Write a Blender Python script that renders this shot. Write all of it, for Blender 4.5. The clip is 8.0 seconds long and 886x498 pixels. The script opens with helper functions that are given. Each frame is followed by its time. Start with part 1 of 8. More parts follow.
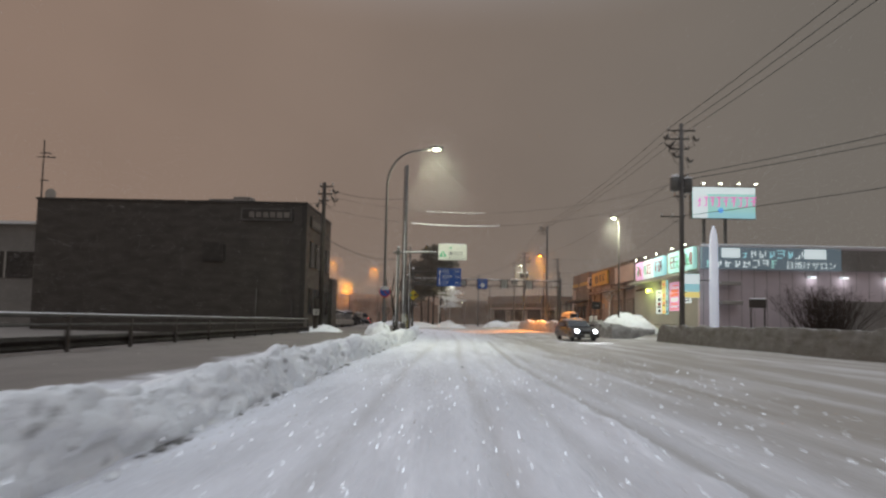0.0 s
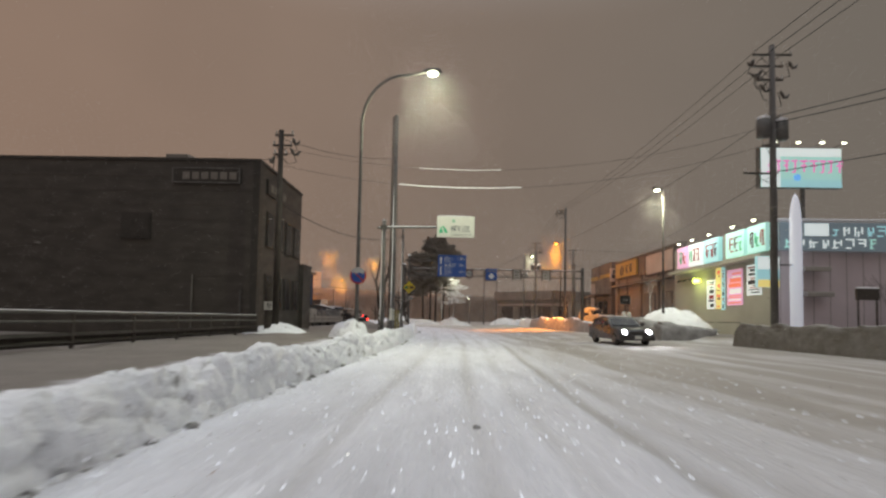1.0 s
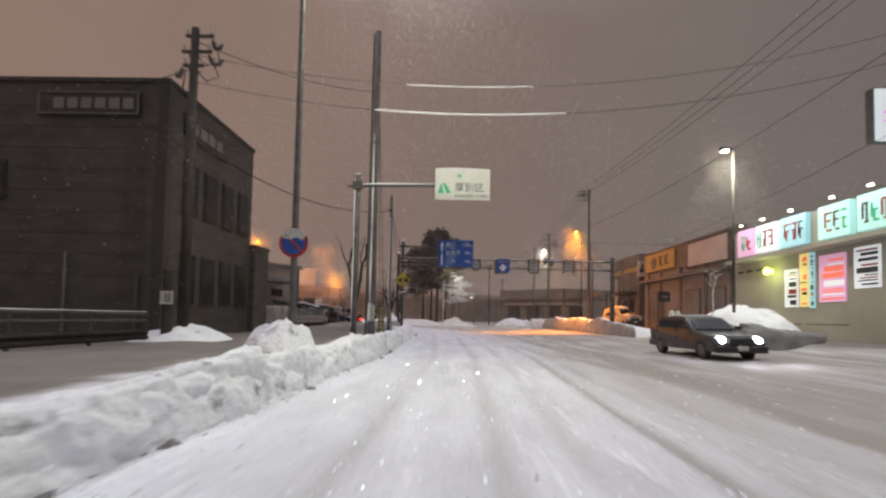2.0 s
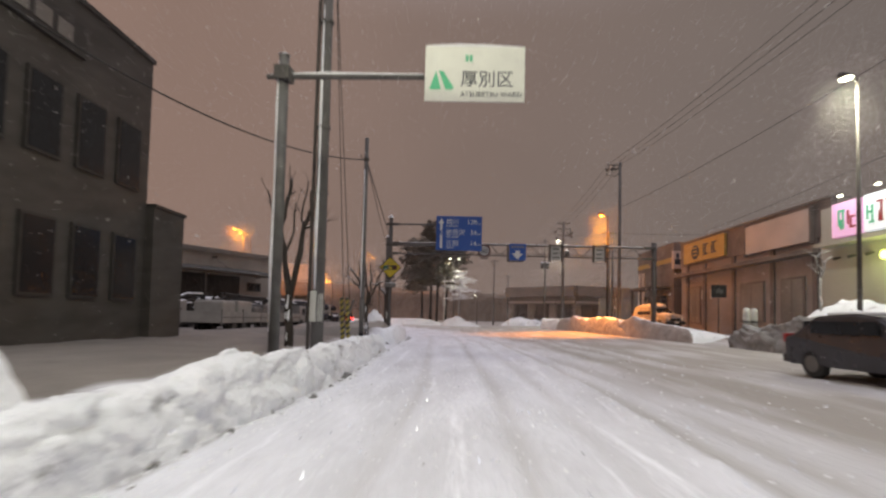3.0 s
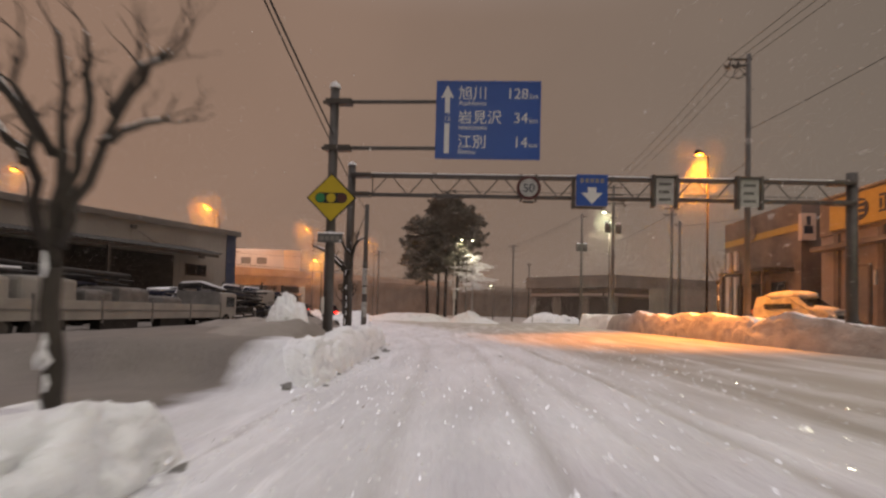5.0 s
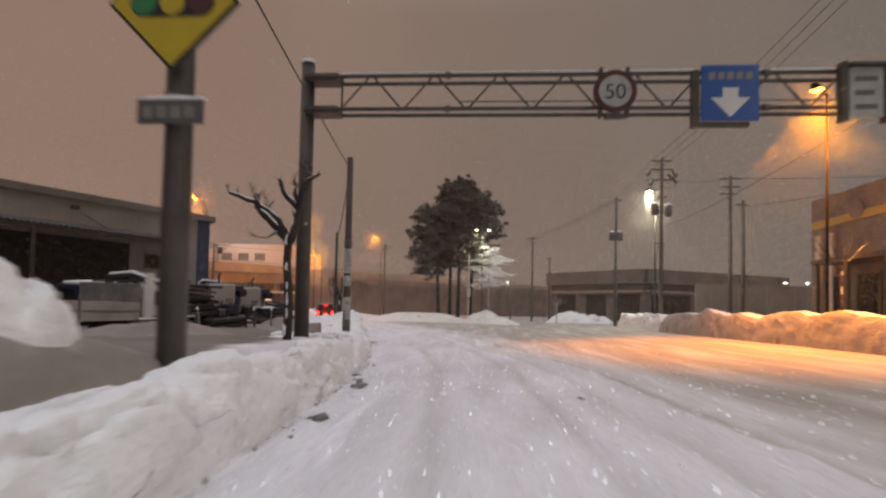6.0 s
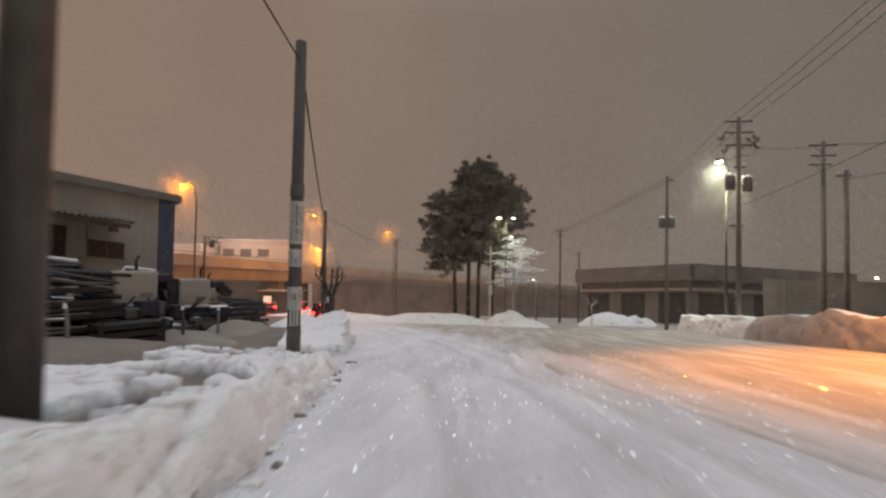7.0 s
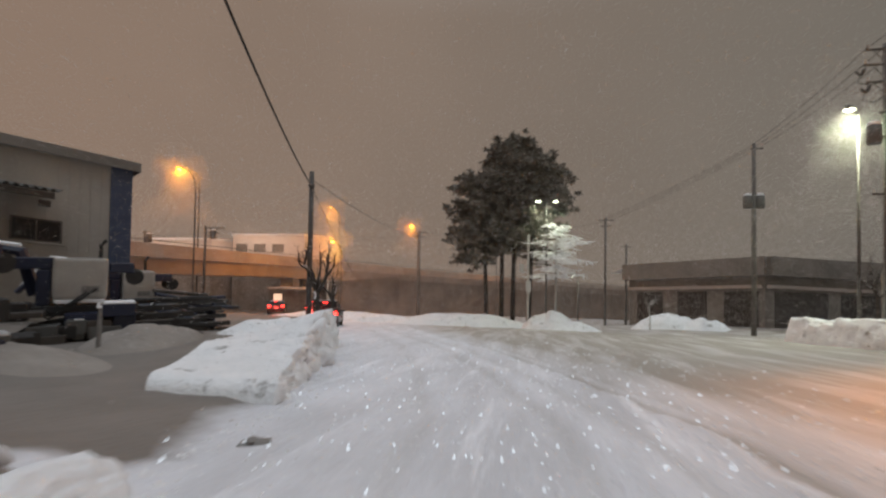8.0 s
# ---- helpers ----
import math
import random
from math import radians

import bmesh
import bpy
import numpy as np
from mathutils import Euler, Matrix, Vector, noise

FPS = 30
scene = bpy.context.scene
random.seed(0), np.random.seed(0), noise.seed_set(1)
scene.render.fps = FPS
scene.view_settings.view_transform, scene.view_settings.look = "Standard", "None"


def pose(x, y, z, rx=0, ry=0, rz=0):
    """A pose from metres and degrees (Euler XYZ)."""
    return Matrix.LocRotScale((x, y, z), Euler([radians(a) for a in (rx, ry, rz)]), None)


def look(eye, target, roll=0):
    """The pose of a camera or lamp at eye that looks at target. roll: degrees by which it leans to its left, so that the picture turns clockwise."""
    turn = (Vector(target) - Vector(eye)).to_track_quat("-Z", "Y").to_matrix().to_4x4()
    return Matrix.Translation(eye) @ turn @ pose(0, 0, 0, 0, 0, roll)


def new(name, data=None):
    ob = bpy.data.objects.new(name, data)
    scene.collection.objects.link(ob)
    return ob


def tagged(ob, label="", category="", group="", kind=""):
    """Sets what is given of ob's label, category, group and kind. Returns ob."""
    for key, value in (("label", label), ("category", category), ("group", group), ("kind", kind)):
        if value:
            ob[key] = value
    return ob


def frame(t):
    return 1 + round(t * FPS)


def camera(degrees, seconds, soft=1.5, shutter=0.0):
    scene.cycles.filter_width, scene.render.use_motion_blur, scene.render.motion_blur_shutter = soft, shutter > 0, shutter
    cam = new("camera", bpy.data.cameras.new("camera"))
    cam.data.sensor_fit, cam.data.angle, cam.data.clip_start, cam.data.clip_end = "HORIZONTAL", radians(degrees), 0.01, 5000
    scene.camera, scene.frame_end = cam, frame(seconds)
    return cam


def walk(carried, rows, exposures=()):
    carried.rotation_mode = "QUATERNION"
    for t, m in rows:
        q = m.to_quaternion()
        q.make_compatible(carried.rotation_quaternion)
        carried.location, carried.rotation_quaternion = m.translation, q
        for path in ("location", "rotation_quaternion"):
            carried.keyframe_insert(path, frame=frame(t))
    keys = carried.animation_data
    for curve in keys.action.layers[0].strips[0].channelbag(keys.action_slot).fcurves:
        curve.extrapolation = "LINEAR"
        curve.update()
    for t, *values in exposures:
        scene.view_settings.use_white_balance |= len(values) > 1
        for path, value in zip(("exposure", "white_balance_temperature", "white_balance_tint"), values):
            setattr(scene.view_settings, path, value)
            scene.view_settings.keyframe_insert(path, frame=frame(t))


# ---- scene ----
SLOPE = 0.109  # the street runs downhill along +y


def G(y):
    """Height of the street's plane at y."""
    return -SLOPE * y


cam = camera(88.0, 8.0, soft=2.4, shutter=0.35)
# seconds, x, y, yaw, pitch, roll; the eye rides 1.35 m above the street
PATH = [
    (0.0, 0.0, 0.0, 0.563, 2.748, -1.163),
    (0.5, 0.099, 4.056, 0.809, 2.626, -1.158),
    (1.0, 0.148, 8.094, 1.071, 2.396, -1.097),
    (2.5, 0.037, 19.841, 1.453, 2.4, -1.289),
    (3.0, 0.031, 23.635, 1.569, 2.291, -1.362),
    (3.5, 0.029, 27.274, 1.86, 2.041, -1.398),
    (4.0, 0.004, 30.836, 2.103, 1.962, -1.531),
    (4.5, -0.07, 34.508, 2.405, 1.766, -1.589),
    (6.0, -0.832, 45.357, 4.173, 1.513, -1.169),
    (6.5, -1.067, 48.932, 5.109, 1.471, -1.083),
    (7.0, -1.433, 52.489, 6.258, 1.531, -1.027),
    (7.5, -1.866, 55.997, 7.811, 1.559, -0.958),
    (8.0, -2.375, 59.5, 9.617, 1.483, -0.909),
]
walk(cam, [(t, pose(x, y, G(y) + 1.35, 90 + pitch, roll, yaw)) for t, x, y, yaw, pitch, roll in PATH],
     exposures=[(0.0, 0.0, 6150, 10), (1.0, 0.0, 6450, 11), (2.5, 0.0, 6200, 22), (3.5, 0.0, 6700, 20), (4.5, 0.0, 7200, 20), (6.0, 0.0, 6600, 17), (7.0, 0.0, 6350, 10), (8.0, 0.0, 6200, 7)])

# ---- sky: low snow cloud lit by the town, brighter overhead, warmer to the west ----
world = bpy.data.worlds.new("night_sky")
scene.world = world
world.use_nodes = True
wn, wl = world.node_tree.nodes, world.node_tree.links
wn.clear()
w_out, w_bg = wn.new("ShaderNodeOutputWorld"), wn.new("ShaderNodeBackground")
w_tc, w_sep = wn.new("ShaderNodeTexCoord"), wn.new("ShaderNodeSeparateXYZ")
wl.new(w_tc.outputs["Generated"], w_sep.inputs[0])
w_side = wn.new("ShaderNodeMapRange")
w_side.inputs["From Min"].default_value, w_side.inputs["From Max"].default_value = -0.75, 0.6
wl.new(w_sep.outputs["X"], w_side.inputs["Value"])
w_mix = wn.new("ShaderNodeMix")
w_mix.data_type = "RGBA"
w_mix.inputs["A"].default_value = (0.275, 0.188, 0.138, 1)
w_mix.inputs["B"].default_value = (0.17, 0.147, 0.122, 1)
wl.new(w_side.outputs["Result"], w_mix.inputs["Factor"])
w_up = wn.new("ShaderNodeMapRange")
w_up.interpolation_type = "SMOOTHSTEP"
w_up.inputs["From Min"].default_value, w_up.inputs["From Max"].default_value = 0.46, 1.0
wl.new(w_sep.outputs["Z"], w_up.inputs["Value"])
w_mix2 = wn.new("ShaderNodeMix")
w_mix2.data_type = "RGBA"
w_mix2.inputs["B"].default_value = (1.02, 1.06, 1.12, 1)
wl.new(w_up.outputs["Result"], w_mix2.inputs["Factor"])
wl.new(w_mix.outputs["Result"], w_mix2.inputs["A"])
w_noise = wn.new("ShaderNodeTexNoise")
w_noise.inputs["Scale"].default_value, w_noise.inputs["Detail"].default_value = 2.2, 4
wl.new(w_tc.outputs["Generated"], w_noise.inputs["Vector"])
w_amt = wn.new("ShaderNodeMapRange")
w_amt.inputs["To Min"].default_value, w_amt.inputs["To Max"].default_value = 0.86, 1.14
wl.new(w_noise.outputs["Fac"], w_amt.inputs["Value"])
wl.new(w_mix2.outputs["Result"], w_bg.inputs["Color"])
wl.new(w_amt.outputs["Result"], w_bg.inputs["Strength"])
wl.new(w_bg.outputs[0], w_out.inputs[0])

LED = (0.97, 1.0, 0.70)
SODIUM = (1.0, 0.315, 0.015)

# ---- materials ----


def mat(name, col, rough=0.6, metal=0.0, var=0.15, scale=3.0, grain=40.0, bump=0.15, stretch=(1, 1, 1), col2=None, island=0.0, emit=None, power=0.0, dist=0.01, dirt=None, dirt_at=0.62, dirt_scale=1.1, dirt_stretch=None, crack=None, soil=None):
    """A surface with variation at two scales: stains of size 1/scale and grain of size 1/grain."""
    m = bpy.data.materials.new(name)
    m.use_nodes = True
    n, l = m.node_tree.nodes, m.node_tree.links
    b = n["Principled BSDF"]
    b.inputs["Roughness"].default_value, b.inputs["Metallic"].default_value = rough, metal
    tc, mp = n.new("ShaderNodeTexCoord"), n.new("ShaderNodeMapping")
    mp.inputs["Scale"].default_value = stretch
    l.new(tc.outputs["Object"], mp.inputs[0])
    n1, n2 = n.new("ShaderNodeTexNoise"), n.new("ShaderNodeTexNoise")
    n1.inputs["Scale"].default_value, n1.inputs["Detail"].default_value = scale, 5
    n2.inputs["Scale"].default_value, n2.inputs["Detail"].default_value = grain, 3
    l.new(mp.outputs[0], n1.inputs["Vector"]), l.new(mp.outputs[0], n2.inputs["Vector"])
    ramp = n.new("ShaderNodeMapRange")
    ramp.inputs["From Min"].default_value, ramp.inputs["From Max"].default_value = 0.32, 0.68
    l.new(n1.outputs["Fac"], ramp.inputs["Value"])
    mx = n.new("ShaderNodeMix")
    mx.data_type = "RGBA"
    c2 = col2 or tuple(c * (1 - 2 * var) for c in col)
    mx.inputs["A"].default_value, mx.inputs["B"].default_value = (*col, 1), (*c2, 1)
    l.new(ramp.outputs["Result"], mx.inputs["Factor"])
    hsv = n.new("ShaderNodeHueSaturation")
    g = n.new("ShaderNodeMapRange")
    g.inputs["To Min"].default_value, g.inputs["To Max"].default_value = 1 - var, 1 + var
    l.new(n2.outputs["Fac"], g.inputs["Value"])
    last = g.outputs["Result"]
    if island:
        info, m2 = n.new("ShaderNodeObjectInfo"), n.new("ShaderNodeMapRange")
        m2.inputs["To Min"].default_value, m2.inputs["To Max"].default_value = 1 - island, 1 + island
        l.new(info.outputs["Random"], m2.inputs["Value"])
        mul = n.new("ShaderNodeMath")
        mul.operation = "MULTIPLY"
        l.new(last, mul.inputs[0]), l.new(m2.outputs["Result"], mul.inputs[1])
        last = mul.outputs[0]
    tone = mx.outputs["Result"]
    if dirt:
        n3, r3, m3 = n.new("ShaderNodeTexNoise"), n.new("ShaderNodeMapRange"), n.new("ShaderNodeMix")
        n3.inputs["Scale"].default_value, n3.inputs["Detail"].default_value, n3.inputs["Roughness"].default_value = dirt_scale, 8, 0.68
        r3.inputs["From Min"].default_value, r3.inputs["From Max"].default_value = dirt_at, dirt_at + 0.1
        m3.data_type = "RGBA"
        if dirt_stretch:
            ms = n.new("ShaderNodeMapping")
            ms.inputs["Scale"].default_value, ms.inputs["Rotation"].default_value = dirt_stretch, (0, 0, 0.35)
            l.new(tc.outputs["Object"], ms.inputs[0]), l.new(ms.outputs[0], n3.inputs["Vector"])
        else:
            l.new(tc.outputs["Object"], n3.inputs["Vector"])
        l.new(n3.outputs["Fac"], r3.inputs["Value"])
        l.new(r3.outputs["Result"], m3.inputs["Factor"]), l.new(tone, m3.inputs["A"])
        m3.inputs["B"].default_value = (*dirt, 1)
        tone = m3.outputs["Result"]
    gap = None
    if soil:
        at, m5 = n.new("ShaderNodeAttribute"), n.new("ShaderNodeMix")
        at.attribute_name = "soil"
        m5.data_type = "RGBA"
        l.new(at.outputs["Fac"], m5.inputs["Factor"]), l.new(tone, m5.inputs["A"])
        m5.inputs["B"].default_value = (*soil, 1)
        tone = m5.outputs["Result"]
    if crack:
        # cracks between slabs of broken snow, open in some stretches only
        tint, size, wide = crack
        wn_, add, off = n.new("ShaderNodeTexNoise"), n.new("ShaderNodeVectorMath"), n.new("ShaderNodeVectorMath")
        wn_.inputs["Scale"].default_value, wn_.inputs["Detail"].default_value = 1.1, 2
        off.operation = "MULTIPLY_ADD"
        off.inputs[1].default_value, off.inputs[2].default_value = (0.8, 0.8, 0.8), (-0.4, -0.4, -0.4)
        vo = n.new("ShaderNodeTexVoronoi")
        vo.feature = "DISTANCE_TO_EDGE"
        vo.inputs["Scale"].default_value = size
        where, wr, edge, mul2, m4 = n.new("ShaderNodeTexNoise"), n.new("ShaderNodeMapRange"), n.new("ShaderNodeMapRange"), n.new("ShaderNodeMath"), n.new("ShaderNodeMix")
        where.inputs["Scale"].default_value, where.inputs["Detail"].default_value = 0.55, 3
        wr.inputs["From Min"].default_value, wr.inputs["From Max"].default_value = 0.45, 0.68
        wr.inputs["To Min"].default_value, wr.inputs["To Max"].default_value = 0.0, wide
        l.new(tc.outputs["Object"], wn_.inputs["Vector"]), l.new(wn_.outputs["Color"], off.inputs[0])
        l.new(tc.outputs["Object"], add.inputs[0]), l.new(off.outputs[0], add.inputs[1]), l.new(add.outputs[0], vo.inputs["Vector"])
        l.new(tc.outputs["Object"], where.inputs["Vector"]), l.new(where.outputs["Fac"], wr.inputs["Value"])
        edge.inputs["To Min"].default_value, edge.inputs["To Max"].default_value = 1.0, 0.0
        l.new(vo.outputs["Distance"], edge.inputs["Value"])
        edge.inputs["From Min"].default_value = 0.0
        l.new(wr.outputs["Result"], edge.inputs["From Max"])
        mul2.operation = "MULTIPLY"
        mul2.inputs[1].default_value = 0.85
        l.new(edge.outputs["Result"], mul2.inputs[0])
        m4.data_type = "RGBA"
        l.new(mul2.outputs[0], m4.inputs["Factor"]), l.new(tone, m4.inputs["A"])
        m4.inputs["B"].default_value = (*tint, 1)
        tone, gap = m4.outputs["Result"], mul2.outputs[0]
    l.new(last, hsv.inputs["Value"]), l.new(tone, hsv.inputs["Color"])
    l.new(hsv.outputs[0], b.inputs["Base Color"])
    rr = n.new("ShaderNodeMapRange")
    rr.inputs["To Min"].default_value, rr.inputs["To Max"].default_value = max(0.03, rough - 0.12), min(1, rough + 0.12)
    l.new(n1.outputs["Fac"], rr.inputs["Value"]), l.new(rr.outputs["Result"], b.inputs["Roughness"])
    if bump:
        bp = n.new("ShaderNodeBump")
        bp.inputs["Strength"].default_value, bp.inputs["Distance"].default_value = bump, dist
        high = n2.outputs["Fac"]
        if gap:
            sub = n.new("ShaderNodeMath")
            sub.operation = "MULTIPLY_ADD"
            sub.inputs[1].default_value = -1.3
            l.new(gap, sub.inputs[0]), l.new(high, sub.inputs[2])
            high = sub.outputs[0]
        l.new(high, bp.inputs["Height"]), l.new(bp.outputs[0], b.inputs["Normal"])
    if emit:
        b.inputs["Emission Color"].default_value, b.inputs["Emission Strength"].default_value = (*emit, 1), power
    return m


M_ROAD = mat("packed_snow_road", (0.79, 0.80, 0.85), 0.88, var=0.09, scale=0.9, grain=9, bump=1.0, stretch=(1.5, 0.34, 1), col2=(0.63, 0.635, 0.67), dist=0.045, dirt=(0.89, 0.90, 0.95), dirt_at=0.56, dirt_scale=0.8, dirt_stretch=(2.2, 0.14, 1.0))
# trampled snow, made darker to stand for ground the headlights miss
M_TROD_UNLIT = mat("trodden_unlit_snow", (0.33, 0.295, 0.265), 0.9, var=0.1, scale=0.6, grain=8, bump=0.6, col2=(0.23, 0.205, 0.185), dist=0.04, dirt=(0.45, 0.42, 0.39), dirt_at=0.58, dirt_scale=0.45)


def mix_by_attribute(m, name, col, col2, even=False):
    """Blend a material's colour towards another colour by a mesh attribute; even: with soft streaks instead of ragged
    patches.
    """
    n, l = m.node_tree.nodes, m.node_tree.links
    base = n["Principled BSDF"].inputs["Base Color"]
    src = base.links[0].from_socket
    at, tc, nz, c, mx = n.new("ShaderNodeAttribute"), n.new("ShaderNodeTexCoord"), n.new("ShaderNodeTexNoise"), n.new("ShaderNodeMix"), n.new("ShaderNodeMix")
    at.attribute_name = name
    c.data_type = mx.data_type = "RGBA"
    nz.inputs["Scale"].default_value, nz.inputs["Detail"].default_value = 1.1, 8
    c.inputs["A"].default_value, c.inputs["B"].default_value = (*col, 1), (*col2, 1)
    edge, add = n.new("ShaderNodeMapRange"), n.new("ShaderNodeMath")
    edge.inputs["From Min"].default_value, edge.inputs["From Max"].default_value = 0.75, 1.25
    l.new(tc.outputs["Object"], nz.inputs["Vector"]), l.new(nz.outputs["Fac"], c.inputs["Factor"])
    if even:
        mp = n.new("ShaderNodeMapping")
        mp.inputs["Scale"].default_value = (1.3, 0.12, 1)
        nz.inputs["Detail"].default_value = 3
        l.new(tc.outputs["Object"], mp.inputs[0]), l.new(mp.outputs[0], nz.inputs["Vector"])
        edge.inputs["From Min"].default_value, edge.inputs["From Max"].default_value = 0.0, 0.62
        add.operation = "MULTIPLY"
    l.new(at.outputs["Fac"], add.inputs[0]), l.new(nz.outputs["Fac"], add.inputs[1]), l.new(add.outputs[0], edge.inputs["Value"])
    l.new(edge.outputs["Result"], mx.inputs["Factor"]), l.new(src, mx.inputs["A"]), l.new(c.outputs["Result"], mx.inputs["B"]), l.new(mx.outputs["Result"], base)


mix_by_attribute(M_ROAD, "rut", (0.50, 0.485, 0.47), (0.34, 0.33, 0.32), even=True)
# darker tone painted on the lanes outside the headlights
mix_by_attribute(M_ROAD, "unlit_lane", (0.42, 0.39, 0.35), (0.31, 0.285, 0.255), even=True)
# pavement colour: trampled snow plus painted lack of headlight
mix_by_attribute(M_ROAD, "trodden_unlit", (0.25, 0.222, 0.20), (0.155, 0.138, 0.123))
M_SNOW = mat("ploughed_snow", (0.88, 0.89, 0.91), 0.8, var=0.05, scale=1.3, grain=11, bump=0.8, col2=(0.79, 0.81, 0.83), dist=0.06, dirt=(0.24, 0.235, 0.225), dirt_at=0.59, dirt_scale=2.0)
M_CUT = mat("grimy_cut_snow", (0.48, 0.43, 0.39), 0.85, var=0.1, scale=1.2, grain=12, bump=0.7, col2=(0.33, 0.295, 0.265), dist=0.04, dirt=(0.16, 0.15, 0.14), dirt_at=0.60, dirt_scale=1.1)
M_SLAB = mat("cracked_snow_slabs", (0.90, 0.915, 0.945), 0.8, var=0.05, scale=1.3, grain=11, bump=0.8, col2=(0.84, 0.86, 0.89), dist=0.06, dirt=(0.46, 0.44, 0.42), dirt_at=0.67, dirt_scale=0.9, dirt_stretch=(2.4, 0.7, 1.0), crack=((0.34, 0.32, 0.31), 1.1, 0.012), soil=(0.20, 0.175, 0.155))
M_BROKEN = mat("broken_snow_slabs", (0.90, 0.915, 0.945), 0.8, var=0.05, scale=1.3, grain=11, bump=0.8, col2=(0.84, 0.86, 0.89), dist=0.06, dirt=(0.40, 0.37, 0.34), dirt_at=0.66, dirt_scale=0.8, dirt_stretch=(2.2, 0.8, 1.0), soil=(0.20, 0.175, 0.155))
M_SNOWCAP = mat("fresh_snow", (0.87, 0.88, 0.9), 0.8, var=0.04, scale=3, grain=30, bump=0.3)
M_DIRTY = mat("dirty_snow", (0.34, 0.33, 0.32), 0.8, var=0.12, scale=1.6, grain=16, bump=0.6, col2=(0.17, 0.163, 0.157), dist=0.03)
M_DEBRIS = mat("dark_slush", (0.22, 0.213, 0.205), 0.6, var=0.2, scale=5, grain=30, bump=0.5)
M_BLACK = mat("dark_cladding", (0.082, 0.074, 0.066), 0.55, var=0.18, scale=0.8, grain=20, bump=0.2, stretch=(1, 1, 3))
M_BLACK2 = mat("dark_cladding_trim", (0.05, 0.046, 0.042), 0.5, var=0.15)
M_GLASSD = mat("dark_window_glass", (0.02, 0.022, 0.025), 0.12, var=0.1, bump=0.02)
M_STEEL = mat("galvanised_steel", (0.135, 0.13, 0.122), 0.6, 0.25, var=0.2, scale=3, grain=60, bump=0.08)
M_DARKSTEEL = mat("brown_painted_steel", (0.09, 0.079, 0.07), 0.5, 0.2, var=0.15, scale=4, grain=60, bump=0.1)
M_CONC = mat("pole_concrete", (0.155, 0.147, 0.138), 0.85, var=0.22, scale=2.5, grain=50, bump=0.2, stretch=(1, 1, 0.3))
M_WALLC = mat("concrete_wall", (0.27, 0.255, 0.235), 0.85, var=0.14, scale=0.35, grain=12, bump=0.25)
M_BROWN = mat("brown_concrete", (0.48, 0.395, 0.325), 0.85, var=0.15, scale=0.3, grain=12, bump=0.25)
M_SIDING = mat("grey_corrugated_siding", (0.42, 0.395, 0.355), 0.6, 0.05, var=0.1, scale=0.5, grain=15, bump=0.1)
M_EAVES = mat("weathered_dark_eaves", (0.25, 0.225, 0.20), 0.85, var=0.15, scale=0.4, grain=12)
M_DARKIN = mat("dark_interior", (0.06, 0.052, 0.046), 0.8, var=0.2)
M_BLUE = mat("blue_painted_steel", (0.05, 0.075, 0.14), 0.5, var=0.12)
M_BLUESIGN = mat("blue_sign_sheet", (0.022, 0.085, 0.33), 0.35, var=0.04, bump=0.02)
M_WHITESIGN = mat("white_sign_sheet", (0.80, 0.82, 0.74), 0.4, var=0.04, bump=0.02)
M_GREENMARK = mat("green_sign_ink", (0.08, 0.55, 0.28), 0.45, var=0.04, bump=0)
M_INK = mat("dark_sign_ink", (0.03, 0.04, 0.06), 0.5, var=0.05, bump=0)
M_WHITEINK = mat("white_sign_ink", (0.66, 0.67, 0.66), 0.4, var=0.03, bump=0)
M_YELLOW = mat("yellow_sign_sheet", (0.55, 0.41, 0.03), 0.4, var=0.05, bump=0.02)
M_RIMED = mat("frosted_sign_sheet", (0.42, 0.42, 0.40), 0.6, var=0.12, scale=5, grain=40, bump=0.1)
M_DULLRED = mat("grimy_red_rim", (0.10, 0.03, 0.028), 0.6, var=0.2)
M_RED = mat("red_sign_ink", (0.36, 0.03, 0.028), 0.4, var=0.06, bump=0.02)
M_GREEND = mat("green_signal_ink", (0.03, 0.22, 0.09), 0.4, var=0.05, bump=0)
M_BARK = mat("dark_bark", (0.055, 0.045, 0.037), 0.9, var=0.25, scale=6, grain=40, bump=0.7, stretch=(1, 1, 0.3))
M_BARKSNOW = mat("pale_snowy_bark", (0.45, 0.44, 0.42), 0.85, var=0.2, scale=6, grain=40, bump=0.5)
M_NEEDLE = mat("pine_needles", (0.23, 0.215, 0.175), 0.85, var=0.3, scale=0.6, grain=12, bump=0.2)
M_TWIG = mat("bare_twigs", (0.075, 0.055, 0.045), 0.9, var=0.2)
M_TYRE = mat("tyre_rubber", (0.022, 0.022, 0.022), 0.85, var=0.15)
M_CARB = mat("black_car_paint", (0.02, 0.02, 0.022), 0.25, 0.3, var=0.1, bump=0.02)
M_CARG = mat("dark_grey_car_paint", (0.05, 0.05, 0.055), 0.3, 0.3, var=0.1, bump=0.02)
M_TRUCKW = mat("white_truck_paint", (0.42, 0.40, 0.365), 0.45, var=0.12, scale=1.5, grain=20, bump=0.05)
M_TRUCKB = mat("blue_truck_paint", (0.014, 0.019, 0.048), 0.4, var=0.15, scale=1.5)
M_TARP = mat("grey_tarpaulin", (0.24, 0.23, 0.22), 0.75, var=0.18, scale=2.5, grain=14, bump=0.5, dist=0.03)
M_PALEWALL = mat("pale_lit_cladding", (0.78, 0.74, 0.70), 0.7, var=0.06, scale=0.4)
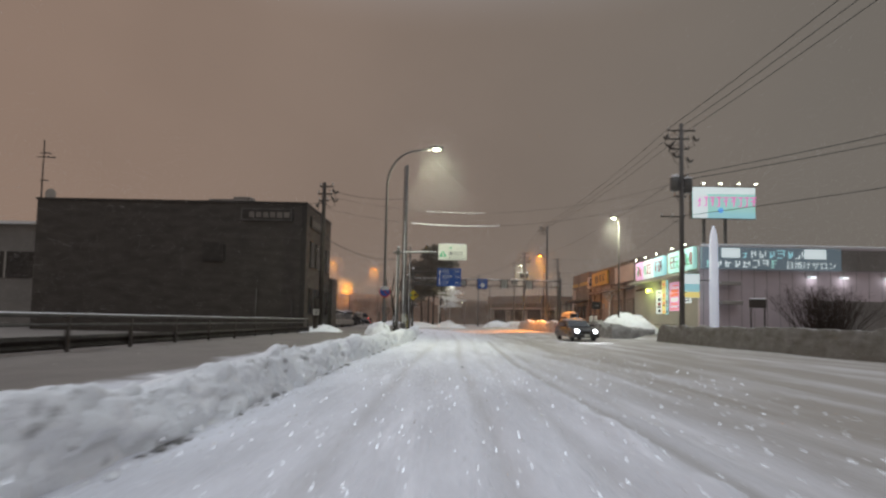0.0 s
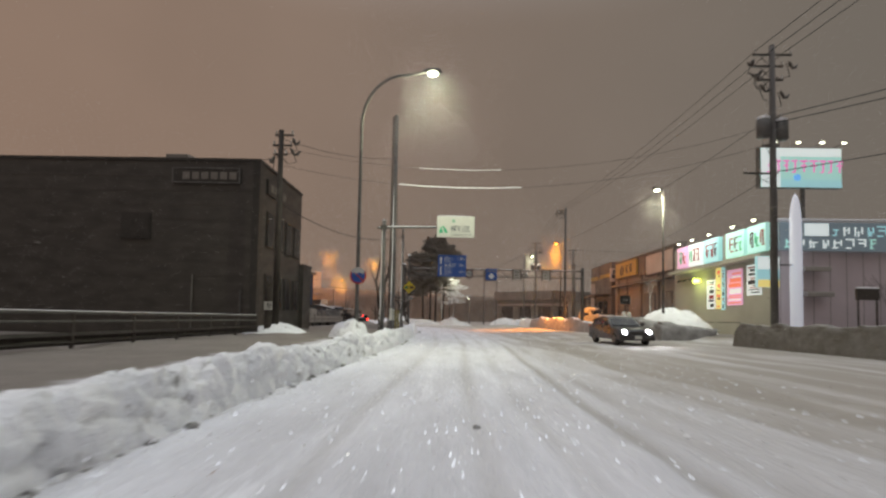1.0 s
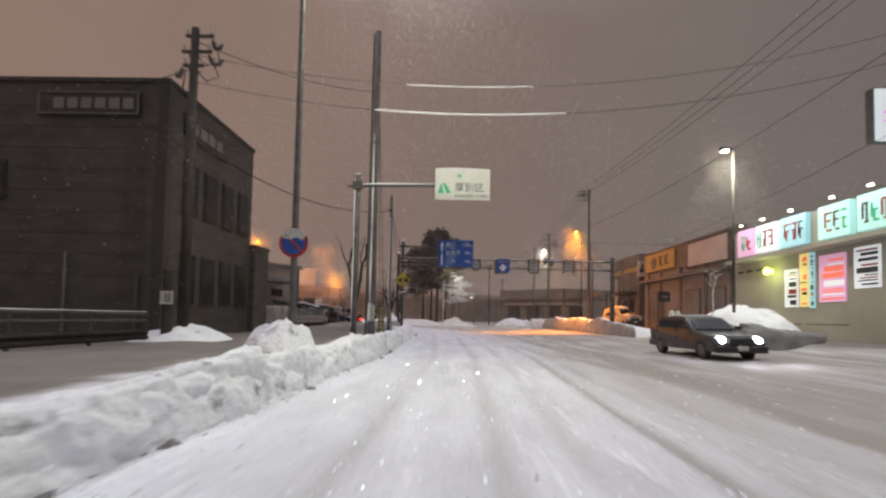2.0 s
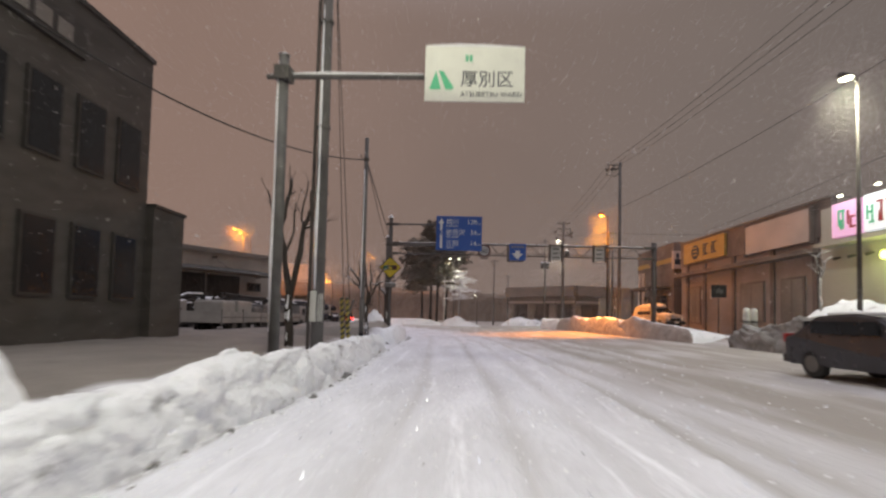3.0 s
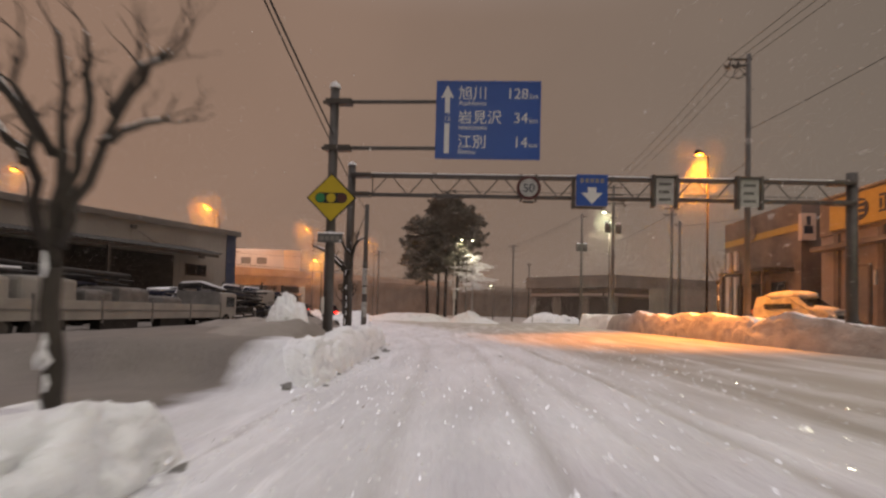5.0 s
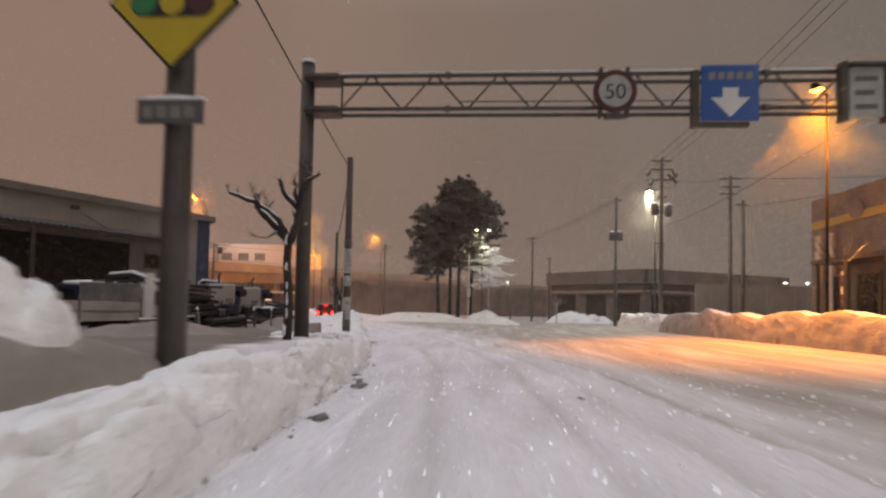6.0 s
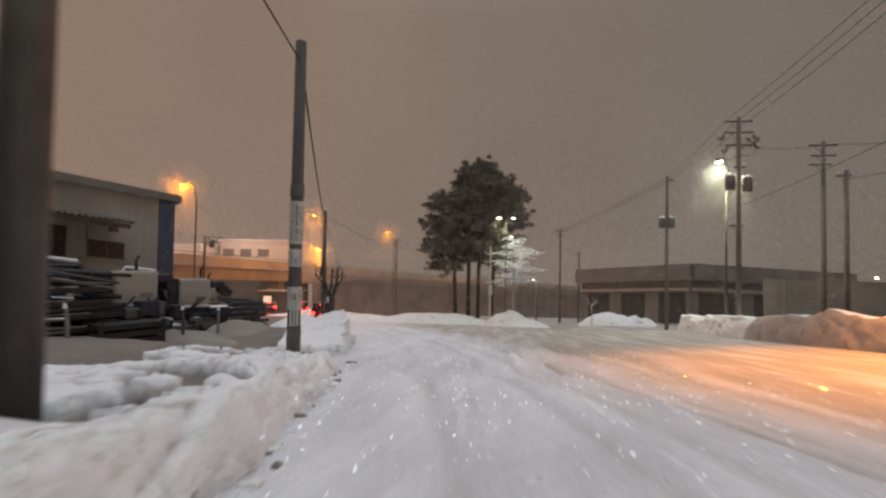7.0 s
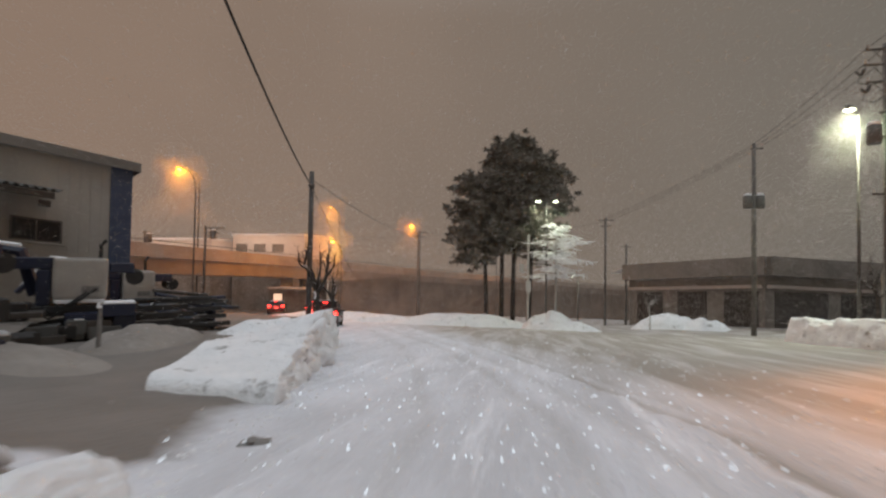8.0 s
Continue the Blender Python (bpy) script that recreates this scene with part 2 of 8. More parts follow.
# near-black and almost without gloss, to keep the close lamp from lighting it
M_NEARBLACK = mat("near_black_lamp_pole", (0.016, 0.013, 0.011), 0.95, var=0.2, bump=0.05)
M_NEARBLACK.node_tree.nodes["Principled BSDF"].inputs["Specular IOR Level"].default_value = 0.1
M_CHASSIS = mat("dark_chassis", (0.03, 0.028, 0.027), 0.7, var=0.2)
M_CABLE = mat("cable_sheath", (0.03, 0.028, 0.027), 0.7, var=0.1, bump=0)
M_PINKWALL = mat("pale_shop_wall", (0.68, 0.60, 0.63), 0.7, var=0.08, scale=0.5, grain=20, bump=0.12)
M_CREAM = mat("cream_shop_wall", (0.42, 0.40, 0.34), 0.7, var=0.08, scale=0.5, grain=20, bump=0.12)
M_ORWALL = mat("tan_shop_wall", (0.30, 0.262, 0.24), 0.75, var=0.12, scale=0.5, grain=20, bump=0.15)
M_WOODD = mat("dark_wood_siding", (0.19, 0.162, 0.145), 0.7, var=0.2, scale=0.7, grain=20, bump=0.2)
M_YELBOARD = mat("amber_sign_board", (0.40, 0.275, 0.075), 0.5, var=0.06, bump=0.03)
M_PALEBOARD = mat("blank_pale_board", (0.52, 0.46, 0.42), 0.55, var=0.08, scale=0.8, bump=0.03)
M_ROOFSNOW = mat("roof_snow", (0.80, 0.80, 0.8), 0.8, var=0.05, scale=1, grain=12, bump=0.3)
M_HEDGE = mat("dense_dark_hedge", (0.13, 0.12, 0.10), 0.9, var=0.3, scale=2, grain=18, bump=1.0, col2=(0.20, 0.19, 0.175), dist=0.05)
M_HEDGETOP = mat("snow_dusted_hedge_top", (0.40, 0.39, 0.38), 0.9, var=0.2, scale=2, grain=14, bump=0.8, col2=(0.20, 0.19, 0.18), dist=0.04)
M_STRIPE_Y = mat("yellow_reflective_tape", (0.33, 0.275, 0.06), 0.45, var=0.1, bump=0.02)
M_STRIPE_K = mat("black_tape", (0.02, 0.02, 0.02), 0.5, var=0.1, bump=0.02)
M_PAPER = mat("pasted_paper_notice", (0.55, 0.55, 0.52), 0.7, var=0.15, scale=8, grain=50, bump=0.1)
M_BOX = mat("pale_equipment_box", (0.60, 0.60, 0.56), 0.45, var=0.1, bump=0.05)
M_GREYBOX = mat("grey_transformer_paint", (0.13, 0.13, 0.125), 0.5, 0.2, var=0.12)
M_INSUL = mat("porcelain", (0.6, 0.58, 0.55), 0.25, var=0.05, bump=0)


def glow(name, col, power):
    return mat(name, tuple(min(0.8, c) for c in col), 0.4, var=0.02, bump=0, emit=col, power=power)


M_LED = glow("led_lens", LED, 7)
M_SODIUM = glow("sodium_lens", (1.0, 0.40, 0.08), 3.0)
M_TAIL = glow("tail_lamp", (1.0, 0.03, 0.02), 8)
M_HEAD = glow("head_lamp", (0.92, 0.95, 1.0), 25)
M_LBOX_W = glow("lit_white_panel", (0.85, 1.0, 0.98), 0.48)
M_LBOX_G = glow("lit_mint_panel", (0.48, 0.90, 0.76), 0.38)
M_LBOX_C = glow("lit_cyan_panel", (0.44, 0.80, 0.90), 0.36)
M_LBOX_P = glow("lit_pink_panel", (0.90, 0.48, 0.70), 0.38)
M_LBOX_B = glow("lit_blue_mark", (0.16, 0.45, 0.95), 0.6)
M_LBOX_M = glow("lit_magenta_letter", (1.0, 0.22, 0.55), 0.55)
M_LBOX_R = glow("lit_red_panel", (1.0, 0.20, 0.12), 0.5)
M_LBOX_Y = glow("lit_yellow_panel", (1.0, 0.75, 0.25), 0.5)
M_LBOX_D = glow("dim_slate_panel", (0.17, 0.22, 0.25), 0.32)
M_PILLAR = glow("lit_pale_pillar", (0.74, 0.77, 0.88), 0.38)
M_GREENLAMP = glow("green_yellow_lamp", (0.85, 1.0, 0.12), 7)
M_WARMWIN = glow("warm_lit_glass", (1.0, 0.66, 0.45), 0.9)
M_POLEB = mat("brown_weathered_pole", (0.105, 0.096, 0.086), 0.8, var=0.18, scale=2, grain=50, bump=0.2, stretch=(1, 1, 0.25))

# ---- building blocks ----


def part(name, bm, material, parent=None, label="", smooth=False, turn=0.0, hill=False):
    """One mesh object. turn: degrees about the thing's upright; hill: the mesh follows the street's slope."""
    if turn:
        bmesh.ops.rotate(bm, verts=bm.verts, cent=(0, 0, 0), matrix=Matrix.Rotation(radians(turn), 3, "Z"))
    if hill:
        for v in bm.verts:
            v.co.z -= SLOPE * v.co.y
    me = bpy.data.meshes.new(name)
    bm.normal_update()
    bm.to_mesh(me)
    bm.free()
    me.materials.append(material)
    if smooth:
        me.shade_smooth()
    ob = new(name, me)
    if parent:
        ob.parent = parent
    if label:
        ob["label"] = label
    return ob


def thing(name, x, y, h=0.0, label="", category="", group="", kind="", rz=0.0, rx=0.0):
    """An Empty on the street's plane (h above it) that carries its parts."""
    ob = new(name)
    ob.matrix_basis = pose(x, y, G(y) + h, rx, 0, rz)
    ob.empty_display_size = 0.2
    return tagged(ob, label, category, group, kind)


def B(*boxes, bevel=0.0):
    """A bmesh of boxes (x0, x1, y0, y1, z0, z1)."""
    bm = bmesh.new()
    for x0, x1, y0, y1, z0, z1 in boxes:
        c = [bm.verts.new(p) for p in ((x0, y0, z0), (x1, y0, z0), (x1, y1, z0), (x0, y1, z0), (x0, y0, z1), (x1, y0, z1), (x1, y1, z1), (x0, y1, z1))]
        for f in ((3, 2, 1, 0), (4, 5, 6, 7), (0, 1, 5, 4), (1, 2, 6, 5), (2, 3, 7, 6), (3, 0, 4, 7)):
            bm.faces.new([c[i] for i in f])
    if bevel:
        bmesh.ops.bevel(bm, geom=bm.edges[:], offset=bevel, segments=2, affect="EDGES", profile=0.6)
    return bm


def tube(bm, pts, radii, n=8, cap=True):
    """A tapered tube along points, joined to bm."""
    pts = [Vector(p) for p in pts]
    if not isinstance(radii, (list, tuple)):
        radii = [radii] * len(pts)
    rings = []
    side = None
    for i, p in enumerate(pts):
        d = (pts[min(i + 1, len(pts) - 1)] - pts[max(i - 1, 0)]).normalized()
        if side is None:
            side = d.cross(Vector((0.31, 0.95, 0.12))).normalized()
        side = (side - d * side.dot(d)).normalized()
        up = d.cross(side)
        rings.append([bm.verts.new(p + radii[i] * (math.cos(2 * math.pi * k / n) * side + math.sin(2 * math.pi * k / n) * up)) for k in range(n)])
    for a, b in zip(rings, rings[1:]):
        for k in range(n):
            bm.faces.new((a[k], a[(k + 1) % n], b[(k + 1) % n], b[k]))
    if cap:
        bm.faces.new(rings[0][::-1])
        bm.faces.new(rings[-1])
    return bm


def T(pts, radii, n=8):
    return tube(bmesh.new(), pts, radii, n)


def disc(r, y0, y1, n=32, cx=0.0, cz=0.0):
    """A thick disc facing -y."""
    return T([(cx, y0, cz), (cx, y1, cz)], r, n)


def prism(outline, y0, y1):
    """A flat shape in x and z, given thickness along y."""
    bm = bmesh.new()
    a = [bm.verts.new((x, y0, z)) for x, z in outline]
    b = [bm.verts.new((x, y1, z)) for x, z in outline]
    bm.faces.new(a)
    bm.faces.new(b[::-1])
    for i in range(len(a)):
        j = (i + 1) % len(a)
        bm.faces.new((a[j], a[i], b[i], b[j]))
    return bm


def lettering(name, text, size, x, y, z, material, parent, align="LEFT"):
    """Raised letters facing -y, turned into a mesh."""
    cu = bpy.data.curves.new(name, "FONT")
    cu.body, cu.size, cu.extrude, cu.align_x = text, size, 0.003, align
    tmp = bpy.data.objects.new(name, cu)
    scene.collection.objects.link(tmp)
    me = bpy.data.meshes.new_from_object(tmp.evaluated_get(bpy.context.evaluated_depsgraph_get()))
    bpy.data.objects.remove(tmp)
    me.transform(pose(x, y, z, 90))
    me.materials.clear()
    me.materials.append(material)
    ob = new(name, me)
    ob.parent = parent
    return ob


def lamp_light(kind, col, power, x, y, z, parent, radius=0.12, spot=150, blend=0.6, aim=None):
    li = bpy.data.lights.new("bulb", kind)
    li.color, li.energy, li.shadow_soft_size = col, power, radius
    if kind == "SPOT":
        li.spot_size, li.spot_blend = radians(spot), blend
    ob = new("bulb", li)
    ob.matrix_basis = look((x, y, z), aim) if aim else pose(x, y, z)
    ob.parent = parent
    return ob


def fbm(x, y, z=0.0, o=4):
    return noise.fractal(Vector((x, y, z)), 1.0, 2.1, o)


def smooth01(a, b, x):
    t = min(1, max(0, (x - a) / (b - a)))
    return t * t * (3 - 2 * t)


def along(table, y):
    """Piecewise linear look-up."""
    if y <= table[0][0]:
        return table[0][1]
    for (y0, a), (y1, b) in zip(table, table[1:]):
        if y <= y1:
            return a + (b - a) * (y - y0) / (y1 - y0)
    return table[-1][1]


# ---- ground ----
LEFT_FOOT = [(-20, -2.9), (5, -2.9), (15, -3.0), (25, -2.65), (33, -2.35), (41, -2.6), (50, -2.95), (56, -3.4), (60, -4.2), (62, -4.7), (62.8, -5.4), (65.3, -5.6), (66, -5.8), (70, -7.0), (76, -9.2), (90, -16), (130, -30)]
RIGHT_FOOT = [(-20, 14.0), (31, 14.2), (41, 13.6), (46, 13.2), (52, 13.3), (60, 12.6), (72, 12.6), (80, 12.2), (87, 11.8), (100, 14.5), (160, 22)]


def ground_height(x, y):
    """Relief above the street's plane: ruts in the packed snow, higher snow beyond the kerbs."""
    xl, xr = along(LEFT_FOOT, y), along(RIGHT_FOOT, y)
    h = 0.016 * fbm(x * 1.4, y * 0.35) + 0.02 * fbm(x * 0.25, y * 0.2)
    if xl - 1 < x < xr:
        for rut in (-0.85, 0.75, 1.7, 2.8, 3.4, 5.0, 9.3, 10.9):
            d = (x - rut - (xl + 2.6) * 0.9 - 0.12 * math.sin(y * 0.11 + rut)) / 0.2
            h -= 0.05 * math.exp(-d * d) * (0.7 + 0.6 * fbm(x, y * 0.5))
        for ridge, wide, high in ((1.0, 0.11, 0.055), (2.45, 0.2, 0.09), (6.8, 0.22, 0.05), (8.0, 0.22, 0.05)):
            d = (x - ridge - (xl + 2.6) * 0.9 - 0.12 * math.sin(y * 0.11 + ridge)) / wide
            h += high * math.exp(-d * d) * (0.7 + fbm(x * 2, y * 1.3))
    h += 0.011 * fbm(x * 4.5, y * 2.6, 21, 3)
    gap = smooth01(41.3, 42.3, y) * (1 - smooth01(45.2, 46.2, y)) + smooth01(61.6, 63.2, y) * (1 - smooth01(66.0, 70.5, y))
    left = smooth01(xl - 0.25, xl - 0.85, x) * (1 - gap * (1 - smooth01(xl - 4, xl - 7, x)) * 0.85)
    h += left * (0.50 + 0.07 * fbm(x * 0.6, y * 0.6, 5)) - 0.25 * smooth01(-10, -16, x) * left
    h += (0.04 + 0.21 * smooth01(43, 46, y)) * left * (1 - smooth01(xl - 3.2, xl - 6.5, x)) * (1 - smooth01(54.0, 56.5, y))  # snow lies deep on the pavement behind the bank
    h -= 0.34 * left * smooth01(54.8, 56.6, y) * (1 - smooth01(61.5, 63.0, y)) * (1 - smooth01(xl - 3.1, xl - 3.9, x))  # the slabs of the broad bank lie here
    right = smooth01(xr + 0.6, xr + 2.2, x)
    h += 0.30 * smooth01(3.5, 12.5, x)  # the carriageway is banked up to the right
    h += right * (0.35 + 0.10 * fbm(x * 0.5, y * 0.5, 9))
    return h


def ground():
    def steps(marks):
        out = []
        for a, b, s in marks:
            k = max(1, round((b - a) / s))
            out += [a + (b - a) * i / k for i in range(k)]
        return out + [marks[-1][1]]

    xs = steps([(-1500, -300, 300), (-300, -60, 40), (-60, -12, 3), (-12, -7, 0.2), (-7, 6, 0.11), (6, 13, 0.3), (13, 22, 0.45), (22, 60, 4), (60, 300, 40), (300, 1500, 300)])
    ys = steps([(-600, -60, 90), (-60, -4, 4), (-4, 70, 0.24), (70, 100, 0.6), (100, 160, 3), (160, 400, 40), (400, 2500, 300)])
    co = []
    for y in ys:
        for x in xs:
            near = -60 < x < 60 and -30 < y < 160
            co.append((x, y, G(y) + (ground_height(x, y) if near else 0.3)))
    w = len(xs)
    faces = [(j * w + i, j * w + i + 1, (j + 1) * w + i + 1, (j + 1) * w + i) for j in range(len(ys) - 1) for i in range(w - 1)]
    me = bpy.data.meshes.new("ground")
    me.from_pydata(co, [], faces)
    me.materials.append(M_ROAD)
    # worn: unlit pavement tone and painted foot shade, not wear alone
    worn, unlit_lane, rutted = [], [], []
    for y in ys:
        drive = smooth01(62.0, 62.9, y) * (1 - smooth01(65.2, 66.2, y))
        xl, xr = along(LEFT_FOOT, y) - 1.15 + 0.95 * drive + 0.35 * fbm(0, y * 0.8, 3, 3), along(RIGHT_FOOT, y) + 1.8
        bend = (along(LEFT_FOOT, y) + 2.6) * 0.9
        for x in xs:
            # traffic grime pressed into the wheel ruts
            grime = max(dark * math.exp(-min(40.0, ((x - rut - bend - 0.12 * math.sin(y * 0.11 + rut)) / 0.14) ** 2)) for rut, dark in ((-0.85, 0.9), (0.75, 1.0), (1.7, 0.7), (2.8, 1.7), (3.4, 0.8), (5.0, 0.9))) if y < 100 else 0.0
            # narrow dark strip paints the shadow gap under the left bank's foot
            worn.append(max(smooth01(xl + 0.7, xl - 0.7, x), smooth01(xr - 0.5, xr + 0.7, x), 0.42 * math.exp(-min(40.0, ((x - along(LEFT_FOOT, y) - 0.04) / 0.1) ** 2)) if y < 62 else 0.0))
            rutted.append(0.55 * grime)
            # oncoming lanes get a greyer colour, standing in for road the headlights miss
            unlit_lane.append(1.15 * smooth01(1.2, 6.5, x - bend + 0.3 * fbm(x * 0.3, y * 0.2, 7, 2)))
    me.attributes.new("trodden_unlit", "FLOAT", "POINT").data.foreach_set("value", worn)
    me.attributes.new("rut", "FLOAT", "POINT").data.foreach_set("value", rutted)
    me.attributes.new("unlit_lane", "FLOAT", "POINT").data.foreach_set("value", unlit_lane)
    me.shade_smooth()
    tagged(new("ground", me), "snow-covered street with packed wheel ruts and pavements", "ground", kind="structure")


ground()


def slab(a, b, c):
    """Relief of broken slabs: each cell stands out by its own amount and tilts its own way, with sunken joints."""
    p = Vector((a, b, c))
    dist, pts = noise.voronoi(p)
    way = noise.cell_vector(pts[0] * 7.3)
    joint = max(0.0, 1 - (dist[1] - dist[0]) * 7)
    return 0.75 * way.x - 0.1 + 0.75 * (p - pts[0]).dot(way - Vector((0.5, 0.5, 0.5))) - 0.45 * joint


def snow_bank(name, y0, y1, foot, depth, height, label, step=0.05, seed=0.0, ends=0.7, back=0.5, side=-1, material=None, group="ploughed snow banks", base=0.0, rough=1.0, run=0.36, cut=None, top=1.0, hollow=None, prof=46):
    """A ploughed bank along the street. foot(y): its edge on the road; side -1: it lies to the left of it."""
    rows_n = max(8, int((y1 - y0) / step))
    bm_co, fc, soil = [], [], []
    for j in range(rows_n + 1):
        y = y0 + (y1 - y0) * j / rows_n
        e = min(1.0, (y - y0) / ends, (y1 - y) / ends)
        e = math.sqrt(max(0.0, e * (2 - e)))
        xf, hh = foot(y), height(y) * e
        hh *= 1 + 0.11 * fbm(y * 0.7, seed, 2.0, 3)
        for i in range(prof + 1):
            u = i / prof
            if u < 0.36:
                s = u / 0.36
                d, h = 0.02 + run * s ** 1.3 * min(1.0, hh), hh * math.sin(s * math.pi / 2) ** 0.8
            else:
                s = (u - 0.36) / 0.64
                d, h = 0.02 + run * min(1.0, hh) + (depth - run - 0.02) * s, hh + (min(back, hh) - hh) * smooth01(0, 1, s)
            wx, wy = 0.35 * fbm(d * 1.7 + seed, y * 1.7, h, 2), 0.35 * fbm(d * 1.7, y * 1.7 + seed, h + 9, 2)
            # broken slabs, each with a flat tilted face of its own, and smaller chunks between them
            block, block2 = slab(d * 1.7 + wx, y * 1.0 + wy, h * 2.0 + seed), slab(d * 4.6 + wx, y * 3.6 + wy, h * 5.2 + seed)
            lump = 0.12 * fbm(d * 1.6 + seed, y * 1.5, h * 1.6, 4) + 0.21 * block + 0.075 * block2 + 0.03 * fbm(d * 13, y * 13, h * 13 + seed, 3)
            lump *= rough * (1 + (top - 1) * smooth01(0.3, 0.42, u))
            face = math.sin(min(1, u / 0.5) * math.pi * 0.5 + 0.15) if u < 0.5 else 0.4
            k = min(1.0, hh * 1.8)
            sunk = 0.0
            if hollow:  # gaps between the slabs where the grey under-snow lies open
                reach = smooth01(hollow[0], hollow[0] + 2.5, y) * smooth01(0.35, 0.6, d)
                gulf = fbm(d * 0.55 + seed, y * 0.8 - d * 0.3, 5.0, 4) + 0.05 * block2
                dist, _ = noise.voronoi(Vector((d * 1.5 + wx * 1.6, y * 0.9 + wy * 1.6, seed)))
                seam = max(0.0, 1 - (dist[1] - dist[0]) * 9)
                sunk = reach * max(smooth01(hollow[1], hollow[1] + 0.09, gulf), min(1.0, 2 * seam) * (0.25 + 0.75 * smooth01(-0.6, -0.1, gulf)))
                h -= 0.17 * sunk * min(1.0, hh * 2)
            soil.append(sunk)
            x = xf + side * (d - lump * 0.9 * k * (1 - smooth01(0.36, 0.6, u)))
            bm_co.append((x, y + lump * 0.25 * k, G(y) + base - 0.03 + max(0, h + lump * face * k * smooth01(0.0, 0.2, u)) + 0.0))
    w = prof + 1
    for j in range(rows_n):
        for i in range(prof):
            q = (j * w + i, j * w + i + 1, (j + 1) * w + i + 1, (j + 1) * w + i)
            fc.append(q if side > 0 else q[::-1])
    me = bpy.data.meshes.new(name)
    me.from_pydata(bm_co, [], fc)
    me.materials.append(material or M_SNOW)
    me.attributes.new("soil", "FLOAT", "POINT").data.foreach_set("value", soil)
    if cut:
        me.materials.append(cut)
        me.polygons.foreach_set("material_index", [1 if i < 14.5 + 1.6 * fbm(j * 0.09, seed, 3, 3) else 0 for j in range(rows_n) for i in range(prof)])
    me.shade_smooth()
    ob = new(name, me)
    return tagged(ob, label, "snow bank", group, kind="stuff")


def lf(y):
    return along(LEFT_FOOT, y)


snow_bank("snow_bank", 1.0, 42.1, lf, 1.35, lambda y: 0.67 + 0.05 * math.sin(y * 0.9), "long rough snow bank with cut lumpy face beside the road", seed=1.3, run=0.42, back=0.5, rough=0.68)
snow_bank("snow_bank", 45.9, 57.2, lf, 1.3, lambda y: 0.78 - 0.2 * smooth01(54.5, 57.0, y), "smooth white snow bank along the pavement edge", seed=7.7, material=M_SLAB, rough=0.55, run=0.42, back=0.66, hollow=(49.5, 0.06), prof=60)
snow_bank("snow_bank", 55.4, 62.3, lf, 3.7, lambda y: 0.64 - 0.14 * smooth01(58.5, 62.0, y), "broad low snow bank of cracked flat slabs by a driveway", seed=9.2, material=M_BROKEN, rough=0.5, run=0.95, back=0.52, hollow=(53.0, 0.05), prof=110)
snow_bank("snow_bank", 65.2, 77.0, lf, 2.3, lambda y: 0.30 + 0.86 * smooth01(65.0, 71.5, y), "squared-off snow bank with smooth sloping top", seed=4.1, ends=0.3, back=0.6, rough=1.25, top=0.3, step=0.04)


def heap(x, y, rx, ry, h, label, seed, material=None, n=34, dome=0.9, rough=0.28, freq=2.2):
    """A mound of thrown-up snow."""
    co, fc = [], []
    for j in range(n + 1):
        for i in range(n + 1):
            u, v = 2 * i / n - 1, 2 * j / n - 1
            r = min(1.0, math.hypot(u, v))
            hh = h * (1 - r * r) ** dome
            k = 1 - r ** 3
            hh = max(0, hh + h * rough * k * fbm(u * freq + seed, v * freq, 0, 4))
            px, py = x + rx * u, y + ry * v
            co.append((px, py, G(py) + ground_height(px, py) - 0.05 + hh))
    for j in range(n):
        for i in range(n):
            fc.append((j * (n + 1) + i, j * (n + 1) + i + 1, (j + 1) * (n + 1) + i + 1, (j + 1) * (n + 1) + i))
    me = bpy.data.meshes.new("snow_heap")
    me.from_pydata(co, [], fc)
    me.materials.append(material or M_SNOW)
    me.shade_smooth()
    return tagged(new("snow_heap", me), label, "snow heap", "heaps of cleared snow", kind="stuff")


heap(-3.9, 26.5, 0.85, 0.7, 0.75, "pointed snow heap round the foot of a lamp post", 2)
heap(-3.55, 26.9, 0.42, 0.4, 0.55, "round lump of thrown-up snow beside a lamp post", 6, dome=0.6)
heap(-8.3, 30.0, 1.6, 1.2, 0.45, "low snow drift round a utility pole", 5)
heap(-4.5, 48.4, 1.5, 1.5, 0.4, "low drift of pavement snow under a thrown-up lump", 8, M_TROD_UNLIT)
heap(-4.27, 48.4, 0.47, 0.6, 0.84, "tall lumpy chunk of snow thrown up on the pavement", 9, dome=0.42, rough=0.3, freq=3.0, n=50)
heap(-10.4, 73.5, 1.2, 2.5, 0.4, "rounded snow heap behind the bank", 11)
heap(-10.9, 66.3, 1.5, 1.0, 0.35, "low drift of grey yard snow before parked machines", 41, M_TROD_UNLIT)
heap(-11.0, 69.0, 1.1, 1.5, 0.42, "low drift of grey yard snow before parked machines", 44, M_TROD_UNLIT)
heap(-9.6, 57.5, 2.2, 1.6, 0.38, "low drift of grey yard snow beside the pavement", 47, M_TROD_UNLIT)
heap(1.9, 100.0, 2.6, 1.5, 0.75, "snow spilling from the tip of the traffic island", 50)
heap(16.4, 42.4, 2.9, 3.3, 1.75, "broad grey snow heap at a car park corner", 14)
snow_bank("snow_bank", 36.5, 46.2, lambda y: 13.0 + 0.25 * smooth01(44, 46, y), 3.6, lambda y: 1.15 + 0.25 * math.sin(y * 1.1), "dirty snow bank with a dark cut face at the car park", seed=31.0, side=1, ends=0.9, back=0.8, step=0.11, base=0.28, material=M_DIRTY)
